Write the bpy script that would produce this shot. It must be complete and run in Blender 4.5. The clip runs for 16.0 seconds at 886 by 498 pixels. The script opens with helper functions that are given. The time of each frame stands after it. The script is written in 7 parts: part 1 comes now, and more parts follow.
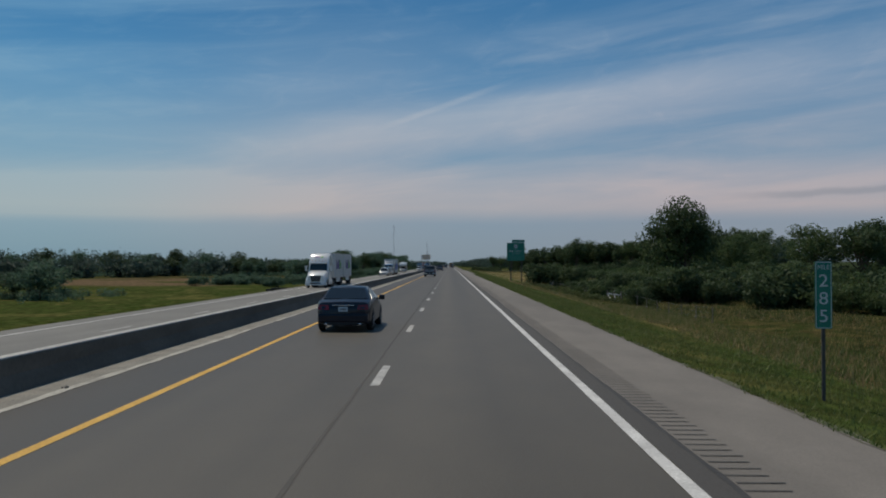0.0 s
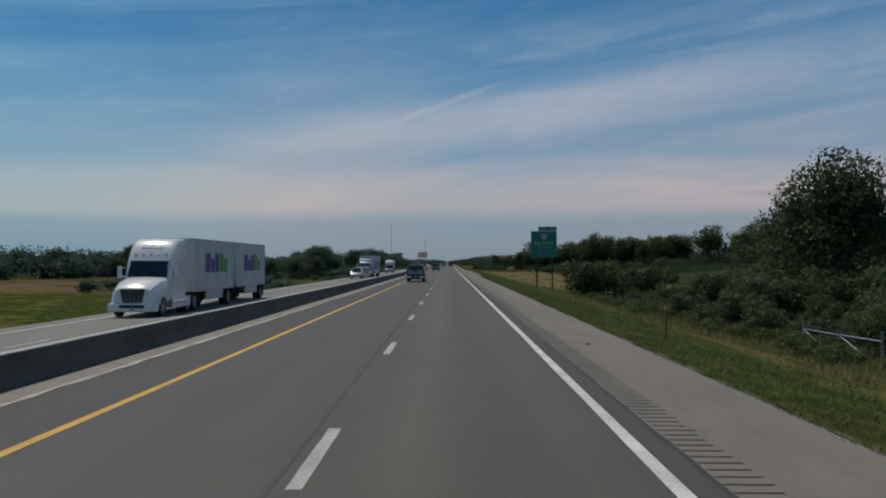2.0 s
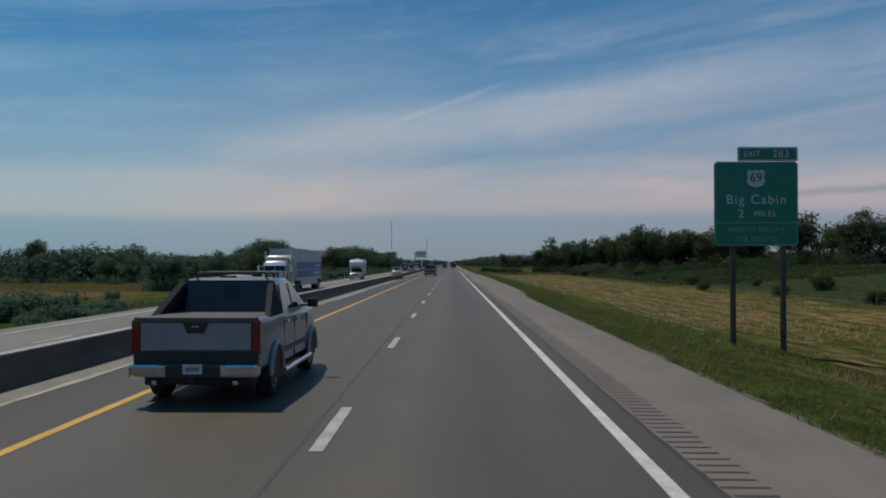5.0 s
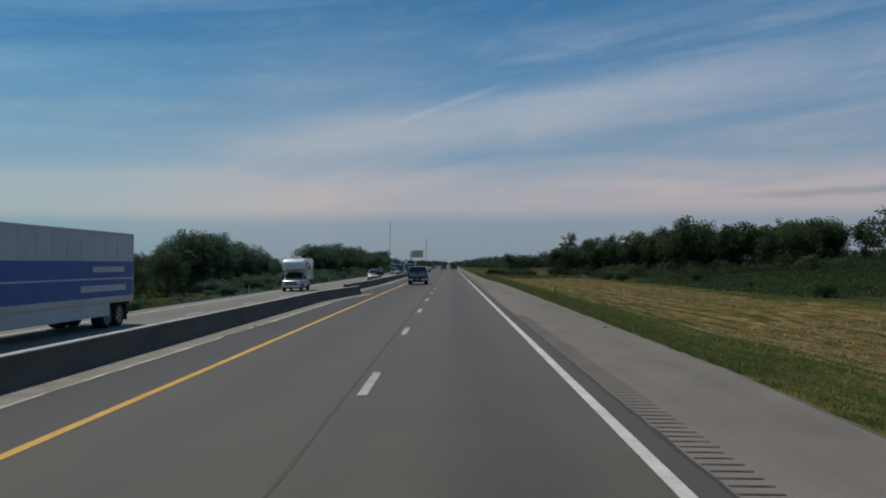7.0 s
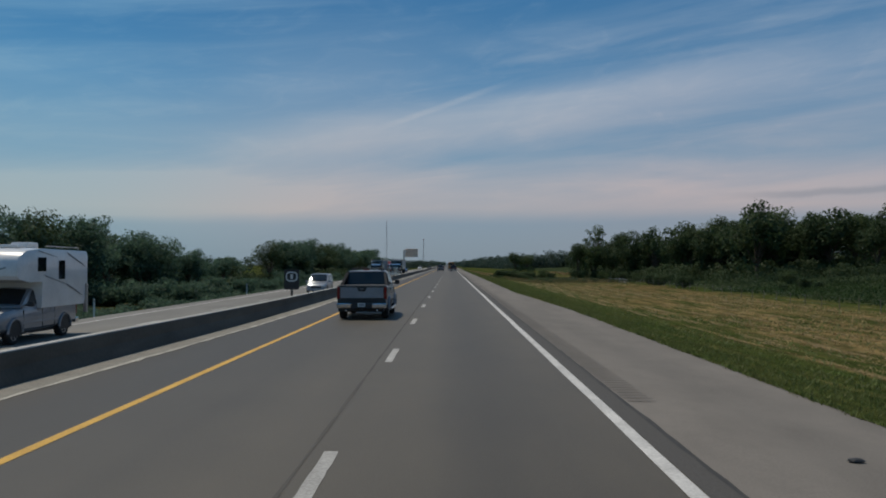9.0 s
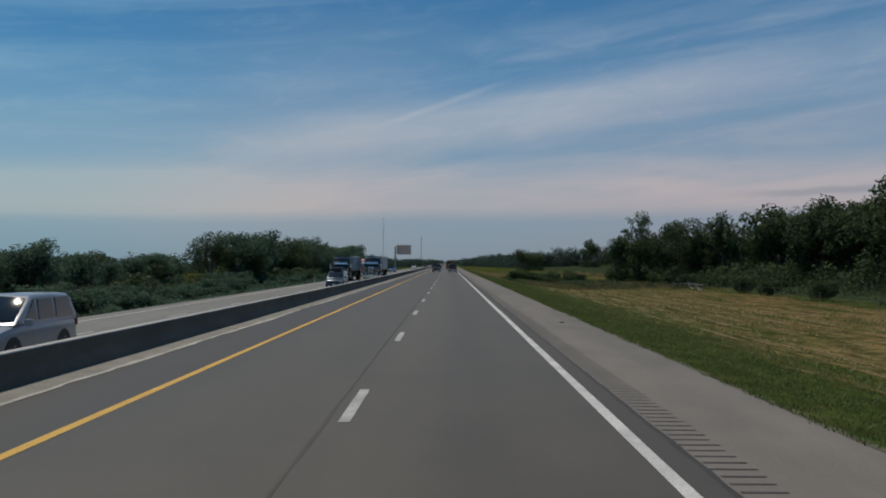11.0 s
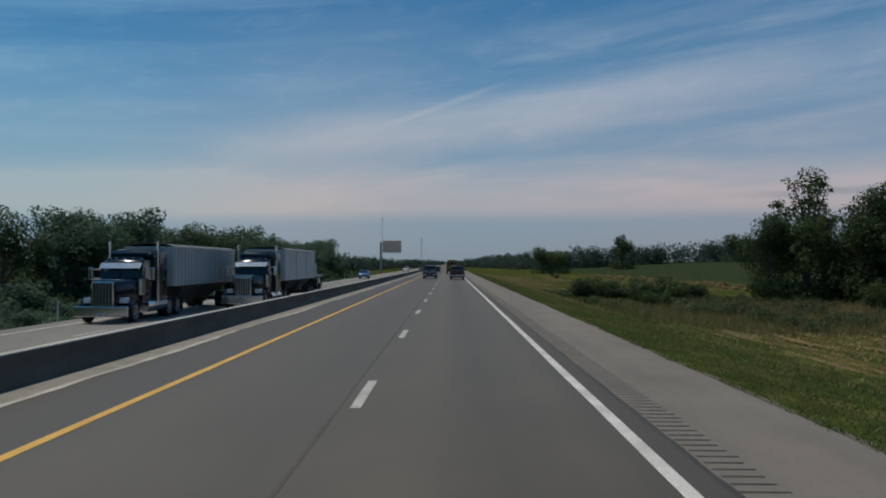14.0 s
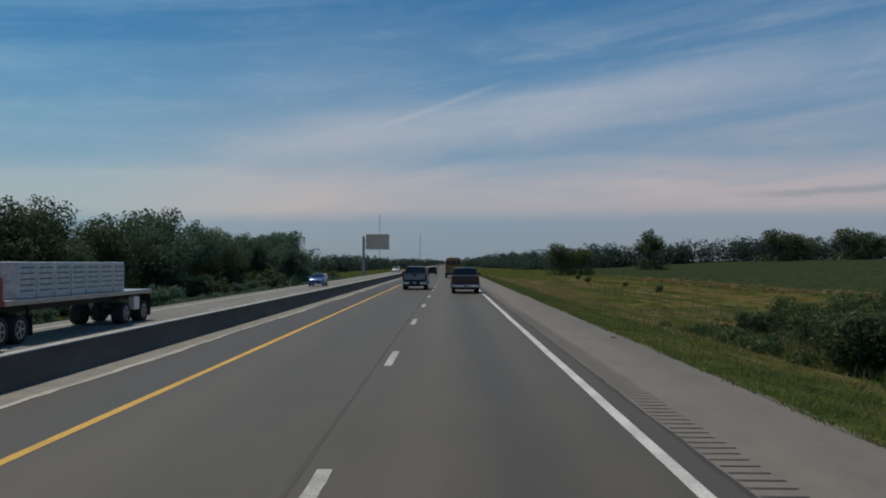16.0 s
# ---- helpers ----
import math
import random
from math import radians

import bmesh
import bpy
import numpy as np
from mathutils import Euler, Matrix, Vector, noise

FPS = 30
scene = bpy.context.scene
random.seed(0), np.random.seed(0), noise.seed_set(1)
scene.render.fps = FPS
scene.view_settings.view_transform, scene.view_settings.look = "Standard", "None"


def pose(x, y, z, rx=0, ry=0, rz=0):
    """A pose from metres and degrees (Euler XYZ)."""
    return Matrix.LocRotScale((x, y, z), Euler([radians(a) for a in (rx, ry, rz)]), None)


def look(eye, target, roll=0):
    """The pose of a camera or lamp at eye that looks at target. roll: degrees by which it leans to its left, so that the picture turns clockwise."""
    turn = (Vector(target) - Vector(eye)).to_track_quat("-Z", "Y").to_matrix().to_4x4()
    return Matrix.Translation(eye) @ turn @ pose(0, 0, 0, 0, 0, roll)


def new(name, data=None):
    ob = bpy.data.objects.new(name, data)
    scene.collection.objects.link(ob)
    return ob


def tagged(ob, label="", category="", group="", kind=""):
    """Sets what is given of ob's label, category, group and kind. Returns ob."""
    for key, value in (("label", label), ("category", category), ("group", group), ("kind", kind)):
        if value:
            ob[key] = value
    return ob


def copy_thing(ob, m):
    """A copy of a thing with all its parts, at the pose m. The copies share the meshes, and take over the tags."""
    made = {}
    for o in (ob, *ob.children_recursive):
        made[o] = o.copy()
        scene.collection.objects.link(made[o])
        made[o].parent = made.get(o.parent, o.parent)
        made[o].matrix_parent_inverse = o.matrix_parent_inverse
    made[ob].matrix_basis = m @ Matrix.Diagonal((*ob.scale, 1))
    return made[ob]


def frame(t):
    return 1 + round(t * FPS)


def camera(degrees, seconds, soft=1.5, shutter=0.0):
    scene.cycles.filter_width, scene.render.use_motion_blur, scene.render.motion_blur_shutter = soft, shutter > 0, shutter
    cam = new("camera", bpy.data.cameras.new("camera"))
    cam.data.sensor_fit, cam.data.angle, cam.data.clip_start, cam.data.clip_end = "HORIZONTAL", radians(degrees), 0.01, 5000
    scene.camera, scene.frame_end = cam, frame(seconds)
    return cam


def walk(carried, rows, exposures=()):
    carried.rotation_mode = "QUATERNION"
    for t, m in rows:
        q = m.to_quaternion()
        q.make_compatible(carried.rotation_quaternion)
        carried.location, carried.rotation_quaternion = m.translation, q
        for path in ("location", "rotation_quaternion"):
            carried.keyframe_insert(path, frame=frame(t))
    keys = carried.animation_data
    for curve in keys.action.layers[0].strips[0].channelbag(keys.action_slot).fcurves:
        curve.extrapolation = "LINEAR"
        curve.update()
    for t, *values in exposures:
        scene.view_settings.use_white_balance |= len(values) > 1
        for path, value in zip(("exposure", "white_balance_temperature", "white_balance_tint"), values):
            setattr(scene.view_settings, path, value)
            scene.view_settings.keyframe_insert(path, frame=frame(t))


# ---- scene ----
cam = camera(54.9, 16.0, soft=1.9)
EYE = 2.2

# seconds, sideways, along the road, tilt, turn
PATH = [
    (0.0, -0.07, 0.0, 1.024, 0.493), (0.5, -0.06, 13.7, 0.986, 0.428), (1.0, -0.03, 27.7, 1.024, 0.363),
    (1.5, 0.02, 42.1, 0.986, 0.336), (2.0, 0.07, 55.95, 0.911, 0.422), (2.5, 0.09, 69.95, 0.986, 0.433),
    (3.0, 0.13, 83.95, 0.949, 0.481), (3.5, 0.155, 97.75, 0.986, 0.568), (4.0, 0.165, 111.7, 0.949, 0.541),
    (4.5, 0.16, 125.65, 0.911, 0.513), (5.0, 0.15, 139.6, 0.949, 0.58), (6.2, 0.1, 173.6, 0.96, 0.58),
    (7.5, 0.02, 210.3, 1.024, 0.577), (8.0, -0.03, 224.3, 0.949, 0.55), (8.5, -0.035, 238.3, 0.911, 0.485),
    (9.0, -0.055, 252.3, 1.024, 0.458), (10.2, -0.02, 286.0, 0.98, 0.39), (11.5, 0.015, 322.5, 0.911, 0.321),
    (12.0, 0.03, 336.5, 0.986, 0.294), (12.5, 0.045, 350.4, 0.986, 0.343), (13.0, 0.055, 364.2, 1.062, 0.315),
    (13.5, 0.03, 378.3, 1.062, 0.364), (14.0, 0, 392.6, 0.986, 0.451), (14.5, -0.03, 406.6, 0.986, 0.461),
    (15.0, -0.09, 420.6, 0.835, 0.396), (15.5, -0.11, 434.5, 0.949, 0.407), (16.0, -0.12, 448.3, 0.949, 0.417),
]
walk(cam, [(t, pose(x, y, EYE, 90 + tilt, 0, turn)) for t, x, y, tilt, turn in PATH], exposures=[(0.0, 0.0), (16.0, 0.0)])

# ---- daylight: high sun ahead and to the left, thin cirrus ----
SUN_FROM = Vector((-0.42, 0.45, 1.2)).normalized()
sun = new("sun", bpy.data.lights.new("sun", "SUN"))
sun.data.energy, sun.data.angle, sun.data.color = 2.85, radians(0.6), (1.0, 0.895, 0.735)
sun.matrix_world = look(SUN_FROM * 60, (0, 0, 0))

world = bpy.data.worlds.new("world")
scene.world = world
world.use_nodes = True
wn, wl = world.node_tree.nodes, world.node_tree.links
wn.clear()


def wnode(kind, **inputs):
    n = wn.new(kind)
    for k, v in inputs.items():
        n.inputs[k.replace("_", " ")].default_value = v
    return n


def wmath(op, a, b=None, c=None):
    n = wn.new("ShaderNodeMath")
    n.operation = op
    for i, v in enumerate((a, b, c)):
        if v is None:
            continue
        if isinstance(v, (int, float)):
            n.inputs[i].default_value = v
        else:
            wl.new(v, n.inputs[i])
    return n.outputs[0]


def wramp(value, stops):
    n = wn.new("ShaderNodeValToRGB")
    wl.new(value, n.inputs[0])
    e = n.color_ramp.elements
    while len(e) < len(stops):
        e.new(0.5)
    for el, (p, c) in zip(e, stops):
        el.position, el.color = p, (*c, 1)
    return n.outputs[0]


def wmix(f, a, b, blend="MIX"):
    n = wn.new("ShaderNodeMix")
    n.data_type, n.blend_type = "RGBA", blend
    for s, v in ((n.inputs[0], f), (n.inputs[6], a), (n.inputs[7], b)):
        if isinstance(v, (int, float)):
            s.default_value = v
        elif isinstance(v, tuple):
            s.default_value = (*v, 1)
        else:
            wl.new(v, s)
    return n.outputs[2]


coord = wn.new("ShaderNodeTexCoord")
split = wn.new("ShaderNodeSeparateXYZ")
wl.new(coord.outputs["Generated"], split.inputs[0])
dx, dy, dz = split.outputs
sky = wn.new("ShaderNodeTexSky")
sky.sky_type, sky.sun_disc = "NISHITA", False
sky.sun_elevation, sky.sun_rotation = math.asin(SUN_FROM.z), math.atan2(SUN_FROM.x, SUN_FROM.y)
sky.air_density, sky.dust_density, sky.ozone_density = 1.0, 0.6, 2.0
# elevation as a tangent, and the way round as an angle
flat_len = wmath("SQRT", wmath("ADD", wmath("MULTIPLY", dx, dx), wmath("MULTIPLY", dy, dy)))
elev = wmath("DIVIDE", dz, wmath("MAXIMUM", flat_len, 0.001))
azim = wmath("ARCTAN2", dx, dy)
# clear sky: pale grey-blue low down, deeper blue above
tone = wramp(wmath("MULTIPLY", elev, 2.0), [(0.0, (0.20, 0.275, 0.35)), (0.10, (0.21, 0.29, 0.385)), (0.24, (0.17, 0.30, 0.435)), (0.42, (0.092, 0.243, 0.43)), (0.62, (0.030, 0.165, 0.365)), (1.0, (0.02, 0.11, 0.26))])
clear = wmix(0.82, wmix(1.0, sky.outputs[0], (0.055, 0.055, 0.055), "MULTIPLY"), tone)


def wnoise(u, v, scale, detail, rough, warp=0.0, seed=0.0):
    c = wn.new("ShaderNodeCombineXYZ")
    wl.new(u, c.inputs[0])
    wl.new(v, c.inputs[1])
    c.inputs[2].default_value = seed
    n = wnode("ShaderNodeTexNoise", Scale=scale, Detail=detail, Roughness=rough, Distortion=warp)
    wl.new(c.outputs[0], n.inputs["Vector"])
    return n.outputs[0]


def wsmooth(v, a, b):
    n = wn.new("ShaderNodeMapRange")
    n.interpolation_type = "SMOOTHSTEP"
    wl.new(v, n.inputs[0])
    n.inputs[1].default_value, n.inputs[2].default_value = a, b
    return n.outputs[0]


# cirrus: streaks that rise to the right, thicker in a band a few degrees over the horizon
tilted = wmath("SUBTRACT", elev, wmath("MULTIPLY", azim, 0.10))
soft_streak = wnoise(wmath("MULTIPLY", azim, 1.4), wmath("MULTIPLY", tilted, 9.0), 1.35, 6.0, 0.55, 0.9, 3.1)
fine_streak = wnoise(wmath("MULTIPLY", azim, 3.0), wmath("MULTIPLY", tilted, 26.0), 1.2, 8.0, 0.6, 0.7, 8.4)
blot = wnoise(azim, wmath("MULTIPLY", elev, 2.6), 2.6, 4.0, 0.55, 0.3, 1.7)
low_edge = wmath("ADD", elev, wmath("MULTIPLY", wmath("SUBTRACT", blot, 0.5), 0.02))
band = wmath("MULTIPLY", wsmooth(low_edge, 0.044, 0.066), wmath("SUBTRACT", 1.0, wsmooth(elev, 0.080, 0.130)))
rising = wmath("SUBTRACT", elev, wmath("ADD", 0.163, wmath("MULTIPLY", azim, 0.14)))
plume = wmath("MULTIPLY", wmath("SUBTRACT", 1.0, wsmooth(wmath("ABSOLUTE", rising), 0.004, 0.045)), wmath("MULTIPLY", wsmooth(azim, -0.34, -0.10), wmath("SUBTRACT", 1.0, wmath("MULTIPLY", wsmooth(azim, 0.08, 0.45), 0.6))))
cover = wmath("ADD", wmath("ADD", wmath("MULTIPLY", band, 0.62), wmath("MULTIPLY", wmath("MULTIPLY", wmath("SUBTRACT", 1.0, wsmooth(azim, -0.40, 0.05)), wmath("SUBTRACT", 1.0, wsmooth(elev, 0.10, 0.27))), 0.42)), wmath("MULTIPLY", plume, 0.66))
wisps = wmath("ADD", wmath("MULTIPLY", wsmooth(soft_streak, 0.42, 0.72), 0.42), wmath("ADD", wmath("MULTIPLY", wsmooth(fine_streak, 0.42, 0.80), 0.22), wmath("MULTIPLY", wsmooth(wnoise(wmath("MULTIPLY", azim, 9.0), wmath("MULTIPLY", tilted, 26.0), 1.1, 6.0, 0.65, 1.2, 5.5), 0.46, 0.8), 0.20)))
thin = wmath("MULTIPLY", wisps, wmath("MULTIPLY", wsmooth(elev, 0.03, 0.10), wmath("ADD", 0.48, wmath("MULTIPLY", wsmooth(blot, 0.35, 0.7), 0.35))))
trail_off = wmath("ABSOLUTE", wmath("SUBTRACT", elev, wmath("ADD", 0.1888, wmath("MULTIPLY", azim, 0.355))))
trail = wmath("MULTIPLY", wmath("SUBTRACT", 1.0, wsmooth(trail_off, 0.0008, 0.0055)), wmath("MULTIPLY", wsmooth(azim, -0.10, -0.03), wmath("SUBTRACT", 1.0, wsmooth(azim, 0.02, 0.09))))
thin = wmath("ADD", thin, wmath("MULTIPLY", trail, wmath("MULTIPLY", fine_streak, 0.4)))
veil = wmath("MULTIPLY", wmath("SUBTRACT", 1.0, wsmooth(wmath("ABSOLUTE", wmath("ADD", azim, 0.13)), 0.02, 0.20)), wmath("SUBTRACT", 1.0, wsmooth(wmath("ABSOLUTE", wmath("SUBTRACT", elev, 0.2)), 0.0, 0.14)))
thin = wmath("ADD", thin, wmath("MULTIPLY", veil, wmath("ADD", 0.04, wmath("MULTIPLY", soft_streak, 0.26))))
cloud = wmath("MINIMUM", wmath("ADD", wmath("MULTIPLY", cover, wmath("ADD", 0.45, wmath("MULTIPLY", soft_streak, 1.0))), thin), 0.92)
cloud_tone = wramp(wmath("MULTIPLY", elev, 2.0), [(0.0, (0.28, 0.31, 0.35)), (0.13, (0.48, 0.43, 0.425)), (0.24, (0.42, 0.43, 0.47)), (0.40, (0.41, 0.47, 0.54)), (0.7, (0.22, 0.385, 0.54))])
sky_mix = wmix(cloud, clear, cloud_tone)
# clearer, bluer air to the left; one flat grey cloud low on the right
sky_mix = wmix(wmath("SUBTRACT", 1.0, wsmooth(azim, -0.48, -0.08)), sky_mix, wmix(1.0, sky_mix, (0.77, 1.02, 1.07), "MULTIPLY"))
sky_mix = wmix(wsmooth(azim, 0.0, 0.3), sky_mix, wmix(1.0, sky_mix, (1.09, 1.0, 0.98), "MULTIPLY"))
flat_off = wmath("ABSOLUTE", wmath("SUBTRACT", elev, wmath("ADD", wmath("ADD", 0.0655, wmath("MULTIPLY", azim, 0.03)), wmath("MULTIPLY", wmath("SUBTRACT", wnoise(wmath("MULTIPLY", azim, 14.0), elev, 2.0, 4.0, 0.5, 0.0, 2.2), 0.5), 0.010))))
flat_cloud = wmath("MULTIPLY", wmath("SUBTRACT", 1.0, wsmooth(flat_off, 0.001, 0.006)), wsmooth(azim, 0.29, 0.40))
sky_mix = wmix(wmath("MULTIPLY", flat_cloud, 0.5), sky_mix, (0.22, 0.245, 0.29))
back = wnode("ShaderNodeBackground", Strength=1.0)
wl.new(sky_mix, back.inputs[0])
wout = wn.new("ShaderNodeOutputWorld")
wl.new(back.outputs[0], wout.inputs[0])

# ---- materials ----
def nodes_of(name):
    m = bpy.data.materials.new(name)
    m.use_nodes = True
    return m, m.node_tree.nodes, m.node_tree.links, m.node_tree.nodes["Principled BSDF"]


def shade(name, a, b=None, rough=0.6, metal=0.0, scale=4.0, fine=40.0, bump=0.0, coat=0.0, per=None, stretch=(1, 1, 1), grime=0.25, world_space=False):
    """Two colours mixed by noise at two scales, with fine relief. per: 'object' or 'island' varies the tone piece by piece."""
    m, n, l, p = nodes_of(name)
    b = b or tuple(c * 0.75 for c in a)
    where = n.new("ShaderNodeNewGeometry").outputs["Position"] if world_space else n.new("ShaderNodeTexCoord").outputs["Object"]
    mp = n.new("ShaderNodeMapping")
    mp.inputs["Scale"].default_value = stretch
    l.new(where, mp.inputs[0])
    big, small = n.new("ShaderNodeTexNoise"), n.new("ShaderNodeTexNoise")
    big.inputs["Scale"].default_value, big.inputs["Detail"].default_value = scale, 5
    small.inputs["Scale"].default_value, small.inputs["Detail"].default_value = fine, 3
    l.new(mp.outputs[0], big.inputs["Vector"])
    l.new(where, small.inputs["Vector"])
    ramp = n.new("ShaderNodeMapRange")
    ramp.inputs[1].default_value, ramp.inputs[2].default_value = 0.35, 0.65
    l.new(big.outputs[0], ramp.inputs[0])
    mix = n.new("ShaderNodeMix")
    mix.data_type = "RGBA"
    mix.inputs[6].default_value, mix.inputs[7].default_value = (*a, 1), (*b, 1)
    l.new(ramp.outputs[0], mix.inputs[0])
    speck = n.new("ShaderNodeMapRange")
    speck.inputs[1].default_value, speck.inputs[2].default_value = 0.3, 0.7
    speck.inputs[3].default_value, speck.inputs[4].default_value = 1 - grime, 1 + grime
    l.new(small.outputs[0], speck.inputs[0])
    last = speck.outputs[0]
    if per:
        r = n.new("ShaderNodeObjectInfo").outputs["Random"] if per == "object" else n.new("ShaderNodeNewGeometry").outputs["Random Per Island"]
        v = n.new("ShaderNodeMapRange")
        v.inputs[3].default_value, v.inputs[4].default_value = 0.75, 1.25
        l.new(r, v.inputs[0])
        mul = n.new("ShaderNodeMath")
        mul.operation = "MULTIPLY"
        l.new(last, mul.inputs[0])
        l.new(v.outputs[0], mul.inputs[1])
        last = mul.outputs[0]
    tint = n.new("ShaderNodeVectorMath")
    tint.operation = "SCALE"
    l.new(mix.outputs[2], tint.inputs[0])
    l.new(last, tint.inputs["Scale"])
    l.new(tint.outputs[0], p.inputs["Base Color"])
    p.inputs["Roughness"].default_value, p.inputs["Metallic"].default_value = rough, metal
    p.inputs["Coat Weight"].default_value = coat
    p.inputs["Coat Roughness"].default_value = 0.06
    if bump:
        bn = n.new("ShaderNodeBump")
        bn.inputs["Strength"].default_value, bn.inputs["Distance"].default_value = bump, 0.02
        l.new(small.outputs[0], bn.inputs["Height"])
        l.new(bn.outputs[0], p.inputs["Normal"])
    return m


def leafy(name, a, b, thin=0.42, grime=0.3):
    m = shade(name, a, b, rough=0.55, scale=0.5, fine=6.0, per="island", grime=grime)
    n, l = m.node_tree.nodes, m.node_tree.links
    p = n["Principled BSDF"]
    thru = n.new("ShaderNodeBsdfTranslucent")
    src = p.inputs["Base Color"].links[0].from_socket
    l.new(src, thru.inputs[0])
    ms = n.new("ShaderNodeMixShader")
    ms.inputs[0].default_value = thin
    l.new(p.outputs[0], ms.inputs[1])
    l.new(thru.outputs[0], ms.inputs[2])
    l.new(ms.outputs[0], n["Material Output"].inputs[0])
    p.inputs["Specular IOR Level"].default_value = 0.12
    return m


M_ASPHALT = shade("asphalt_lane", (0.086, 0.071, 0.048), (0.060, 0.050, 0.0345), rough=0.85, scale=0.5, fine=45, bump=0.15, stretch=(1.0, 0.012, 1), grime=0.30, world_space=True)
M_SHOULDER = shade("shoulder_pavement", (0.175, 0.157, 0.136), (0.140, 0.127, 0.111), rough=0.9, scale=0.5, fine=38, bump=0.25, stretch=(1, 0.06, 1), grime=0.12, world_space=True)
M_OPPOSITE = shade("opposite_pavement", (0.185, 0.177, 0.160), (0.152, 0.146, 0.132), rough=0.88, scale=0.4, fine=30, bump=0.2, stretch=(1, 0.15, 1), grime=0.1, world_space=True)
# dark joint at the shoulder, its colour deepened for the shadow along it
M_DARKEDGE = shade("dark_seal", (0.034, 0.032, 0.030), (0.026, 0.025, 0.024), rough=0.8, scale=2, fine=30, bump=0.2, world_space=True)
M_WHITELINE = shade("white_road_paint", (0.58, 0.57, 0.54), (0.42, 0.41, 0.39), rough=0.7, scale=1.2, fine=25, grime=0.2, world_space=True)
M_YELLOWLINE = shade("yellow_road_paint", (0.62, 0.36, 0.05), (0.50, 0.28, 0.035), rough=0.7, scale=1.0, fine=25, grime=0.18, world_space=True)
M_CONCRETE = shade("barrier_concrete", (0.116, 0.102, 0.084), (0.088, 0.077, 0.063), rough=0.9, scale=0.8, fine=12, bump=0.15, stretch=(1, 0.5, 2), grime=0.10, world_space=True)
M_SAND = shade("drifted_sand", (0.235, 0.222, 0.190), (0.180, 0.170, 0.146), rough=0.95, scale=1.5, fine=22, bump=0.4, world_space=True)
M_SOIL = shade("dry_soil", (0.118, 0.102, 0.062), (0.066, 0.076, 0.030), rough=0.95, scale=1.4, fine=24, bump=0.5, grime=0.35, world_space=True)
M_LEAF = leafy("leaf_green", (0.068, 0.100, 0.044), (0.050, 0.076, 0.034))
# leaves left of the road: windscreen glare put in as paler, bluer green
M_LEAF_VEIL_LIGHT = leafy("leaf_light_green", (0.092, 0.152, 0.100), (0.070, 0.124, 0.080), 0.55)
M_LEAF_VEIL_MID = leafy("leaf_mid_green", (0.086, 0.144, 0.094), (0.066, 0.116, 0.074), 0.55)
M_LEAF_EAST = leafy("leaf_fresh_green", (0.088, 0.126, 0.048), (0.064, 0.096, 0.038))
# aerial haze is mixed into this leaf colour as extra blue
M_LEAF_FAR_HAZED = leafy("leaf_far", (0.060, 0.092, 0.072), (0.052, 0.082, 0.064), 0.5, 0.1)
M_BARK = shade("bark", (0.11, 0.085, 0.06), (0.07, 0.055, 0.04), rough=0.95, scale=3, fine=20, bump=0.6, stretch=(1, 1, 0.3))
M_SANDEDGE = shade("pale_sand_edge", (0.44, 0.42, 0.365), (0.27, 0.258, 0.225), rough=0.95, scale=0.9, fine=16, bump=0.4, world_space=True)
# pale top: the sun on the barrier's upper face is put into this colour
M_CAP_SUNLIT = shade("worn_barrier_top", (0.42, 0.41, 0.38), (0.33, 0.32, 0.30), rough=0.9, scale=0.8, fine=14, bump=0.3, world_space=True)
M_DASH = shade("worn_dash_paint", (0.42, 0.41, 0.385), (0.29, 0.283, 0.265), rough=0.75, scale=1.6, fine=25, grime=0.25, world_space=True)
M_OLDASPHALT = shade("dark_edge_asphalt", (0.062, 0.057, 0.051), (0.048, 0.044, 0.039), rough=0.85, scale=0.6, fine=30, bump=0.3, stretch=(1, 0.05, 1), grime=0.2, world_space=True)
M_SEAM = shade("sealed_joint", (0.062, 0.056, 0.047), (0.048, 0.043, 0.036), rough=0.8, scale=0.6, fine=20, world_space=True)
M_GROOVE = shade("rumble_groove", (0.050, 0.047, 0.043), (0.072, 0.067, 0.061), rough=0.9, scale=1.0, fine=20, world_space=True)
M_GRASS = leafy("grass_blades", (0.100, 0.142, 0.038), (0.142, 0.155, 0.052))
M_WEED = leafy("weed_leaves", (0.085, 0.115, 0.036), (0.068, 0.080, 0.028))
M_STRAW = leafy("dry_grass", (0.36, 0.270, 0.130), (0.24, 0.18, 0.085))
M_CROP = leafy("crop_leaves", (0.05, 0.085, 0.028), (0.036, 0.064, 0.021))
M_STEEL = shade("galvanised_steel", (0.36, 0.37, 0.38), (0.28, 0.29, 0.3), rough=0.5, metal=0.7, scale=3, fine=30)
M_SIGNGREEN = shade("green_sign_sheeting", (0.006, 0.190, 0.125), (0.005, 0.165, 0.110), rough=0.45, scale=1.5, fine=60, grime=0.08)
M_SIGNWHITE = shade("white_sign_sheeting", (0.58, 0.60, 0.58), (0.50, 0.52, 0.50), rough=0.5, scale=3, fine=60, grime=0.06)
M_SIGNPALE = shade("faded_sign_sheeting", (0.22, 0.40, 0.34), (0.17, 0.33, 0.28), rough=0.5, scale=3, fine=60, grime=0.06)
M_BLACK = shade("black_plastic", (0.015, 0.015, 0.016), (0.022, 0.022, 0.022), rough=0.55, scale=5)
M_DARKPOST = shade("dark_sign_post", (0.085, 0.078, 0.07), (0.055, 0.05, 0.046), rough=0.7, metal=0.2, scale=3, fine=30)
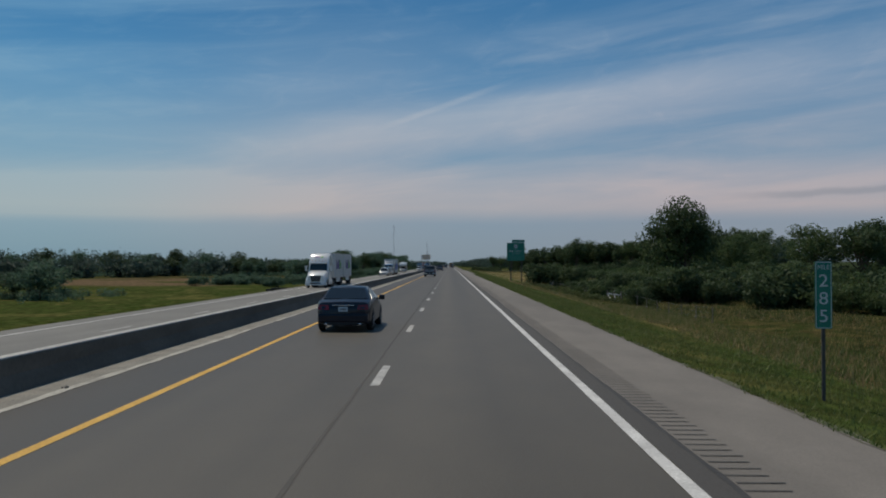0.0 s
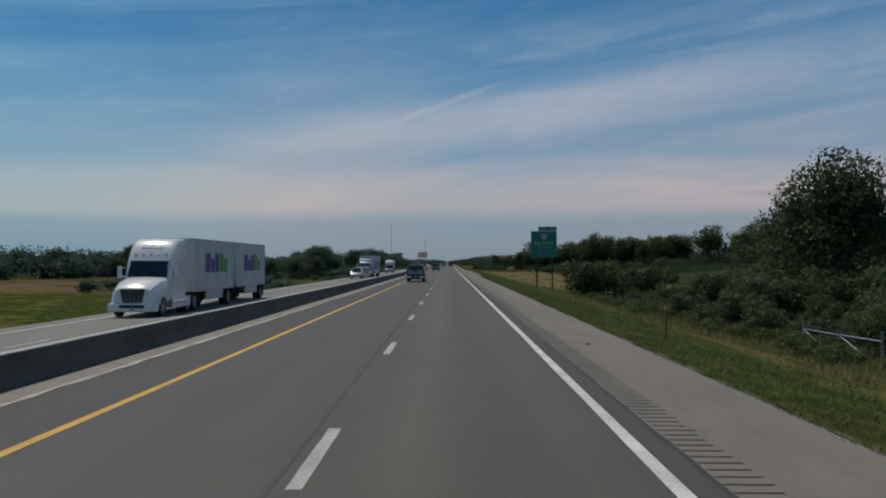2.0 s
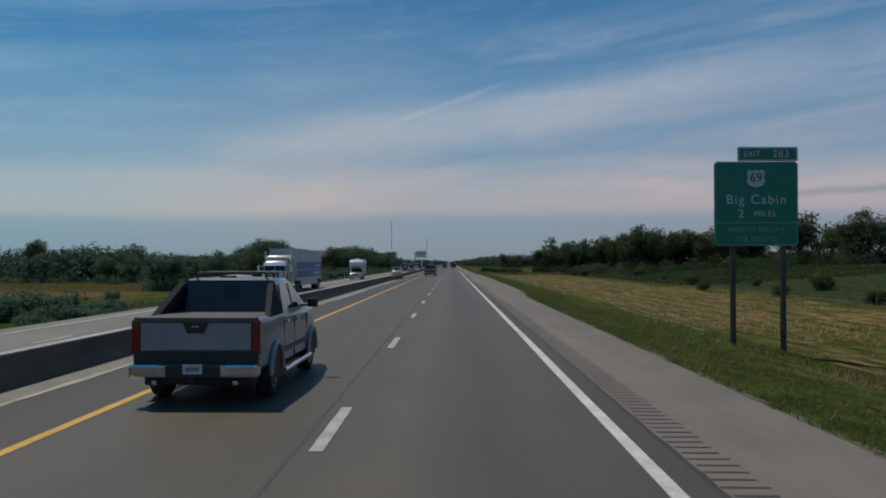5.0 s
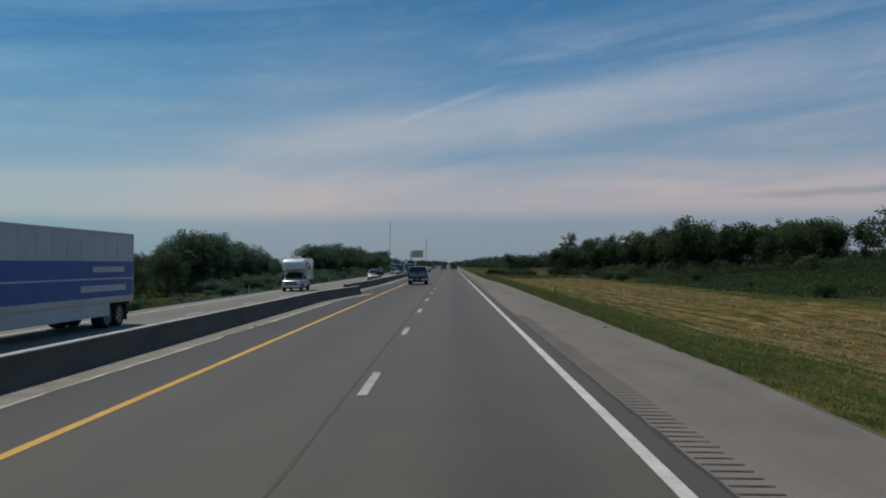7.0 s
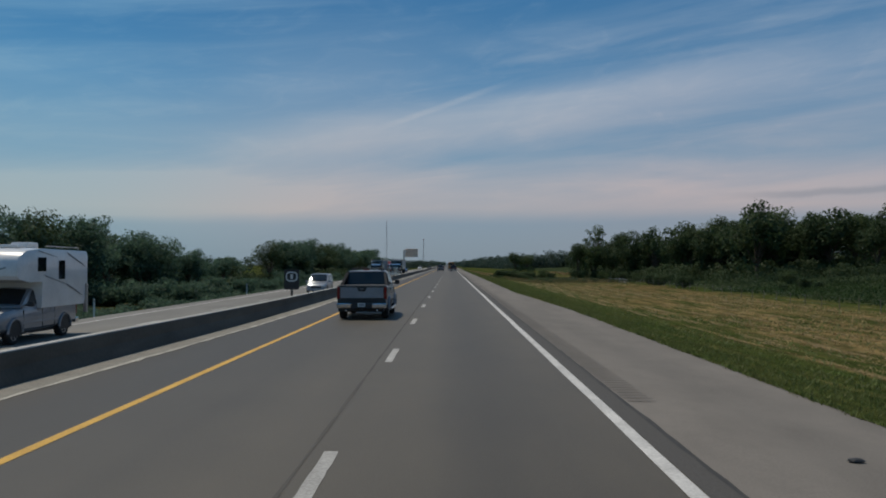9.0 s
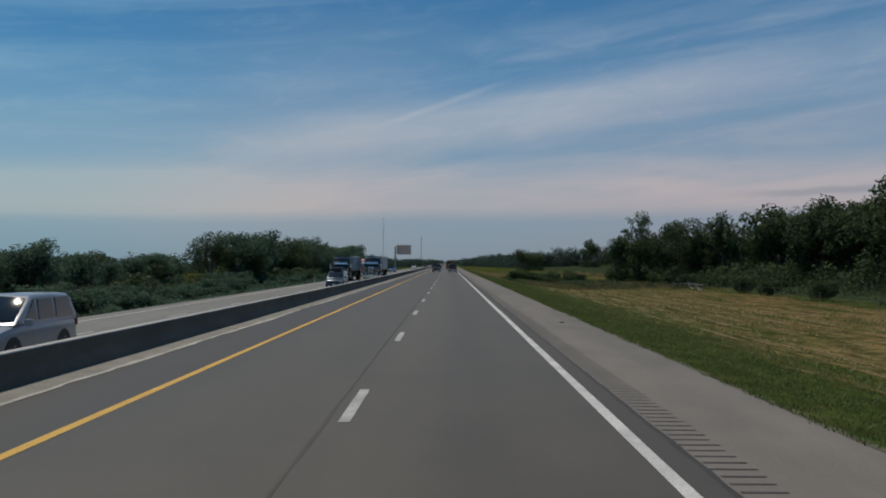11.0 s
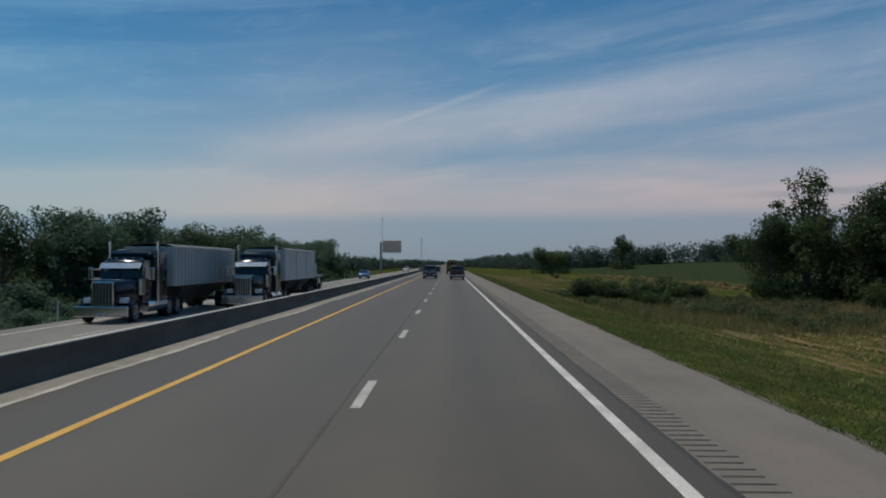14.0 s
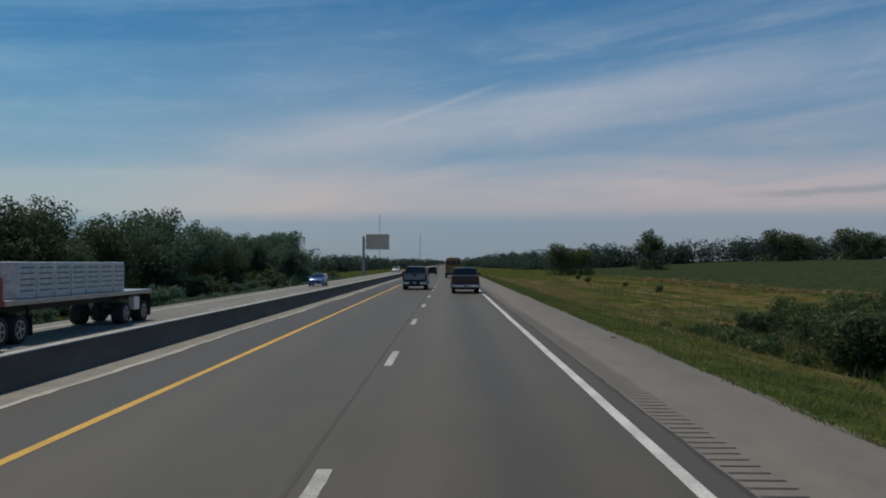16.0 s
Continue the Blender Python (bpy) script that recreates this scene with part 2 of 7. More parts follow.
M_HEADWALL = shade("stained_headwall", (0.11, 0.085, 0.065), (0.06, 0.05, 0.042), rough=0.95, scale=1.5, fine=12, bump=0.3)
M_TIMBER = shade("weathered_timber", (0.20, 0.17, 0.13), (0.13, 0.11, 0.09), rough=0.9, scale=3, fine=30, bump=0.4, stretch=(1, 1, 0.2))
M_RUSTPOST = shade("rusty_steel_post", (0.22, 0.14, 0.035), (0.15, 0.09, 0.03), rough=0.8, scale=4, fine=40)


def add_tracks(m):
    """Oil-darkened strip between the wheel tracks and paler tracks beside it."""
    n, l = m.node_tree.nodes, m.node_tree.links
    p = n["Principled BSDF"]
    p.inputs["Specular IOR Level"].default_value = 0.5
    p.inputs["Roughness"].default_value = 0.58
    src = p.inputs["Base Color"].links[0].from_socket
    sep = n.new("ShaderNodeSeparateXYZ")
    l.new(n.new("ShaderNodeNewGeometry").outputs["Position"], sep.inputs[0])
    ramp = n.new("ShaderNodeMapRange")
    l.new(sep.outputs[0], ramp.inputs[0])
    ramp.inputs[1].default_value, ramp.inputs[2].default_value = -7.0, 3.0
    cr = n.new("ShaderNodeValToRGB")
    l.new(ramp.outputs[0], cr.inputs[0])
    e = cr.color_ramp.elements
    stops = [(0.0, 0.44), (0.175, 0.47), (0.20, 0.72), (0.27, 0.82), (0.345, 0.74), (0.42, 0.86), (0.54, 0.90), (0.655, 1.04), (0.76, 0.74), (0.86, 0.92), (0.94, 0.88)]
    while len(e) < len(stops):
        e.new(0.5)
    for el, (q, c) in zip(e, stops):
        el.position, el.color = q, (c, c, c, 1)
    mix = n.new("ShaderNodeMix")
    mix.data_type, mix.blend_type = "RGBA", "MULTIPLY"
    mix.inputs[0].default_value = 1.0
    l.new(src, mix.inputs[6])
    l.new(cr.outputs[0], mix.inputs[7])
    l.new(mix.outputs[2], p.inputs["Base Color"])


add_tracks(M_ASPHALT)
def add_blotches(m, low, high, scale=0.7, stretch=(1.0, 0.45, 1.0)):
    """Soft patches and faint stains, a metre or two across."""
    n, l = m.node_tree.nodes, m.node_tree.links
    p = n["Principled BSDF"]
    src = p.inputs["Base Color"].links[0].from_socket
    mp = n.new("ShaderNodeMapping")
    mp.inputs["Scale"].default_value = stretch
    l.new(n.new("ShaderNodeNewGeometry").outputs["Position"], mp.inputs[0])
    t = n.new("ShaderNodeTexNoise")
    t.inputs["Scale"].default_value, t.inputs["Detail"].default_value, t.inputs["Roughness"].default_value = scale, 7, 0.62
    l.new(mp.outputs[0], t.inputs["Vector"])
    r = n.new("ShaderNodeMapRange")
    r.inputs[1].default_value, r.inputs[2].default_value = 0.32, 0.68
    r.inputs[3].default_value, r.inputs[4].default_value = low, high
    l.new(t.outputs[0], r.inputs[0])
    k = n.new("ShaderNodeVectorMath")
    k.operation = "SCALE"
    l.new(src, k.inputs[0])
    l.new(r.outputs[0], k.inputs["Scale"])
    l.new(k.outputs[0], p.inputs["Base Color"])


add_blotches(M_ASPHALT, 0.88, 1.10)
add_blotches(M_SHOULDER, 0.86, 1.10, 0.9)
add_blotches(M_OPPOSITE, 0.90, 1.08, 0.5)
add_blotches(M_CONCRETE, 0.82, 1.12, 0.6, (1.0, 0.5, 2.0))
for m in (M_SHOULDER, M_OPPOSITE, M_CONCRETE):
    m.node_tree.nodes["Principled BSDF"].inputs["Specular IOR Level"].default_value = 0.4


def ground_material():
    m, n, l, p = nodes_of("ground_cover")
    g = n.new("ShaderNodeNewGeometry")
    sep = n.new("ShaderNodeSeparateXYZ")
    l.new(g.outputs["Position"], sep.inputs[0])

    def noise_of(scale, stretch, detail=5.0):
        mp = n.new("ShaderNodeMapping")
        mp.inputs["Scale"].default_value = stretch
        l.new(g.outputs["Position"], mp.inputs[0])
        t = n.new("ShaderNodeTexNoise")
        t.inputs["Scale"].default_value, t.inputs["Detail"].default_value = scale, detail
        l.new(mp.outputs[0], t.inputs["Vector"])
        return t.outputs[0]

    def step(v, a, b):
        r = n.new("ShaderNodeMapRange")
        r.interpolation_type = "SMOOTHSTEP"
        l.new(v, r.inputs[0])
        r.inputs[1].default_value, r.inputs[2].default_value = a, b
        return r.outputs[0]

    def calc(op, a, b):
        q = n.new("ShaderNodeMath")
        q.operation = op
        for i, v in enumerate((a, b)):
            if isinstance(v, (int, float)):
                q.inputs[i].default_value = v
            else:
                l.new(v, q.inputs[i])
        return q.outputs[0]

    def mix(f, a, b):
        q = n.new("ShaderNodeMix")
        q.data_type = "RGBA"
        for s, v in ((q.inputs[0], f), (q.inputs[6], a), (q.inputs[7], b)):
            if isinstance(v, float):
                s.default_value = v
            elif isinstance(v, tuple):
                s.default_value = (*v, 1)
            else:
                l.new(v, s)
        return q.outputs[2]

    wob = noise_of(0.12, (1, 0.5, 1))
    x = calc("ADD", sep.outputs[0], calc("MULTIPLY", calc("SUBTRACT", wob, 0.5), 5.0))
    y = calc("ADD", sep.outputs[1], calc("MULTIPLY", calc("SUBTRACT", wob, 0.5), 30.0))
    inside = lambda v, a, b, c, d: calc("MULTIPLY", step(v, a, b), calc("SUBTRACT", 1.0, step(v, c, d)))
    grass = mix(step(noise_of(0.45, (1, 1, 1)), 0.35, 0.65), (0.050, 0.074, 0.020), (0.068, 0.072, 0.026))
    grass = mix(step(noise_of(6.0, (1, 1, 1)), 0.3, 0.7), grass, (0.036, 0.052, 0.014))
    grass = mix(calc("MULTIPLY", step(noise_of(0.22, (1, 0.6, 1)), 0.50, 0.66), 0.6), grass, (0.135, 0.115, 0.045))
    row = n.new("ShaderNodeTexWave")
    row.wave_type, row.bands_direction = "BANDS", "X"
    row.inputs["Scale"].default_value, row.inputs["Distortion"].default_value, row.inputs["Detail"].default_value, row.inputs["Detail Scale"].default_value = 0.155, 5.0, 4.0, 0.35
    l.new(g.outputs["Position"], row.inputs["Vector"])
    straw = calc("ADD", calc("MULTIPLY", row.outputs["Fac"], 0.13), calc("MULTIPLY", noise_of(1.1, (1.0, 0.16, 1), 9.0), 0.87))
    dry = mix(step(straw, 0.38, 0.60), (0.062, 0.062, 0.024), (0.205, 0.145, 0.068))
    dry = mix(calc("MULTIPLY", step(noise_of(2.6, (1.0, 0.14, 1), 9.0), 0.56, 0.68), 0.75), dry, (0.30, 0.235, 0.125))
    dry = mix(calc("MULTIPLY", step(y, 330.0, 400.0), 0.45), dry, (0.125, 0.085, 0.042))
    dry = mix(calc("MULTIPLY", step(noise_of(4.0, (1.0, 0.35, 1), 8.0), 0.45, 0.70), 0.5), dry, (0.150, 0.112, 0.055))
    crop = mix(step(noise_of(3.0, (1.0, 0.05, 1)), 0.35, 0.65), (0.029, 0.042, 0.021), (0.046, 0.061, 0.032))
    brown = mix(step(noise_of(0.6, (1, 1, 1)), 0.4, 0.6), (0.155, 0.106, 0.068), (0.112, 0.084, 0.050))
    # mown verge with windrows of hay
    mown = calc("MULTIPLY", inside(calc("ADD", x, calc("MULTIPLY", calc("SUBTRACT", noise_of(0.35, (1, 0.3, 1)), 0.5), 11.0)), 16.5, 25.5, 37.5, 39.5), inside(y, 172.0, 210.0, 425.0, 450.0))
    patch = calc("MULTIPLY", inside(x, 9.0, 13.0, 26.0, 60.0), step(noise_of(0.30, (1.2, 0.12, 1)), 0.46, 0.60))
    patch_far = calc("MULTIPLY", patch, calc("SUBTRACT", 1.0, step(y, 640.0, 760.0)))
    col = mix(calc("MULTIPLY", patch_far, 0.8), grass, dry)
    col = mix(calc("MULTIPLY", mown, step(noise_of(0.55, (1.3, 0.12, 1)), 0.36, 0.58)), col, dry)
    cropland = calc("MAXIMUM", calc("MULTIPLY", step(x, 43.0, 46.0), inside(y, 190.0, 205.0, 452.0, 470.0)), calc("MULTIPLY", inside(x, 50.0, 54.0, 900.0, 1000.0), inside(y, 505.0, 515.0, 1400.0, 1500.0)))
    col = mix(cropland, col, crop)
    bare = calc("MULTIPLY", inside(x, -122.0, -112.0, -54.0, -46.0), calc("MULTIPLY", inside(y, 180.0, 205.0, 325.0, 350.0), step(noise_of(0.035, (1, 1, 1)), 0.34, 0.42)))
    col = mix(bare, col, brown)
    rough_right = calc("MULTIPLY", inside(x, 13.0, 17.0, 44.0, 47.0), inside(y, 440.0, 452.0, 492.0, 506.0))
    rough_east = calc("MULTIPLY", step(x, 12.0, 17.0), calc("SUBTRACT", 1.0, step(y, 140.0, 170.0)))
    rough_left = calc("MULTIPLY", calc("SUBTRACT", 1.0, step(x, -24.0, -21.5)), inside(y, 270.0, 300.0, 640.0, 670.0))
    weeds = mix(step(noise_of(0.5, (1, 1, 1)), 0.4, 0.6), (0.032, 0.044, 0.014), (0.075, 0.060, 0.026))
    col = mix(calc("MULTIPLY", calc("MAXIMUM", rough_east, calc("MAXIMUM", rough_right, rough_left)), 0.85), col, weeds)
    mottle = mix(step(noise_of(1.1, (1, 0.7, 1), 8.0), 0.36, 0.64), (0.62, 0.64, 0.62), (1.22, 1.20, 1.15))
    tuft = n.new("ShaderNodeMix")
    tuft.data_type, tuft.blend_type = "RGBA", "MULTIPLY"
    tuft.inputs[0].default_value = 1.0
    l.new(col, tuft.inputs[6])
    l.new(mottle, tuft.inputs[7])
    l.new(tuft.outputs[2], p.inputs["Base Color"])
    p.inputs["Roughness"].default_value = 0.95
    p.inputs["Specular IOR Level"].default_value = 0.0
    bn = n.new("ShaderNodeBump")
    bn.inputs["Strength"].default_value, bn.inputs["Distance"].default_value = 0.6, 0.1
    l.new(noise_of(5.0, (1, 1, 1)), bn.inputs["Height"])
    l.new(bn.outputs[0], p.inputs["Normal"])
    return m


M_GROUND = ground_material()


# ---- building helpers ----
def mesh_of(name, verts, faces, material, smooth=False):
    me = bpy.data.meshes.new(name)
    me.from_pydata(verts, [], faces)
    me.materials.append(material)
    if smooth:
        me.shade_smooth()
    me.update()
    return me


def from_bm(name, bm, material, smooth=False):
    me = bpy.data.meshes.new(name)
    bmesh.ops.recalc_face_normals(bm, faces=bm.faces[:])
    bm.to_mesh(me)
    bm.free()
    me.materials.append(material)
    if smooth:
        me.shade_smooth()
    return me


def part(name, bm, material, parent, label="", smooth=False):
    me = from_bm(name, bm, material, smooth) if isinstance(bm, bmesh.types.BMesh) else bm
    ob = new(name, me)
    ob.parent = parent
    if label:
        tagged(ob, label)
    return ob


def thing(name, label, category, group="", kind=""):
    return tagged(new(name), label, category, group, kind)


def box(x0, x1, y0, y1, z0, z1, bevel=0.0, seg=2, bm=None):
    bm = bm or bmesh.new()
    r = bmesh.ops.create_cube(bm, size=1.0)
    vs = r["verts"]
    for v in vs:
        v.co = Vector(((x0 + x1) / 2 + v.co.x * (x1 - x0), (y0 + y1) / 2 + v.co.y * (y1 - y0), (z0 + z1) / 2 + v.co.z * (z1 - z0)))
    if bevel:
        es = list({e for v in vs for e in v.link_edges})
        bmesh.ops.bevel(bm, geom=es, offset=bevel, segments=seg, affect="EDGES", profile=0.6)
    return bm


def tube(p0, p1, r0, r1=None, n=8, bm=None):
    bm = bm or bmesh.new()
    p0, p1 = Vector(p0), Vector(p1)
    d = p1 - p0
    m = Matrix.Translation((p0 + p1) / 2) @ d.to_track_quat("Z", "Y").to_matrix().to_4x4()
    bmesh.ops.create_cone(bm, cap_ends=True, segments=n, radius1=r0, radius2=r0 if r1 is None else r1, depth=d.length, matrix=m)
    return bm


def extrude_y(profile, ys, bm=None, cap=True):
    """A closed x-z outline drawn out along y."""
    bm = bm or bmesh.new()
    rings = [[bm.verts.new((x, y, z)) for x, z in profile] for y in ys]
    k = len(profile)
    for a, b in zip(rings, rings[1:]):
        for i in range(k):
            bm.faces.new((a[i], a[(i + 1) % k], b[(i + 1) % k], b[i]))
    if cap:
        bm.faces.new(rings[0])
        bm.faces.new(rings[-1])
    return bm


def strip(x0, x1, z0, z1, y0, y1, step, wob=0.0, seed=1):
    """A long thin sheet lying on the road, with slightly uneven edges."""
    rng = random.Random(seed)
    bm = bmesh.new()
    last, y = None, y0
    while y <= y1 + 0.01:
        a = bm.verts.new((x0 + rng.uniform(-wob, wob), y, z0))
        b = bm.verts.new((x1 + rng.uniform(-wob, wob), y, z1))
        if last:
            bm.faces.new((last[0], last[1], b, a))
        last = (a, b)
        y += step
    return bm

# ---- ground, road ----
CROSS = [(-4500, -2.0), (-300, -2.4), (-60, -2.7), (-26, -2.5), (-20.5, -0.95), (-18.9, -0.72), (-17, -0.78), (-9.0, -0.62), (-8.3, -0.3), (4.9, -0.3), (5.15, -0.06), (6.7, -0.27), (12, -1.3), (18.7, -2.15), (40, -2.05), (70, -1.9), (300, -1.5), (4500, -1.0)]


def lerp_table(t, v):
    for (a, p), (b, q) in zip(t, t[1:]):
        if v <= b:
            return p + (q - p) * (v - a) / (b - a)
    return t[-1][1]


def soft(a, b, v):
    v = min(1.0, max(0.0, (v - a) / (b - a)))
    return v * v * (3 - 2 * v)


def ground_z(x, y):
    z = lerp_table(CROSS, x)
    if x > 24:
        z += max(soft(455, 560, y) * soft(24, 190, x) * 5.5, soft(150, 260, y) * (1 - soft(470, 560, y)) * soft(40, 125, x) * (1 - soft(170, 330, x)) * 4.2)
    if 200 < y < 312 and 5.0 < x < 9:
        z = min(z, -0.14) if x < 6.05 else z
    off = max(0.0, x - 7.5) if x > 0 else max(0.0, -20.0 - x)
    if off > 0:
        z += noise.noise((x * 0.07, y * 0.05, 3.0)) * 0.30 * min(1, off / 12) + noise.noise((x * 0.5, y * 0.5, 9.0)) * 0.05 * min(1, off / 3)
    return z


def build_ground():
    xs = [-4500, -2500, -1400, -900, -600, -400, -300, -220, -170, -130, -100, -80, -70, -60]
    xs += [-56 + 4 * i for i in range(8)] + [-25, -23, -21.5, -20.5, -19.6, -18.9, -17, -13, -9, -8.3, -2, 3, 4.9, 5.05, 5.15, 5.6, 6.1, 6.7, 7.5, 8.4, 9.3, 10.2, 11.1, 12]
    xs += [13 + 1.5 * i for i in range(20)] + [44, 48, 53, 60, 70, 85, 100, 125, 155, 190, 240, 300, 400, 600, 900, 1400, 2500, 4500]
    ys = [-4500, -2000, -800, -300, -150, -80] + [-50 + 3.0 * i for i in range(240)]
    y = ys[-1]
    while y < 4600:
        y += max(4.0, (y - 600) * 0.12)
        ys.append(y)
    verts = [(x, y, ground_z(x, y)) for y in ys for x in xs]
    k = len(xs)
    faces = [(j * k + i, j * k + i + 1, (j + 1) * k + i + 1, (j + 1) * k + i) for j in range(len(ys) - 1) for i in range(k - 1)]
    return tagged(new("ground", mesh_of("ground", verts, faces, M_GROUND, True)), "rolling green grass verge and mown hay field", "ground", kind="structure")


build_ground()
Y0, Y1 = -150.0, 4200.0
X_YELLOW, X_DASH, X_WHITE = -5.06, -1.44, 2.30
GAP0, GAP1 = 258.5, 263.0


def slab(name, profile, material, label, category, ys=None):
    return tagged(new(name, from_bm(name, extrude_y(profile, ys or [Y0, 0, 150, 300, 450, 700, 1200, Y1]), material)), label, category, kind="structure")


slab("road", [(-8.3, -0.5), (2.745, -0.5), (2.745, 0.0), (-8.3, 0.0)], M_ASPHALT, "grey worn asphalt carriageway with two lanes", "road")
SHOULDER = [(-150, 5.10), (195, 5.10), (214, 6.0), (295, 6.0), (318, 5.12), (4200, 5.12)]


def build_shoulder():
    rng = random.Random(9)
    bm = bmesh.new()
    ys = [Y0, -40] + [-20 + 1.0 * i for i in range(640)] + [700, 1200, Y1]
    rings = []
    for y in ys:
        e = lerp_table(SHOULDER, y) + rng.uniform(-0.03, 0.03) + 0.02 * noise.noise((0, y * 0.35, 2.0))
        drop = -0.02 - 0.05 * soft(5.2, 6.0, e)
        rings.append([bm.verts.new(c) for c in ((2.745, y, 0.0), (e, y, drop), (e + 0.06, y, -0.5), (2.745, y, -0.5))])
    for a, b in zip(rings, rings[1:]):
        for i in range(4):
            bm.faces.new((a[i], a[(i + 1) % 4], b[(i + 1) % 4], b[i]))
    return tagged(new("road_shoulder", from_bm("road_shoulder", bm, M_SHOULDER)), "pale paved shoulder beside the lanes", "road shoulder", kind="structure")


build_shoulder()
slab("opposite_road", [(-18.8, -1.2), (-8.3, -1.2), (-8.3, -0.002), (-9.1, -0.43), (-18.75, -0.58)], M_OPPOSITE, "pale concrete carriageway of oncoming traffic", "road")


def build_verge_edge():
    """Ragged band of dry soil and dead grass where the shoulder ends."""
    rng = random.Random(31)
    bm = bmesh.new()
    last, y = None, -60.0
    while y < 640:
        e = lerp_table(SHOULDER, y)
        w = 0.16 + 0.06 * noise.noise((0.0, y * 0.8, 6.0)) + rng.uniform(-0.05, 0.05)
        a = bm.verts.new((e - 0.03 + rng.uniform(-0.03, 0.02), y, -0.012 - 0.05 * soft(5.2, 6.0, e)))
        b = bm.verts.new((e + 0.10 + w, y, max(ground_z(e + 0.10 + w, y), -0.16) + 0.006))
        if last:
            bm.faces.new((last[0], last[1], b, a))
        last = (a, b)
        y += 0.45
    return tagged(new("verge_edge", from_bm("verge_edge", bm, M_SOIL)), "ragged edge of dry soil and dead grass", "soil", kind="structure")


build_verge_edge()


def lay(name, bm, material, label, category="road marking"):
    return tagged(new(name, from_bm(name, bm, material)), label, category, kind="structure")


lay("edge_line", strip(X_WHITE - 0.088, X_WHITE + 0.088, 0.005, 0.005, Y0, 1500, 4.0, 0.008, 2), M_WHITELINE, "solid white edge line on the asphalt")
lay("yellow_line", strip(X_YELLOW - 0.08, X_YELLOW + 0.08, 0.005, 0.005, Y0, 1500, 4.0, 0.008, 3), M_YELLOWLINE, "solid yellow line beside the median shoulder")
lay("opposite_edge_line", strip(-17.4, -17.25, -0.555, -0.553, Y0, 1500, 6.0, 0.008, 4), M_WHITELINE, "solid white edge line of the oncoming lanes")
lay("opposite_yellow_line", strip(-9.35, -9.2, -0.435, -0.432, Y0, 1500, 6.0, 0.008, 5), M_YELLOWLINE, "solid yellow line of the oncoming lanes")
lay("edge_strip", strip(2.40, 2.73, 0.003, 0.003, Y0, 1200, 2.0, 0.012, 16), M_OLDASPHALT, "darker asphalt strip outside the edge line", "road edge")
lay("pavement_edge", strip(2.70, 2.775, 0.005, 0.005, Y0, 900, 0.5, 0.016, 6), M_DARKEDGE, "dark ragged seam between lane and shoulder, shadow painted in", "seam")
lay("lane_seam", strip(-1.722, -1.668, 0.004, 0.004, Y0, 900, 1.1, 0.012, 7), M_SEAM, "dark sealed joint along the lane line", "seam")
DASH = 12.192
dash_me = None
for i in range(-4, 75):
    y = 18.5 + DASH * i
    if dash_me is None:
        bm = strip(-0.085, 0.085, 0.006, 0.006, -3.05, 0.0, 0.305, 0.006, 11)
        dash_me = from_bm("lane_dash", bm, M_DASH)
    ob = tagged(new("lane_dash", dash_me), "worn white lane dash on grey asphalt", "road marking", "lane dashes", "structure")
    ob.location = (X_DASH, y, 0)
for i in range(-4, 75):
    ob = tagged(new("lane_dash", dash_me), "faded white lane dash on pale concrete", "road marking", "oncoming lane dashes", "structure")
    ob.location = (-14.0, 25.0 + DASH * i, -0.505)

# rumble strip: grooves cut across the inside of the shoulder
bm = bmesh.new()
rng = random.Random(5)
y = -6.0
while y < 760:
    if not 232.5 < y < 266:
        a = 2.80 + rng.uniform(-0.015, 0.015)
        b = 3.27 + rng.uniform(-0.03, 0.03)
        w = 0.032
        vs = [bm.verts.new(c) for c in ((a, y - w, 0.005), (b, y - w * 0.6, 0.004), (b, y + w * 0.6, 0.004), (a, y + w, 0.005))]
        bm.faces.new(vs)
    y += 0.305
tagged(new("rumble_strip", from_bm("rumble_strip", bm, M_GROOVE)), "row of dark rumble grooves in the shoulder", "rumble strip", kind="stuff")


def barrier_x(y):
    """Sideways place of the barrier's near foot; the two runs overlap at the opening."""
    if y < GAP0 + 0.5:
        return -7.50 + 1.02 * max(0.0, (y - 245.5) / 13.0) ** 1.2
    return -7.62 - 0.42 * (1.0 - soft(GAP1, GAP1 + 24.0, y))


def bent(profile, ys, material, name):
    bm = bmesh.new()
    rings = [[bm.verts.new((barrier_x(y) + dx, y, z)) for dx, z in profile] for y in ys]
    k = len(profile)
    for a, b in zip(rings, rings[1:]):
        for i in range(k):
            bm.faces.new((a[i], a[(i + 1) % k], b[(i + 1) % k], b[i]))
    bm.faces.new(rings[0])
    bm.faces.new(rings[-1])
    return from_bm(name, bm, material)


BARRIER_FORM = [(0, -0.45), (0, 0.02), (-0.03, 0.10), (-0.11, 0.30), (-0.12, 0.57), (-0.14, 0.60), (-0.34, 0.60), (-0.36, 0.57), (-0.37, 0.30), (-0.47, 0.08), (-0.48, -0.45)]
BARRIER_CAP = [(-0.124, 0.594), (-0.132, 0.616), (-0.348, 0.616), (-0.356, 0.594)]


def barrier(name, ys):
    # thin cap added over the dark concrete, coloured as a sunlit top
    tagged(new("barrier_top", bent(BARRIER_CAP, ys, M_CAP_SUNLIT, "barrier_top")), "pale top of the concrete barrier, painted as sunlit", "barrier", kind="structure")
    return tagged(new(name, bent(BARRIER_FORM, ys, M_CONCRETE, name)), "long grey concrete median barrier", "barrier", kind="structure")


barrier("median_barrier", [Y0 + 12.0 * i for i in range(33)] + [245.5 + 1.3 * i for i in range(11)])
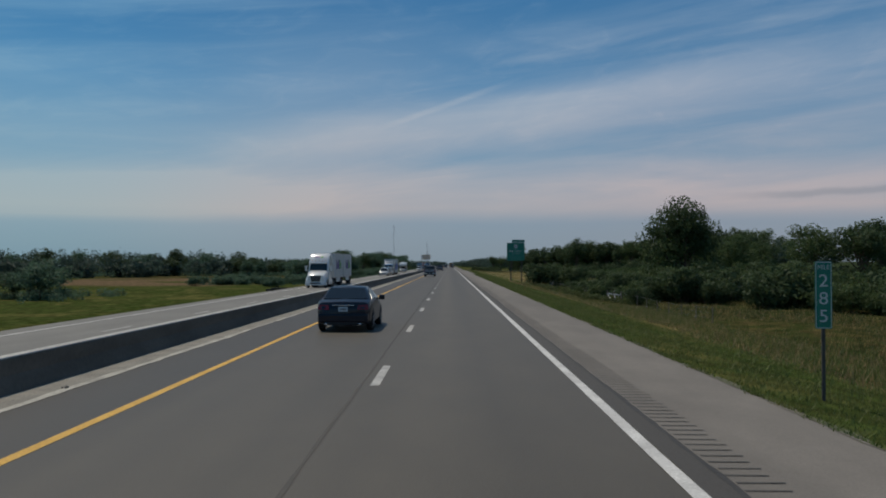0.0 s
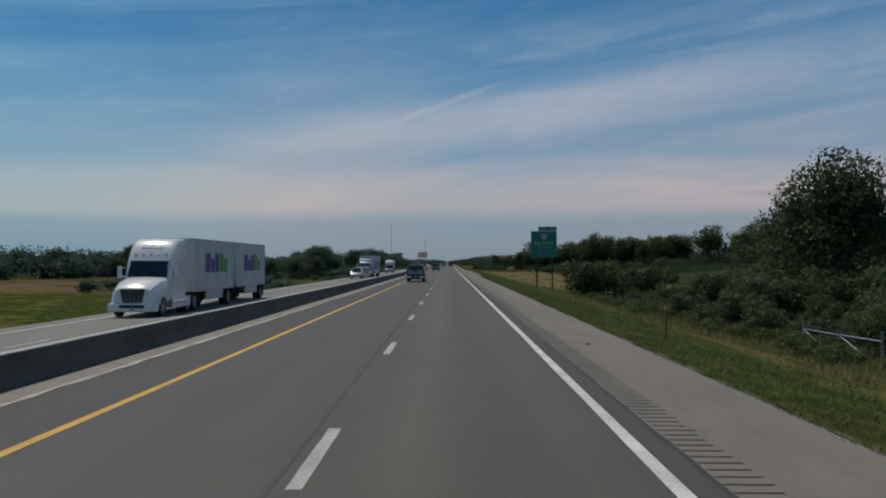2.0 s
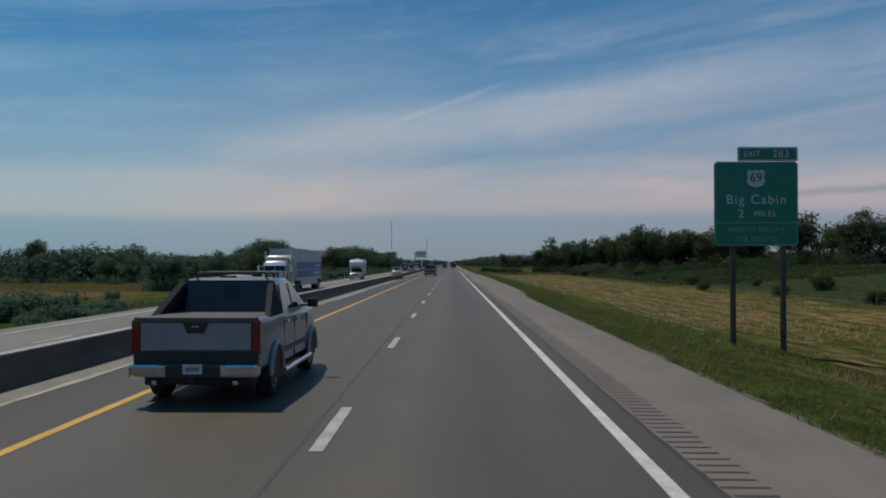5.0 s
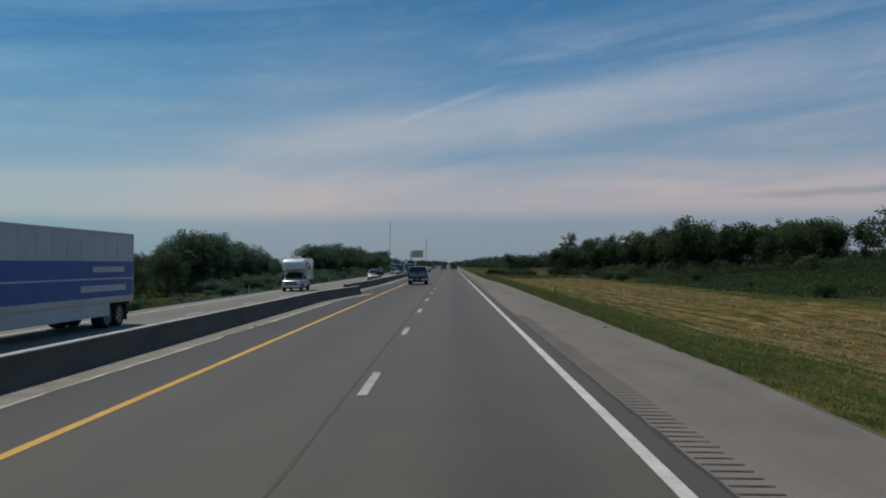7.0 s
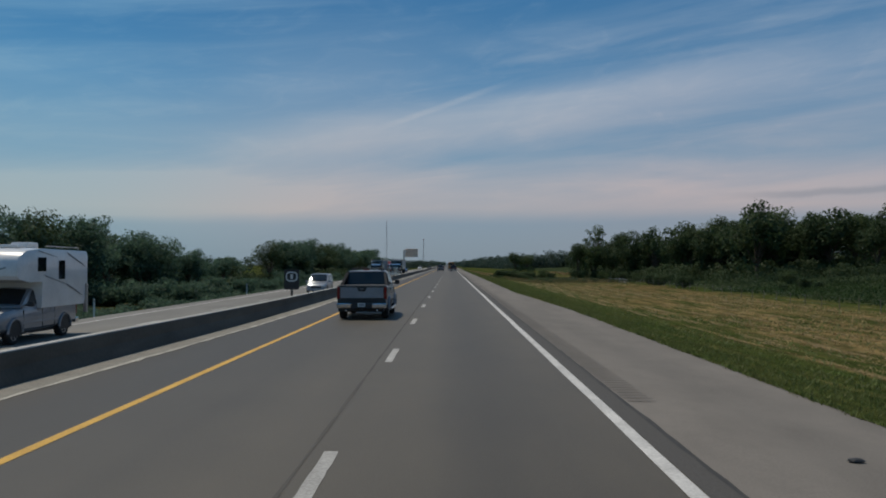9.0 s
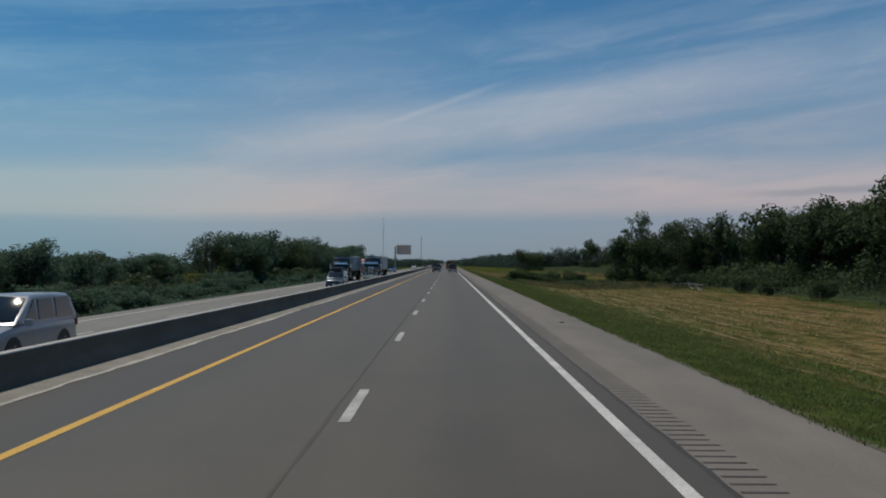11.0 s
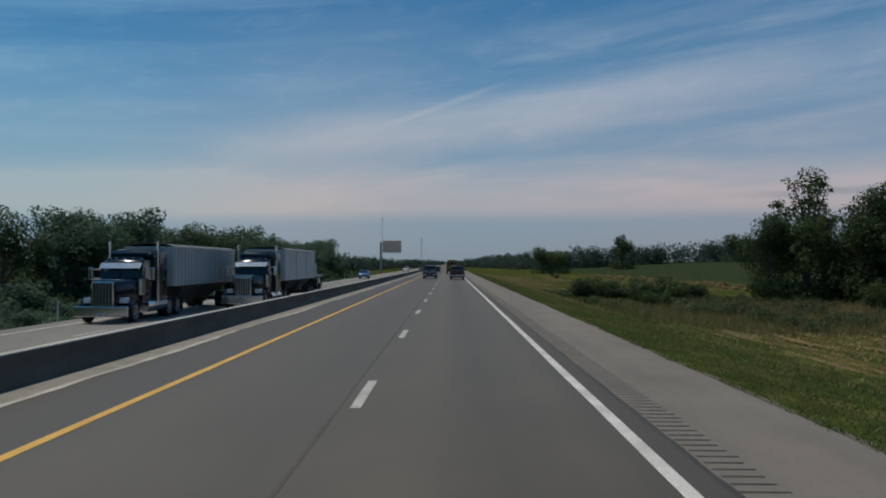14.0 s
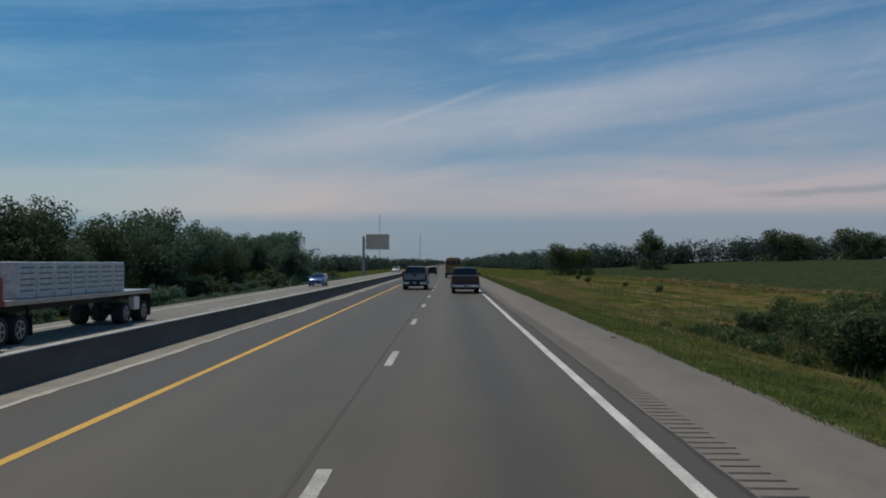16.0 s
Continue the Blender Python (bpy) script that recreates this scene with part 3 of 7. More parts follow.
barrier("median_barrier", [GAP1 + 2.4 * i for i in range(11)] + [300.0 + 20.0 * i for i in range(66)])


def sand_strip(inner, outer, z0, z1, y0, y1, step, wob, seed):
    """Drifted sand along the barrier's foot, from inner to outer metres off it, with a ragged edge."""
    r = random.Random(seed)
    bm = bmesh.new()
    last, y = None, y0
    while y <= y1:
        far = outer + wob * 2.2 * noise.noise((seed * 3.0, y * 0.11, 1.0)) + wob * noise.noise((seed * 5.0, y * 0.6, 4.0)) + r.uniform(-wob, wob) * 0.5
        a = bm.verts.new((barrier_x(y) + min(inner + r.uniform(-wob, wob) * 0.5, far - 0.02), y, z0))
        b = bm.verts.new((barrier_x(y) + far, y, z1))
        if last:
            bm.faces.new((last[0], last[1], b, a))
        last = (a, b)
        y += step
    return bm


for a, b in ((Y0, GAP0 + 0.4), (GAP1, 900)):
    lay("drifted_sand", sand_strip(-0.02, 0.74, 0.006, 0.004, a, b, 0.7, 0.07, 8), M_SAND, "pale sand drifted against the barrier", "sand")
    lay("sand_edge", sand_strip(0.62, 0.76, 0.010, 0.008, a, b, 0.55, 0.07, 8), M_SANDEDGE, "bright ragged edge of the drifted sand", "sand")

# ---- trees and shrubs ----
def leaf_cloud(rng, centres, radii, count, size, squash=0.8):
    """Small bent leaf sprays in uneven clumps round the given centres; arrays of vertices and faces."""
    count, size = count * 2, size * 0.8
    w = np.array(radii) ** 2
    idx = rng.choice(len(centres), count, p=w / w.sum())
    d = rng.normal(size=(count, 3))
    d /= np.linalg.norm(d, axis=1)[:, None]
    rad = np.array(radii)[idx] * (0.45 + 0.62 * rng.random(count) ** 0.5 + 0.10 * rng.random(count) ** 6)
    pos = np.array(centres)[idx] + d * rad[:, None] * np.array([1, 1, squash])
    s = size * (0.55 + 0.9 * rng.random(count))
    up = d * 1.1 + rng.normal(size=(count, 3)) * 0.55 + np.array([0, 0, 0.35])
    up /= np.linalg.norm(up, axis=1)[:, None]
    a = np.cross(up, rng.normal(size=(count, 3)))
    a /= np.linalg.norm(a, axis=1)[:, None]
    b = np.cross(up, a)
    verts = np.empty((count, 3, 3))
    verts[:, 0] = pos - a * s[:, None] * 0.45 - b * s[:, None] * 0.32
    verts[:, 1] = pos - a * s[:, None] * 0.35 + b * s[:, None] * 0.34
    verts[:, 2] = pos + a * s[:, None] * 0.75
    return verts.reshape(-1, 3), np.arange(count * 3).reshape(-1, 3)


def tri_mesh(name, verts, faces, material):
    me = bpy.data.meshes.new(name)
    me.vertices.add(len(verts))
    me.vertices.foreach_set("co", np.asarray(verts, dtype=np.float32).ravel())
    n = len(faces)
    me.loops.add(n * 3)
    me.loops.foreach_set("vertex_index", np.asarray(faces, dtype=np.int32).ravel())
    me.polygons.add(n)
    me.polygons.foreach_set("loop_start", np.arange(0, n * 3, 3, dtype=np.int32))
    me.materials.append(material)
    me.update(calc_edges=True)
    me.validate()
    return me


def make_tree(seed, height, width, leaves, size, lean=0.35, material=None, open_crown=False, label=""):
    """Tapered trunk, forking limbs, and a crown of leaf clumps at the ends of the limbs."""
    rng = np.random.default_rng(seed)
    r = random.Random(seed)
    root = thing("tree", label or "broadleaf tree with a dense dark green crown", "tree", "roadside trees")
    bm = bmesh.new()
    fork = height * (0.22 if not open_crown else 0.32)
    tr = height * 0.02 + 0.05
    tube((0, 0, -0.4), (0.1, 0.05, fork), tr, tr * 0.75, 8, bm)
    centres, radii = [], []
    n = 9 if not open_crown else 13
    for i in range(n):
        ang = i * 2.4 + r.uniform(-0.4, 0.4)
        lift = r.uniform(0.35, 1.0)
        reach = width * 0.5 * (1.05 - 0.75 * lift ** 1.6) * r.uniform(0.75, 1.05)
        tip = Vector((math.cos(ang) * reach, math.sin(ang) * reach, height * (0.32 + 0.58 * lift)))
        start = Vector((0.1, 0.05, fork * r.uniform(0.75, 1.0)))
        mid = start.lerp(tip, 0.5) + Vector((r.uniform(-0.3, 0.3), r.uniform(-0.3, 0.3), height * 0.06))
        tube(start, mid, tr * 0.5, tr * 0.34, 6, bm)
        tube(mid, tip, tr * 0.34, tr * 0.12, 6, bm)
        big = width * (0.22 if not open_crown else 0.085)
        for p, k in ((tip, 1.0), (mid.lerp(tip, 0.45), 0.9)):
            centres.append(p)
            radii.append(big * k * r.uniform(0.7, 1.15) * (1.1 if open_crown else 1.0))
            for _ in range(2):
                q = p + Vector((r.uniform(-1, 1), r.uniform(-1, 1), r.uniform(-0.8, 0.9))) * big * 0.95
                centres.append(q)
                radii.append(big * r.uniform(0.35, 0.6))
    top = height * 0.9
    centres.append(Vector((r.uniform(-0.5, 0.5), r.uniform(-0.5, 0.5), top)))
    radii.append(width * 0.16)
    if not open_crown:
        for i in range(10):
            a, d = i * 0.785 + r.uniform(-0.3, 0.3), width * r.uniform(0.2, 0.42)
            centres.append(Vector((math.cos(a) * d, math.sin(a) * d, height * r.uniform(0.02, 0.24))))
            radii.append(width * r.uniform(0.15, 0.23))
    part("trunk", bm, M_BARK, root, "rough grey-brown trunk and limbs")
    v, f = leaf_cloud(rng, [tuple(c) for c in centres], radii, leaves, size)
    part("crown", tri_mesh("crown", v, f, material or M_LEAF), None, root)
    return root


def make_bush(seed, height, width, leaves, size, material, label):
    rng = np.random.default_rng(seed)
    r = random.Random(seed)
    root = thing("bush", label, "bush", "roadside bushes")
    bm = bmesh.new()
    centres, radii = [], []
    for i in range(17):
        ang = i * 2.4
        reach = width * 0.42 * math.sqrt((i + 0.5) / 17) * r.uniform(0.8, 1.1)
        high = height * r.uniform(0.45, 0.9) * (1.0 - 0.35 * reach / (width * 0.42))
        tip = Vector((math.cos(ang) * reach, math.sin(ang) * reach, high))
        if i % 2 == 0:
            tube((math.cos(ang) * 0.15, math.sin(ang) * 0.15, -0.3), tip, 0.05, 0.015, 5, bm)
        centres += [tuple(tip), tuple(tip * 0.6 + Vector((r.uniform(-0.4, 0.4), r.uniform(-0.4, 0.4), 0.0)))]
        radii += [width * r.uniform(0.07, 0.16), width * r.uniform(0.13, 0.19)]
    part("stem", bm, M_BARK, root, "thin brown stems")
    v, f = leaf_cloud(rng, centres, radii, leaves, size, 0.85)
    v[:, 2] = np.maximum(v[:, 2], -0.1)
    part("foliage", tri_mesh("foliage", v, f, material), None, root)
    return root


def plant(proto, x, y, h, rng, wide=1.0, flatten=1.0):
    if proto in TREES and (abs(x) > 51 or y > 640):
        proto = SPARSE[TREES.index(proto)]
    k = h / proto["tall"]
    m = pose(x, y, ground_z(x, y) - 0.05, 0, 0, rng.uniform(0, 360))
    ob = copy_thing(proto, m)
    ob.scale = (k * wide, k * wide, k * flatten)
    return ob


def proto(ob, tall):
    ob["tall"] = tall
    return ob


TREES = [proto(make_tree(21, 11, 10.5, 4100, 0.395), 11.0), proto(make_tree(22, 10, 9.0, 3900, 0.38, material=M_LEAF_VEIL_LIGHT, label="broadleaf tree with a lighter green uneven crown"), 10.0), proto(make_tree(23, 12, 9.0, 4100, 0.395), 12.0), proto(make_tree(24, 9, 9.5, 3900, 0.38, material=M_LEAF_VEIL_MID), 9.0)]
SPARSE = [proto(make_tree(51, 11, 10.5, 1600, 0.64), 11.0), proto(make_tree(52, 10, 9.5, 1500, 0.63, material=M_LEAF_VEIL_LIGHT, label="broadleaf tree with a lighter green uneven crown"), 10.0), proto(make_tree(53, 12, 9.5, 1600, 0.64), 12.0), proto(make_tree(54, 9, 9.5, 1500, 0.62, material=M_LEAF_VEIL_MID), 9.0)]
TALL = proto(make_tree(31, 15.4, 10.5, 1900, 0.36, open_crown=True, material=M_LEAF_EAST, label="tall tree with an open ragged crown"), 15.4)
BUSHES = [proto(make_bush(41, 4.2, 5.2, 1400, 0.31, M_LEAF_VEIL_MID, "dense dark green roadside bush"), 4.2), proto(make_bush(42, 3.6, 5.0, 1350, 0.30, M_LEAF_VEIL_LIGHT, "spreading light green roadside bush"), 3.6), proto(make_bush(43, 3.0, 4.4, 1300, 0.31, M_LEAF, "low dark green shrub"), 3.0)]
HEDGE = [proto(make_bush(45, 4.4, 5.2, 2100, 0.25, M_LEAF_EAST, "dense fine-leaved green bush"), 4.4), proto(make_bush(46, 3.8, 5.0, 2000, 0.24, M_LEAF_EAST, "fine-leaved fresh green bush"), 3.8), proto(make_bush(47, 3.4, 4.6, 2100, 0.245, M_LEAF, "low fine-leaved dark green shrub"), 3.4)]
EAST_BUSHES = [BUSHES[2], HEDGE[1]]
EAST_TREES = [TREES[0], proto(make_tree(22, 10, 9.0, 4000, 0.37, material=M_LEAF_EAST, label="broadleaf tree with a fresh green uneven crown"), 10.0), TREES[2], proto(make_tree(24, 9, 9.5, 4000, 0.37, material=M_LEAF_EAST, label="broadleaf tree with a fresh green rounded crown"), 9.0)]
rng = random.Random(77)

# single trees that stand out: sideways, along, height above its foot, width factor
for kind, x, y, h, w in [
    (EAST_TREES[0], 37.5, 138, 14.8, 0.86), (EAST_TREES[2], 38.6, 139.5, 13.2, 0.95), (EAST_TREES[3], 36.2, 140, 10.5, 1.0), (TALL, 40.5, 490, 15.4, 1.0), (EAST_TREES[2], 63, 428, 16.0, 1.1),
    (EAST_TREES[2], 35.2, 486.5, 9.3, 0.8), (EAST_TREES[3], 39.0, 486, 8.5, 1.0), (EAST_TREES[0], 43.5, 492, 10.5, 0.9), (EAST_TREES[1], 38.5, 493, 7.0, 1.0), (EAST_TREES[2], 46, 484, 12.5, 1.0), (EAST_TREES[2], 52, 469, 13.0, 0.85), (EAST_TREES[0], 56, 459, 13.6, 0.9), (EAST_TREES[2], 62, 450, 14.0, 0.9), (EAST_TREES[0], 48, 476, 12.5, 0.85),
    (EAST_TREES[3], 75, 178, 11.5, 1.1), (EAST_TREES[0], 82, 172, 12.0, 1.1), (EAST_TREES[2], 98, 195, 13.0, 1.1), (EAST_TREES[1], 105, 205, 12.0, 1.2), (EAST_TREES[0], 70, 200, 11.0, 1.2), (EAST_TREES[3], 62, 215, 11.0, 1.2), (EAST_TREES[2], 115, 215, 13.5, 1.2), (EAST_TREES[3], 70, 440, 14.0, 1.0), (EAST_TREES[0], 78, 428, 13.4, 1.0),
    (EAST_TREES[2], 79, 785, 15.5, 1.0), (EAST_TREES[0], 36.6, 730, 10.5, 1.0), (EAST_TREES[3], 43, 728, 8.5, 1.1),
    (EAST_TREES[0], 90, 186, 11.5, 1.1), (EAST_TREES[1], 56, 168, 10.0, 0.9), (EAST_TREES[1], 63, 176, 8.5, 0.9),
    (EAST_TREES[0], 100, 386, 15.0, 1.0), (EAST_TREES[1], 113, 374, 14.5, 1.0), (EAST_TREES[2], 121, 366, 15.0, 1.0),
    (EAST_TREES[3], 128, 372, 14.0, 1.0), (EAST_TREES[1], 88, 415, 12.8, 1.0), (EAST_TREES[0], 84, 270, 12.5, 1.0), (EAST_TREES[3], 92, 255, 11.0, 1.0),
    (EAST_TREES[0], 150, 838, 14.5, 1.3), (EAST_TREES[3], 160, 842, 12.0, 1.3), (EAST_TREES[0], 182, 835, 14.0, 1.4), (EAST_TREES[1], 195, 845, 13.0, 1.3),
]:
    plant(kind, x, y, h, rng, w)

# woodland corner on the far side of the hay field
RIGHT_TREES = [EAST_TREES[0], EAST_TREES[2], EAST_TREES[0], EAST_TREES[2], EAST_TREES[3]]
WOOD_EDGE = [(41, 490), (50, 466), (58, 452), (70, 436), (100, 388), (122, 364), (150, 338)]
for i in range(30):
    x = 43 + (rng.uniform(398, 488) - 398) * 0.35
    back = abs(rng.gauss(0, 7))
    plant(rng.choice(RIGHT_TREES), x + back * 0.8, lerp_table(WOOD_EDGE, x) + back * 0.6, rng.uniform(8.0, 12.4) * (0.82 if x < 54 else 1.05), rng, rng.uniform(0.75, 1.0))
for i in range(40):
    x = rng.uniform(50, 130)
    back = rng.uniform(0, 30)
    plant(rng.choice(RIGHT_TREES), x + back * 0.8, lerp_table(WOOD_EDGE, x) + back * 0.6, rng.uniform(10.5, 13.5) * 0.96, rng, rng.uniform(0.9, 1.15))
LEFT_TREES = [TREES[1], TREES[3], TREES[1], TREES[3], TREES[0]]
# trees beyond the oncoming lanes
for i in range(52):
    y = 488 + 155 * (i + rng.uniform(-0.5, 0.5)) / 52
    x = -44 + 11 * (y - 488) / 152 - abs(rng.gauss(0, 5))
    plant(rng.choice(LEFT_TREES), x, y, rng.uniform(6.6, 12.2), rng, rng.uniform(0.85, 1.1))
for i in range(22):
    y = rng.uniform(322, 408)
    plant(rng.choice(LEFT_TREES), -43 - abs(rng.gauss(0, 6)), y, rng.uniform(7.5, 10.5) * (0.75 if y < 338 else 0.68 if y > 380 else 1.0), rng, rng.uniform(0.9, 1.1))
for i in range(14):
    plant(rng.choice(LEFT_TREES), rng.uniform(-75, -50), rng.uniform(405, 490), rng.uniform(4.4, 6.2), rng, 1.1)
for i in range(34):
    y = rng.uniform(335, 420)
    plant(rng.choice(LEFT_TREES), -58 - abs(rng.gauss(0, 30)), y, rng.uniform(5.2, 7.6), rng, 1.15)
for i in range(26):
    plant(rng.choice(LEFT_TREES), rng.uniform(-118, -58), rng.uniform(455, 545), rng.uniform(5.4, 7.2), rng, 1.2)
for i in range(9):
    plant(rng.choice(LEFT_TREES), rng.uniform(-74, -53), rng.uniform(108, 134), rng.uniform(3.6, 5.8), rng, 1.2)

for i in range(8):
    plant(rng.choice(LEFT_TREES), rng.uniform(-54, -41), 290 + 4.5 * i, rng.uniform(5.4, 7.2), rng, 1.05)

# bushes: rough hedge on the near side, and scrub along both fences
for i in range(58):
    y = rng.uniform(44, 150)
    x = 23.5 + max(0.0, 96 - y) * 0.5 + abs(rng.gauss(0, 6.5))
    plant(rng.choice(HEDGE if x < 30 else EAST_BUSHES), x, y, rng.uniform(2.4, 5.4), rng, rng.uniform(0.9, 1.2))
for i in range(26):
    plant(rng.choice(EAST_BUSHES), rng.uniform(34, 70), rng.uniform(60, 190), rng.uniform(3.8, 5.8), rng, 1.2)
for x, y, h in [(17.5, 104, 2.6), (19.5, 112, 3.2), (20.5, 97, 3.0), (18.3, 121, 2.4), (16.6, 112, 1.7), (19.2, 88, 2.6), (16.8, 158, 5.8), (20.5, 163, 4.8), (23, 158, 5.0), (19, 494, 2.8), (23, 497, 3.2), (21.5, 503, 2.6), (17, 496, 2.0), (27, 500, 3.4), (16.4, 486, 2.9), (13.0, 475.5, 2.7), (14.4, 479, 3.1), (15.9, 482, 3.0), (19.5, 476, 2.2), (18.5, 488.5, 3.0), (20.5, 484, 3.2), (22.5, 490, 2.8), (18.2, 482, 2.5), (25, 487, 3.0), (28, 490, 2.6), (21, 478, 1.9), (31, 575, 1.4), (32, 604, 1.2), (31, 640, 1.6), (33, 668, 1.3), (46, 302, 3.2), (54, 264, 3.6), (52, 285, 2.0), (57, 396, 3.4), (50, 340, 1.8), (38, 268, 2.2), (41, 246, 2.0), (43, 220, 2.6), (44, 228, 2.2), (41, 402, 3.0), (40, 415, 2.6), (42, 430, 3.2), (41, 455, 3.0), (39, 470, 3.2)]:
    plant(rng.choice(HEDGE[::2] if y > 395 else HEDGE), x, y, h, rng, 1.0)
for x, y, h in [(20.6, 150.5, 1.9), (22.6, 147.0, 2.3), (24.5, 152.0, 2.2), (27.0, 156.0, 2.4), (21.5, 156.5, 1.6), (25.5, 146.0, 2.6), (29.5, 151.0, 2.6)]:
    plant(HEDGE[1], x, y, h, random.Random(int(x * 10)), 1.0)
for x, y, h in [(34.5, 135, 4.6), (38.5, 136, 5.2), (37, 132, 4.2), (41, 139, 5.4), (33, 141, 4.4)]:
    plant(HEDGE[0], x, y, h, rng, 1.1)
for x, y, h in [(52, 378, 2.6), (48.5, 377, 1.5), (55.5, 381, 1.6)]:
    plant(HEDGE[2], x, y, h, rng, 0.8)
for i in range(56):
    y = rng.uniform(300, 660)
    plant(rng.choice(BUSHES[:2]), -29 - abs(rng.gauss(0, 5)), y, rng.uniform(1.8, 3.6), rng, 1.1)
for i in range(30):
    x = rng.uniform(-64, -29)
    plant(rng.choice(BUSHES[:2]), x, 212 + rng.gauss(0, 8) + (x + 29) * 0.2, rng.uniform(1.9, 3.6), rng, 1.25)
for x, y, h in [(-35, 172, 2.8), (-37.5, 175, 2.2), (-48, 196, 2.6), (-42, 245, 1.9), (-39, 262, 1.4), (-36, 284, 2.0), (-31, 279, 1.6)]:
    plant(rng.choice(BUSHES[:2]), x, y, h, rng, 1.1)
for i in range(34):
    y = 448 + (rng.uniform(396, 492) - 396) * 0.42
    plant(BUSHES[2], 41.5 + rng.uniform(0, 6) + (490 - y) * 0.25, y, rng.uniform(2.6, 4.6), rng, 1.25)
for i in range(14):
    x = rng.uniform(45, 120)
    plant(BUSHES[2], x, lerp_table(WOOD_EDGE, x) - 3.0, rng.uniform(3.0, 4.5), rng, 1.3)
for i in range(36):
    y = rng.uniform(320, 650)
    x = -40 + (11 * (y - 488) / 152 if y > 488 else 0)
    plant(rng.choice(BUSHES), x + rng.uniform(-2, 4), y, rng.uniform(2.4, 4.4), rng, 1.3)
for i, p in enumerate((*TREES, *SPARSE, *EAST_TREES[1::2], TALL, *BUSHES, *HEDGE)):
    p.location = (-105 - 14 * i, 420 - 4 * i, -2.6)


# far woods that close the view, with distance haze in their leaf colour
def far_woods(name, rows, label, seed, leaf=1.25):
    g = np.random.default_rng(seed)
    vs, fs, at = [], [], 0
    for (xa, ya), (xb, yb), h, n in rows:
        for i in range(n):
            t = g.random()
            x, y = xa + (xb - xa) * t + g.normal() * 6, ya + (yb - ya) * t + g.normal() * 6
            hh = h * (0.65 + 0.5 * g.random())
            z = ground_z(x, y)
            c = [(x + g.normal() * hh * 0.28, y + g.normal() * hh * 0.28, z + hh * k) for k in (0.2, 0.45, 0.62, 0.8)]
            v, f = leaf_cloud(g, c, [hh * 0.40, hh * 0.38, hh * 0.30, hh * 0.2], 125, leaf)
            vs.append(v)
            fs.append(f + at)
            at += len(v)
    return tagged(new(name, tri_mesh(name, np.concatenate(vs), np.concatenate(fs), M_LEAF_FAR_HAZED)), label, "woods", kind="stuff")


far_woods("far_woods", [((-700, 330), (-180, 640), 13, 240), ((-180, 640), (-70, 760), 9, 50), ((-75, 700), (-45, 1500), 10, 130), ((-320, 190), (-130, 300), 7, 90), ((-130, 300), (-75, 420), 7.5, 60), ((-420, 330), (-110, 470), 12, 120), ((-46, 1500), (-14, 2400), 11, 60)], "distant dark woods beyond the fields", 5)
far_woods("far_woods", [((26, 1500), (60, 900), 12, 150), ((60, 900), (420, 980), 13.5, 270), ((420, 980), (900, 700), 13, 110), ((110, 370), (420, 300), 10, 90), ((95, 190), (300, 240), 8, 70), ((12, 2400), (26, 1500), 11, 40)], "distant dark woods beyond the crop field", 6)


# ---- low growth ----
def blades(seed, count, x0, x1, length, tall, material, name, spread=0.06, lean=0.5):
    """A stretch of verge with separate grass blades that follow the slope."""
    g = np.random.default_rng(seed)
    x = x0 + (x1 - x0) * g.random(count)
    y = length * g.random(count)
    z = np.array([lerp_table(CROSS, float(v)) for v in x])
    h = tall * (0.35 + 0.9 * g.random(count) ** 1.5)
    a = g.random(count) * 6.283
    w = 0.012 + 0.018 * g.random(count)
    l = h * lean * g.random(count)
    v = np.empty((count, 3, 3))
    v[:, 0] = np.stack([x - np.cos(a) * w, y - np.sin(a) * w, z - 0.04], 1)
    v[:, 1] = np.stack([x + np.cos(a) * w, y + np.sin(a) * w, z - 0.04], 1)
    b = g.random(count) * 6.283
    v[:, 2] = np.stack([x + np.cos(b) * l, y + np.sin(b) * l, z + h], 1)
    f = np.arange(count * 3).reshape(-1, 3)
    return tri_mesh(name, v.reshape(-1, 3), f, material)


def spread_patches(me, y0, y1, step, label, skip=()):
    y = y0
    while y < y1:
        if not any(a <= y < b for a, b in skip):
            ob = tagged(new(me.name, me), label, "grass", kind="stuff")
            ob.location = (0, y, 0)
        y += step


spread_patches(blades(1, 3800, 5.12, 8.2, 12.0, 0.085, M_GRASS, "verge_grass", lean=2.2), -12, 204, 12.0, "short green grass along the shoulder")
spread_patches(blades(2, 3800, 6.05, 9.0, 12.0, 0.085, M_GRASS, "verge_grass", lean=2.2), 204, 312, 12.0, "short green grass along the widened shoulder")
spread_patches(blades(3, 3800, 5.12, 8.2, 12.0, 0.085, M_GRASS, "verge_grass", lean=2.2), 312, 600, 12.0, "short green grass along the shoulder")
spread_patches(blades(4, 5000, 8.0, 14.5, 24.0, 0.13, M_GRASS, "slope_grass", lean=2.2), -12, 180, 24.0, "longer green grass on the slope")
spread_patches(blades(5, 4600, 8.0, 13.5, 24.0, 0.12, M_GRASS, "slope_grass", lean=2.2), 180, 480, 24.0, "longer green grass on the slope")
spread_patches(blades(6, 2600, 11.0, 19.0, 24.0, 0.34, M_STRAW, "dry_weeds", lean=1.2), 0, 168, 24.0, "dry straw-coloured weeds below the slope")
spread_patches(blades(7, 3000, 9.0, 24.0, 24.0, 0.22, M_STRAW, "dry_weeds", lean=1.6), 444, 660, 24.0, "dry straw-coloured weeds below the slope")


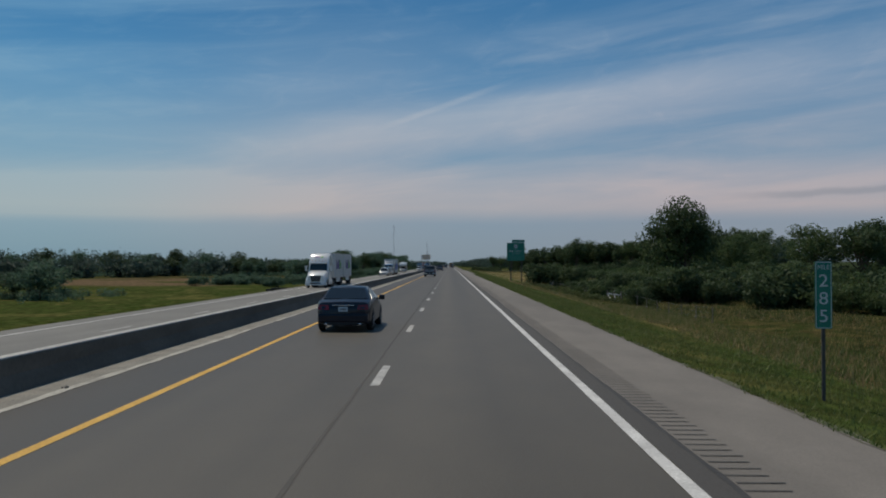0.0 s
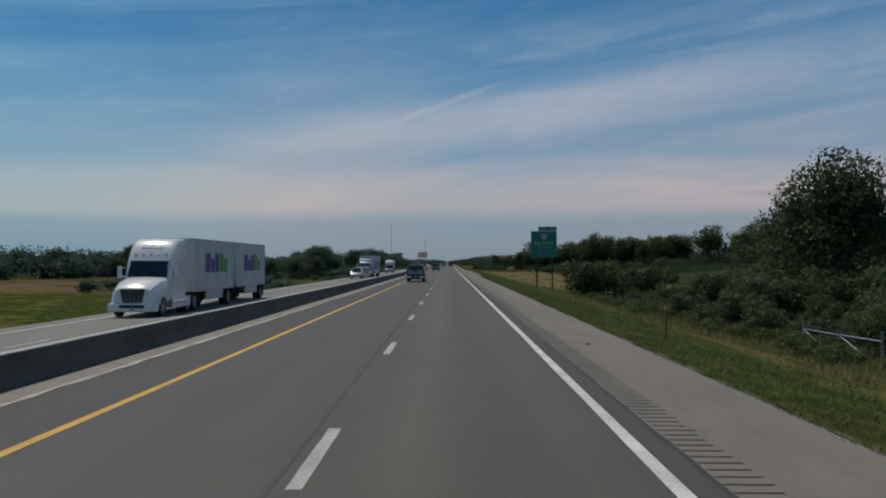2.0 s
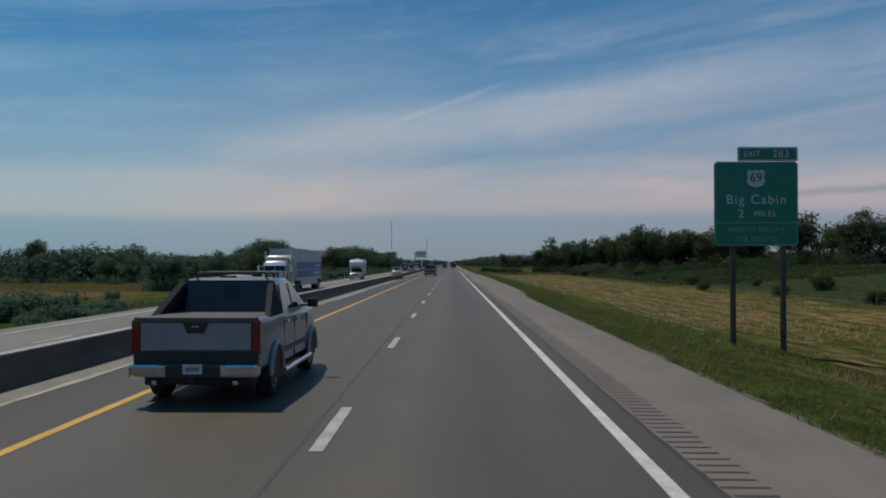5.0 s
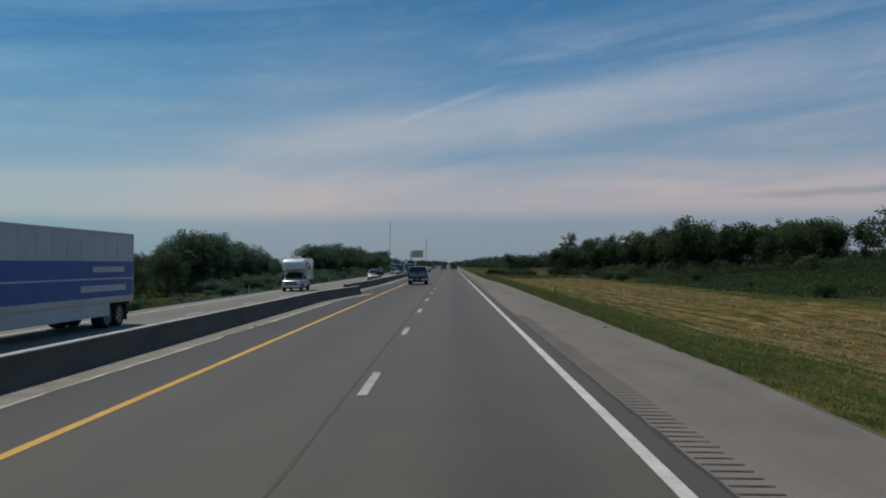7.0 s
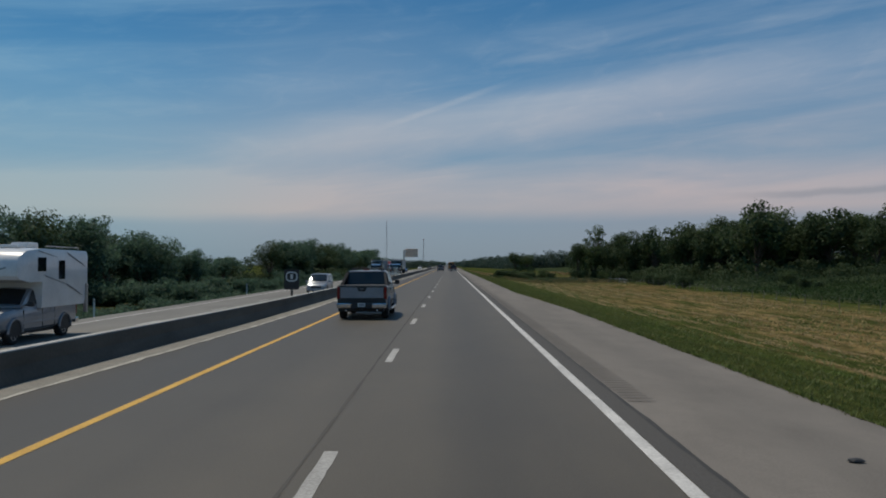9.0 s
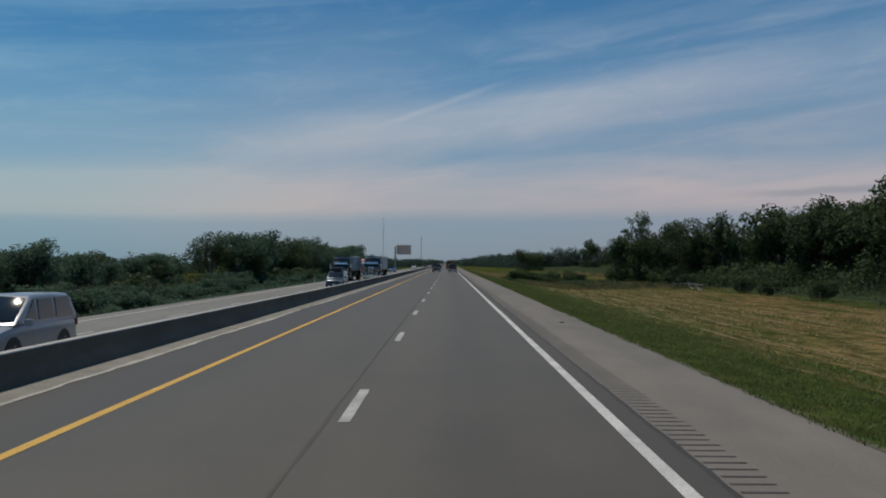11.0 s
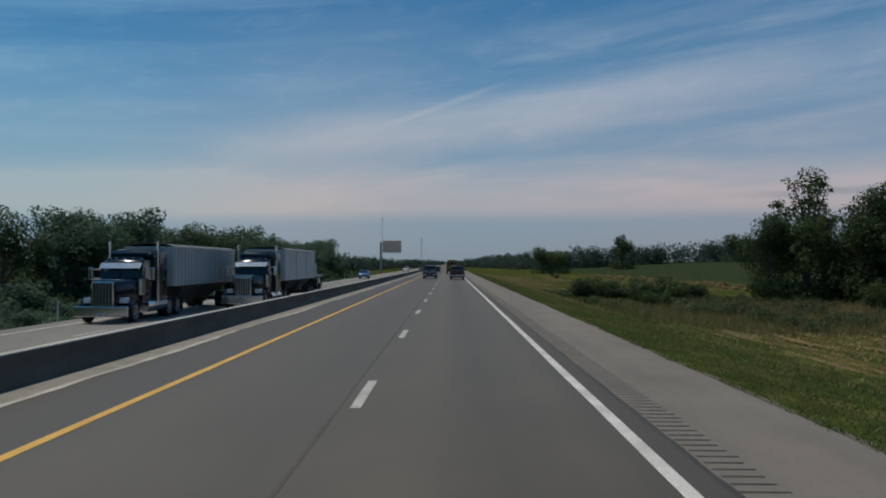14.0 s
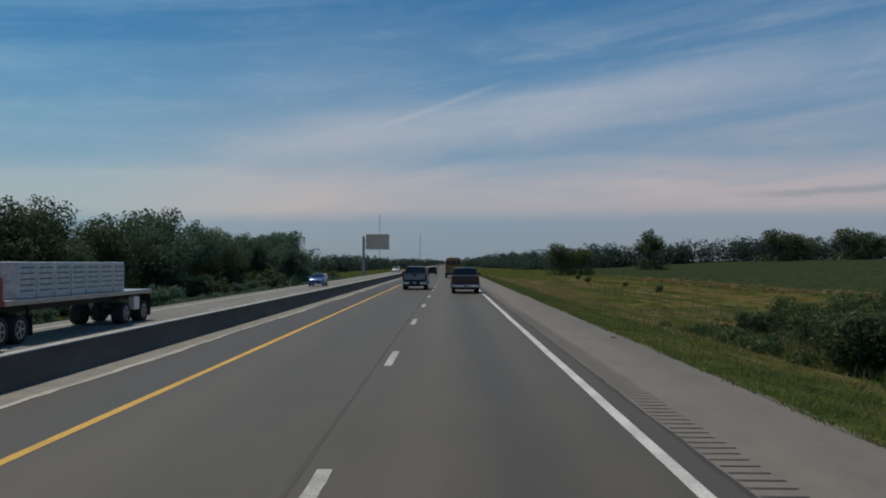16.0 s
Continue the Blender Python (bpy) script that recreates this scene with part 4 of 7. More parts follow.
def edge_tufts(seed, x, length, count, z):
    """Uneven tufts that creep over the edge of the pavement."""
    g = np.random.default_rng(seed)
    knot = g.random(26) * length
    reach = 0.02 + 0.15 * g.random(26) ** 1.5
    i = g.integers(0, 26, count)
    y = (knot[i] + g.normal(size=count) * 0.22) % length
    xx = x - reach[i] * g.random(count) + 0.10 * g.random(count)
    a = g.random(count) * 6.283
    h = 0.04 + 0.09 * g.random(count) ** 2
    w = 0.010 + 0.012 * g.random(count)
    v = np.empty((count, 3, 3))
    v[:, 0] = np.stack([xx - np.cos(a) * w, y - np.sin(a) * w, np.full(count, z)], 1)
    v[:, 1] = np.stack([xx + np.cos(a) * w, y + np.sin(a) * w, np.full(count, z)], 1)
    v[:, 2] = np.stack([xx + g.normal(size=count) * 0.05, y + g.normal(size=count) * 0.06, z + h], 1)
    return tri_mesh("edge_grass", v.reshape(-1, 3), np.arange(count * 3).reshape(-1, 3), M_GRASS)


spread_patches(edge_tufts(31, 5.12, 16.0, 1400, -0.06), -12, 196, 16.0, "tufts of grass creeping over the shoulder edge")
spread_patches(edge_tufts(32, 6.05, 16.0, 1400, -0.09), 212, 308, 16.0, "tufts of grass creeping over the shoulder edge")
spread_patches(edge_tufts(33, 5.12, 16.0, 1400, -0.06), 316, 600, 16.0, "tufts of grass creeping over the shoulder edge")


def windrow(seed, x, length, count):
    """A broken line of pale cut hay, thick in some stretches and thin in others."""
    g = np.random.default_rng(seed)
    knot = g.random(7) * length
    y = (knot[g.integers(0, 7, count)] + g.normal(size=count) * 1.5) % length
    xx = x + g.normal(size=count) * 0.14 + 0.25 * np.sin(y * 6.283 / length * 2 + seed)
    z = np.interp(xx, [c[0] for c in CROSS], [c[1] for c in CROSS]) + 0.04
    a = g.normal(size=count) * 0.7 + 1.57
    l, w = 0.12 + 0.22 * g.random(count), 0.012 + 0.016 * g.random(count)
    v = np.empty((count, 3, 3))
    v[:, 0] = np.stack([xx - np.sin(a) * w, y + np.cos(a) * w, z], 1)
    v[:, 1] = np.stack([xx + np.sin(a) * w, y - np.cos(a) * w, z], 1)
    v[:, 2] = np.stack([xx + np.cos(a) * l, y + np.sin(a) * l, z + 0.10 * g.random(count)], 1)
    return tri_mesh("hay_windrow", v.reshape(-1, 3), np.arange(count * 3).reshape(-1, 3), M_STRAW)


for k, x in enumerate((14.2, 15.6, 16.5, 17.6, 19.5, 21.4, 23.8, 26.4, 29.5, 32.4, 35.0)):
    spread_patches(windrow(80 + k, x, 36.0, 600 if k < 4 else 1500), 186 + 3 * k, 420, 36.0, "broken row of pale cut hay")


def litter(seed, count, x0, x1, length, size, material, name):
    """Loose wisps lying flat or leaning on the stubble, gathered in uneven rows."""
    g = np.random.default_rng(seed)
    lane = g.integers(0, 8, count)
    x = np.where(g.random(count) < 0.45, x0 + (x1 - x0) * (lane + 0.5) / 8 + g.normal(size=count) * 0.45, x0 + (x1 - x0) * g.random(count))
    y = length * g.random(count)
    z = np.interp(x, [c[0] for c in CROSS], [c[1] for c in CROSS]) + 0.03
    a = g.random(count) * 6.283
    l = size * (0.4 + 1.1 * g.random(count) ** 2)
    w = l * (0.12 + 0.15 * g.random(count))
    v = np.empty((count, 3, 3))
    v[:, 0] = np.stack([x - np.sin(a) * w, y + np.cos(a) * w, z - 0.05], 1)
    v[:, 1] = np.stack([x + np.sin(a) * w, y - np.cos(a) * w, z - 0.05], 1)
    v[:, 2] = np.stack([x + np.cos(a) * l, y + np.sin(a) * l, z + 0.05 + l * 0.45 * g.random(count)], 1)
    return tri_mesh(name, v.reshape(-1, 3), np.arange(count * 3).reshape(-1, 3), material)


spread_patches(litter(21, 2600, 18.0, 37.5, 30.0, 0.30, M_STRAW, "hay_litter"), 184, 425, 30.0, "loose cut hay lying on the stubble")
spread_patches(litter(22, 3800, 11.0, 37.5, 30.0, 0.26, M_GRASS, "stubble_regrowth"), 176, 435, 30.0, "green regrowth between the hay rows")


def scrub(name, x0, x1, y0, y1, count, tall, material, label, seed, per=55, leaf=0.30):
    g = np.random.default_rng(seed)
    c, r = [], []
    for i in range(count):
        x, y = x0 + (x1 - x0) * g.random(), y0 + (y1 - y0) * g.random()
        rr = tall * (0.4 + 0.8 * g.random())
        c.append((x, y, ground_z(x, y) + rr * 0.35))
        r.append(rr)
    v, f = leaf_cloud(g, c, r, count * per, leaf, 0.7)
    return tagged(new(name, tri_mesh(name, v, f, material)), label, "scrub", kind="stuff")


scrub("scrub", -34, -23.5, 285, 470, 330, 0.9, M_LEAF_VEIL_LIGHT, "tangled green scrub below the oncoming lanes", 61, 90, 0.22)
scrub("scrub", -33, -22.5, 470, 660, 330, 0.9, M_LEAF_VEIL_MID, "tangled dark scrub below the oncoming lanes", 62, 90, 0.22)
scrub("scrub", 20.5, 26, 97, 155, 130, 0.9, M_LEAF, "tangled green scrub along the fence", 63)
scrub("scrub", 11.0, 24, 462, 496, 110, 0.6, M_LEAF_EAST, "low green scrub in the ditch", 64, 130, 0.17)
scrub("scrub", -190, -58, 330, 372, 230, 1.5, M_LEAF_VEIL_MID, "unbroken dark green hedge growth beyond the brown field", 66)
scrub("scrub", -70, -50, 104, 136, 50, 1.0, M_LEAF_VEIL_LIGHT, "green scrub round a clump of small trees", 67)
scrub("scrub", -58, -27, 198, 234, 130, 0.9, M_LEAF_VEIL_LIGHT, "green hedgerow scrub across the field", 65, 110, 0.20)
scrub("scrub", -110, -56, 440, 540, 150, 1.5, M_LEAF_VEIL_MID, "unbroken dark scrub beyond the oncoming lanes", 68)


def crop_rows(seed, x0, x1, y0, y1, label):
    g = np.random.default_rng(seed)
    c, r = [], []
    x = x0
    while x < x1:
        for y in np.arange(y0, y1, 1.6):
            yy = float(y) + g.uniform(-0.4, 0.4)
            c.append((x + g.normal() * 0.06, yy, ground_z(x, yy) + 0.3))
            r.append(0.42 + 0.12 * g.random())
        x += 1.5
    v, f = leaf_cloud(g, c, r, len(c) * 10, 0.30, 0.75)
    return tagged(new("crop_rows", tri_mesh("crop_rows", v, f, M_CROP)), label, "crop", kind="stuff")


crop_rows(72, 43, 100, 300, 394, "rows of low leafy dark green crop plants")

spread_patches(blades(9, 7000, 12.0, 20.0, 24.0, 0.30, M_GRASS, "rough_grass", lean=1.4), 0, 168, 24.0, "rough green grass by the fence")
spread_patches(blades(10, 8000, 11.5, 30.0, 24.0, 0.6, M_GRASS, "rough_grass", lean=0.8), 444, 492, 24.0, "rough green grass in the ditch")

spread_patches(blades(14, 4500, 17.5, 34.0, 24.0, 0.36, M_WEED, "rough_weeds", lean=1.2), 0, 96, 24.0, "rough green weeds behind the fence")
spread_patches(blades(17, 5200, 18.9, 31.0, 22.0, 0.5, M_WEED, "rough_weeds", lean=1.0), 122, 160, 22.0, "rough green weeds behind the fence")
spread_patches(blades(15, 2600, 16.0, 34.0, 24.0, 0.34, M_STRAW, "dry_weeds", lean=1.2), 0, 96, 24.0, "dry brown weeds behind the fence")
scrub("scrub", 13.2, 20.5, 84, 130, 120, 0.62, M_WEED, "tall yellow-green weeds tangled in the fence", 97, 120, 0.16)
scrub("scrub", 14.0, 21, 130, 156, 60, 0.6, M_WEED, "tall yellow-green weeds tangled in the fence", 98, 120, 0.16)
scrub("dry_weeds", 43, 49.5, 500, 660, 170, 0.5, M_STRAW, "dry brown weeds along the crop edge", 99, 60, 0.22)
scrub("scrub", 15.5, 30, 478, 500, 110, 0.8, M_LEAF, "dense dark weeds beside the ditch", 100, 110, 0.18)
scrub("scrub", -62, -40, 395, 492, 120, 1.3, M_LEAF, "unbroken dark scrub beyond the oncoming lanes", 101)
scrub("woodland_thicket", 48, 75, 385, 415, 70, 2.8, M_LEAF, "dark thicket under the woodland trees", 91)
scrub("woodland_thicket", 72, 100, 368, 398, 70, 2.8, M_LEAF, "dark thicket under the woodland trees", 92)
scrub("woodland_thicket", 98, 130, 352, 382, 70, 2.8, M_LEAF, "dark thicket under the woodland trees", 93)
scrub("woodland_thicket", 44, 60, 412, 492, 110, 2.4, M_LEAF, "dark thicket under the woodland trees", 94)
scrub("scrub", 22, 42, 446, 494, 150, 0.75, M_LEAF, "rough dark weeds before the woodland corner", 95, 110, 0.19)
scrub("scrub", -36, -22, 300, 480, 200, 0.7, M_LEAF_VEIL_MID, "tangled scrub below the oncoming lanes", 96, 90, 0.22)
spread_patches(blades(12, 9000, 13.0, 40.0, 22.0, 0.75, M_STRAW, "brown_weeds", lean=0.6), 444, 488, 22.0, "tall brown weeds before the woodland")

# ---- vehicles: each is built pointing along +y with its origin on the road under its middle ----
def paint(name, c, rough=0.32, metal=0.0, coat=0.6):
    return shade(name, c, tuple(v * 0.88 for v in c), rough=rough, metal=metal, coat=coat, scale=1.5, fine=14, grime=0.06)


P_NAVY = paint("navy_car_paint", (0.006, 0.008, 0.017))
P_NAVY.node_tree.nodes["Principled BSDF"].inputs["Specular IOR Level"].default_value = 0.3
P_NAVY.node_tree.nodes["Principled BSDF"].inputs["Coat Weight"].default_value = 0.25
P_RED = paint("maroon_car_paint", (0.042, 0.007, 0.010))
P_SILVER = paint("silver_car_paint", (0.25, 0.27, 0.30), 0.34, 0.3)
P_CLAD = shade("grey_plastic_cladding", (0.085, 0.083, 0.082), (0.068, 0.066, 0.065), rough=0.6, scale=3)
P_SAIL = shade("dark_grey_plastic", (0.042, 0.042, 0.044), (0.032, 0.032, 0.033), rough=0.9, scale=3)
P_SAIL.node_tree.nodes["Principled BSDF"].inputs["Specular IOR Level"].default_value = 0.12
P_WHITE = paint("white_car_paint", (0.70, 0.70, 0.69))
P_PEARL = paint("pale_grey_paint", (0.42, 0.43, 0.43), 0.35, 0.3)
P_BLUE = paint("blue_car_paint", (0.05, 0.13, 0.32), 0.3, 0.3)
P_SLATE = paint("slate_blue_paint", (0.05, 0.075, 0.11), 0.3, 0.3)
P_DARKBLUE = paint("dark_blue_truck_paint", (0.005, 0.012, 0.020), 0.13)
P_DARKBLUE.node_tree.nodes["Principled BSDF"].inputs["Specular IOR Level"].default_value = 0.3
P_DARKBLUE.node_tree.nodes["Principled BSDF"].inputs["Coat Weight"].default_value = 0.25
P_TRUCKRED = paint("red_truck_paint", (0.30, 0.018, 0.018))
P_BUS = paint("school_bus_yellow", (0.34, 0.15, 0.02), 0.45)
P_TRAILER = shade("white_trailer_skin", (0.47, 0.51, 0.52), (0.40, 0.43, 0.44), rough=0.45, scale=0.6, fine=10, grime=0.08)
P_GREYSKIN = shade("grey_trailer_skin", (0.40, 0.43, 0.44), (0.34, 0.37, 0.38), rough=0.5, metal=0.0, scale=0.6, fine=10, grime=0.06)
P_HOPPER = shade("dark_hopper_steel", (0.06, 0.062, 0.064), (0.045, 0.046, 0.048), rough=0.7, scale=1.5)
P_BANNER = shade("blue_trailer_banner", (0.012, 0.085, 0.33), (0.010, 0.07, 0.28), rough=0.4, scale=0.8)
P_PURPLE = shade("violet_decal", (0.06, 0.03, 0.22), rough=0.5)
P_GREENMARK = shade("green_decal", (0.05, 0.30, 0.06), rough=0.5)
P_PALESKIN = shade("pale_trailer_skin", (0.56, 0.57, 0.55), (0.47, 0.48, 0.47), rough=0.45, scale=0.8, fine=10, grime=0.08)
P_TARP = shade("grey_tarpaulin", (0.13, 0.135, 0.14), (0.09, 0.094, 0.098), rough=0.7, scale=1.5, fine=20)
P_GREYMARK = shade("grey_decal", (0.20, 0.21, 0.22), rough=0.5)
P_CHROME = shade("chrome", (0.72, 0.73, 0.74), (0.62, 0.63, 0.64), rough=0.14, metal=1.0, scale=3)
P_ALLOY = shade("alloy_rim", (0.45, 0.45, 0.45), (0.36, 0.36, 0.36), rough=0.35, metal=0.8, scale=6)
P_TYRE = shade("tyre_rubber", (0.02, 0.02, 0.02), (0.03, 0.029, 0.028), rough=0.85, scale=6, bump=0.2)
P_TAIL = shade("red_lamp_lens", (0.22, 0.008, 0.010), (0.17, 0.006, 0.008), rough=0.15, scale=8, coat=0.5)
P_AMBER = shade("amber_lens", (0.6, 0.22, 0.02), rough=0.2, scale=8)
P_LAMP = shade("clear_lamp_lens", (0.75, 0.77, 0.78), (0.55, 0.57, 0.58), rough=0.08, scale=8, coat=1.0)
P_PLATE = shade("plate_white", (0.6, 0.62, 0.62), rough=0.5, scale=10)
P_FRAME = shade("dark_chassis", (0.03, 0.03, 0.03), (0.045, 0.042, 0.04), rough=0.75, scale=3)
P_WRAP = shade("white_wrapped_freight", (0.60, 0.61, 0.60), (0.46, 0.47, 0.47), rough=0.5, scale=2, fine=12)


def glass_material():
    m, n, l, p = nodes_of("tinted_glass")
    p.inputs["Base Color"].default_value = (0.012, 0.015, 0.018, 1)
    p.inputs["Roughness"].default_value = 0.05
    p.inputs["Coat Weight"].default_value = 0.3
    p.inputs["Specular IOR Level"].default_value = 0.35
    p.inputs["Coat Roughness"].default_value = 0.02
    return m


P_GLASS = glass_material()


def loft(sections, bm=None):
    """Skins half outlines (bottom middle to top middle), mirrored, from rear to front."""
    bm = bm or bmesh.new()
    rings = []
    for y, half in sections:
        ring = [(x, y, z) for x, z in half] + [(-x, y, z) for x, z in reversed(half) if x > 1e-6]
        rings.append([bm.verts.new(c) for c in ring])
    k = len(rings[0])
    for a, b in zip(rings, rings[1:]):
        for i in range(k):
            bm.faces.new((a[i], a[(i + 1) % k], b[(i + 1) % k], b[i]))
    bm.faces.new(rings[0])
    bm.faces.new(rings[-1])
    return bm


def hull(zb, zs, w, crown=0.03, tuck=0.05):
    m = zb + (zs - zb) * 0.55
    return [(0, zb), (w * 0.86, zb), (w - 0.02, zb + 0.10), (w, m), (w - tuck * 0.4, zs - 0.10), (w - tuck, zs - 0.02), (w - tuck - 0.08, zs + 0.01), (0, zs + crown)]


def smooth_part(name, bm, material, parent, label=""):
    me = from_bm(name, bm, material, True)
    me.set_sharp_from_angle(angle=0.6)
    return part(name, me, None, parent, label)


def panel(name, quad, material, parent, thick=0.012, label="", lift=0.004, sub=None):
    """A thin plate on four corner points, standing proud along its normal."""
    p = [Vector(q) for q in quad]
    n = (p[1] - p[0]).cross(p[2] - p[0]).normalized()
    bm = bmesh.new()
    lo = [bm.verts.new(q + n * (lift - thick)) for q in p]
    hi = [bm.verts.new(q + n * lift) for q in p]
    bm.faces.new(hi)
    bm.faces.new(lo[::-1])
    k = len(p)
    for i in range(k):
        bm.faces.new((lo[i], lo[(i + 1) % k], hi[(i + 1) % k], hi[i]))
    return part(name, bm, material, parent, label)


def bowed_panel(name, quad, material, parent, thick, label, bulge):
    """A pane on four corners that bulges outwards across and, less, upwards."""
    p = [Vector(q) for q in quad]
    n = (p[1] - p[0]).cross(p[2] - p[0]).normalized()
    bm = bmesh.new()
    nu, nv = 12, 6
    sheets = []
    for sink in (thick, 0.0):
        rows = []
        for j in range(nv + 1):
            v = j / nv
            row = []
            for i in range(nu + 1):
                u = i / nu
                q = (p[0].lerp(p[1], u)).lerp(p[3].lerp(p[2], u), v)
                lift = 0.016 + bulge * (1 - (2 * u - 1) ** 2) + bulge * 0.35 * (1 - (2 * v - 1) ** 2)
                row.append(bm.verts.new(q + n * (lift - sink)))
            rows.append(row)
        sheets.append(rows)
    lo, hi = sheets
    for j in range(nv):
        for i in range(nu):
            bm.faces.new((hi[j][i], hi[j][i + 1], hi[j + 1][i + 1], hi[j + 1][i]))
            bm.faces.new((lo[j][i], lo[j + 1][i], lo[j + 1][i + 1], lo[j][i + 1]))
    rim = lambda g: g[0][:] + [r[-1] for r in g[1:]] + g[-1][-2::-1] + [r[0] for r in g[-2:0:-1]]
    a, b = rim(lo), rim(hi)
    for i in range(len(a)):
        k = (i + 1) % len(a)
        bm.faces.new((a[i], a[k], b[k], b[i]))
    return smooth_part(name, bm, material, parent, label)


def lathe(profile, n=20):
    """Turns (radius, x) points round the x axis."""
    bm = bmesh.new()
    rings = []
    for r, x in profile:
        rings.append([bm.verts.new((x, r * math.cos(2 * math.pi * i / n), r * math.sin(2 * math.pi * i / n))) for i in range(n)])
    for a, b in zip(rings, rings[1:]):
        for i in range(n):
            bm.faces.new((a[i], a[(i + 1) % n], b[(i + 1) % n], b[i]))
    bm.faces.new(rings[0])
    bm.faces.new(rings[-1])
    return bm


WHEELS = {}


def wheel(parent, x, y, r, w, rim=None):
    rim = rim or P_ALLOY
    key = (r, w, rim.name)
    if key not in WHEELS:
        h = w / 2
        tyre = from_bm("tyre", lathe([(r * 0.62, -h * 0.8), (r * 0.9, -h), (r * 0.98, -h * 0.8), (r, -h * 0.4), (r, h * 0.4), (r * 0.98, h * 0.8), (r * 0.9, h), (r * 0.62, h * 0.8)]), P_TYRE, True)
        bm = lathe([(r * 0.64, h * 0.45), (r * 0.64, h * 0.86), (r * 0.57, h * 0.86), (r * 0.52, h * 0.5), (r * 0.25, h * 0.62), (r * 0.14, h * 0.9), (r * 0.02, h * 0.92)])
        for i in range(5):
            a = i * 2 * math.pi / 5
            tube((h * 0.72, math.cos(a) * r * 0.12, math.sin(a) * r * 0.12), (h * 0.78, math.cos(a) * r * 0.56, math.sin(a) * r * 0.56), r * 0.07, r * 0.09, 6, bm)
        WHEELS[key] = (tyre, from_bm("rim", bm, rim))
    t, m = WHEELS[key]
    ob = part("wheel", t, None, parent)
    ob.location = (x, y, r)
    ob.rotation_euler = (0, 0, 0 if x > 0 else math.pi)
    part("rim", m, None, ob, "bright metal rim")
    return ob


def arch(parent, x, y, r, material=None):
    """Dark wheel well with a rounded lip on the body side."""
    s = 1 if x > 0 else -1
    bm = bmesh.new()
    n = 18
    pts = [(r * 1.16 * math.cos(math.pi * i / n), r + r * 1.16 * math.sin(math.pi * i / n)) for i in range(n + 1)]
    pts += [(-r * 1.16, r * 0.75), (r * 1.16, r * 0.75)]
    outer = [bm.verts.new((x + s * 0.004, y + a, b)) for a, b in pts]
    inner = [bm.verts.new((x - s * 0.12, y + a, b)) for a, b in pts]
    bm.faces.new(outer)
    for i in range(len(pts)):
        j = (i + 1) % len(pts)
        bm.faces.new((outer[i], outer[j], inner[j], inner[i]))
    part("wheel_well", bm, M_BLACK, parent, "dark wheel well")
    if material:
        bm = bmesh.new()
        for i in range(n):
            a0, a1 = math.pi * i / n, math.pi * (i + 1) / n
            tube((x + s * 0.012, y + r * 1.2 * math.cos(a0), r + r * 1.2 * math.sin(a0)), (x + s * 0.012, y + r * 1.2 * math.cos(a1), r + r * 1.2 * math.sin(a1)), 0.045, None, 6, bm)
        part("fender_flare", bm, material, parent, "moulded wheel arch lip")


def cabin(parent, body, yr0, yr1, yf1, yf0, zb, zt, wb, wt, doors, rear=True, pillars=0.09):
    """Roofed upper part with its panes. doors: y ranges of the side panes at the belt line."""
    def half(y, z):
        f = (z - zb) / (zt - zb)
        w = wb + (wt - wb) * f
        return [(0, zb - 0.03), (wb, zb - 0.03), (wb + (w - wb) * 0.5, zb + (z - zb) * 0.5), (w, max(zb, z - 0.07)), (w - 0.07, z - 0.015), (0, z + 0.02 * f)]
    secs = [(yr0, half(yr0, zb + 0.01)), (yr0 + (yr1 - yr0) * 0.9, half(0, zb + (zt - zb) * 0.9)), (yr1 + 0.12, half(yr1, zt)), ((yr1 + yf1) / 2, half(0, zt + 0.015)), (yf1 - 0.12, half(yf1, zt)), (yf1 + (yf0 - yf1) * 0.1, half(0, zb + (zt - zb) * 0.9)), (yf0, half(yf0, zb + 0.01))]
    smooth_part("roof", loft(secs), body, parent)

    def on_end(y0, y1, f, side):
        w = wb + (wt - wb) * f
        return (side * (w - (pillars if y1 > y0 else 0.09)), y0 + (y1 - y0) * f, zb + (zt - zb) * f)
    if rear:
        a, b = (0.14, 0.88) if pillars > 0.05 else (0.03, 0.93)
        panel("rear_window", [on_end(yr0, yr1, a, -1), on_end(yr0, yr1, a, 1), on_end(yr0, yr1, b, 1), on_end(yr0, yr1, b, -1)], P_GLASS, parent, 0.02, "dark tinted rear glass", 0.02)
    a, b = 0.12, 0.88
    bowed_panel("windscreen", [on_end(yf0, yf1, a, 1), on_end(yf0, yf1, a, -1), on_end(yf0, yf1, b, -1), on_end(yf0, yf1, b, 1)], P_GLASS, parent, 0.03, "sloping windscreen", 0.06)
    for s in (1, -1):
        for y0, y1 in doors:
            f0, f1 = 0.10, 0.84
            lean0 = max(0.0, (yr1 - yr0) * 0.7) if y0 - yr0 < 0.5 * max(0.3, yr1 - yr0) + 0.25 else 0.05
            lean1 = (yf0 - yf1) * 0.72 if yf0 - y1 < 0.5 * (yf0 - yf1) + 0.25 else 0.05
            pts = []
            for y, f, ln in ((y0, f0, lean0 * 0.1), (y1, f0, -lean1 * 0.1), (y1 - lean1, f1, 0), (y0 + lean0, f1, 0)):
                pts.append((s * (wb + (wt - wb) * f + 0.006), y + ln, zb + (zt - zb) * f))
            panel("side_window", pts if s > 0 else pts[::-1], P_GLASS, parent, 0.015, "", 0.01)


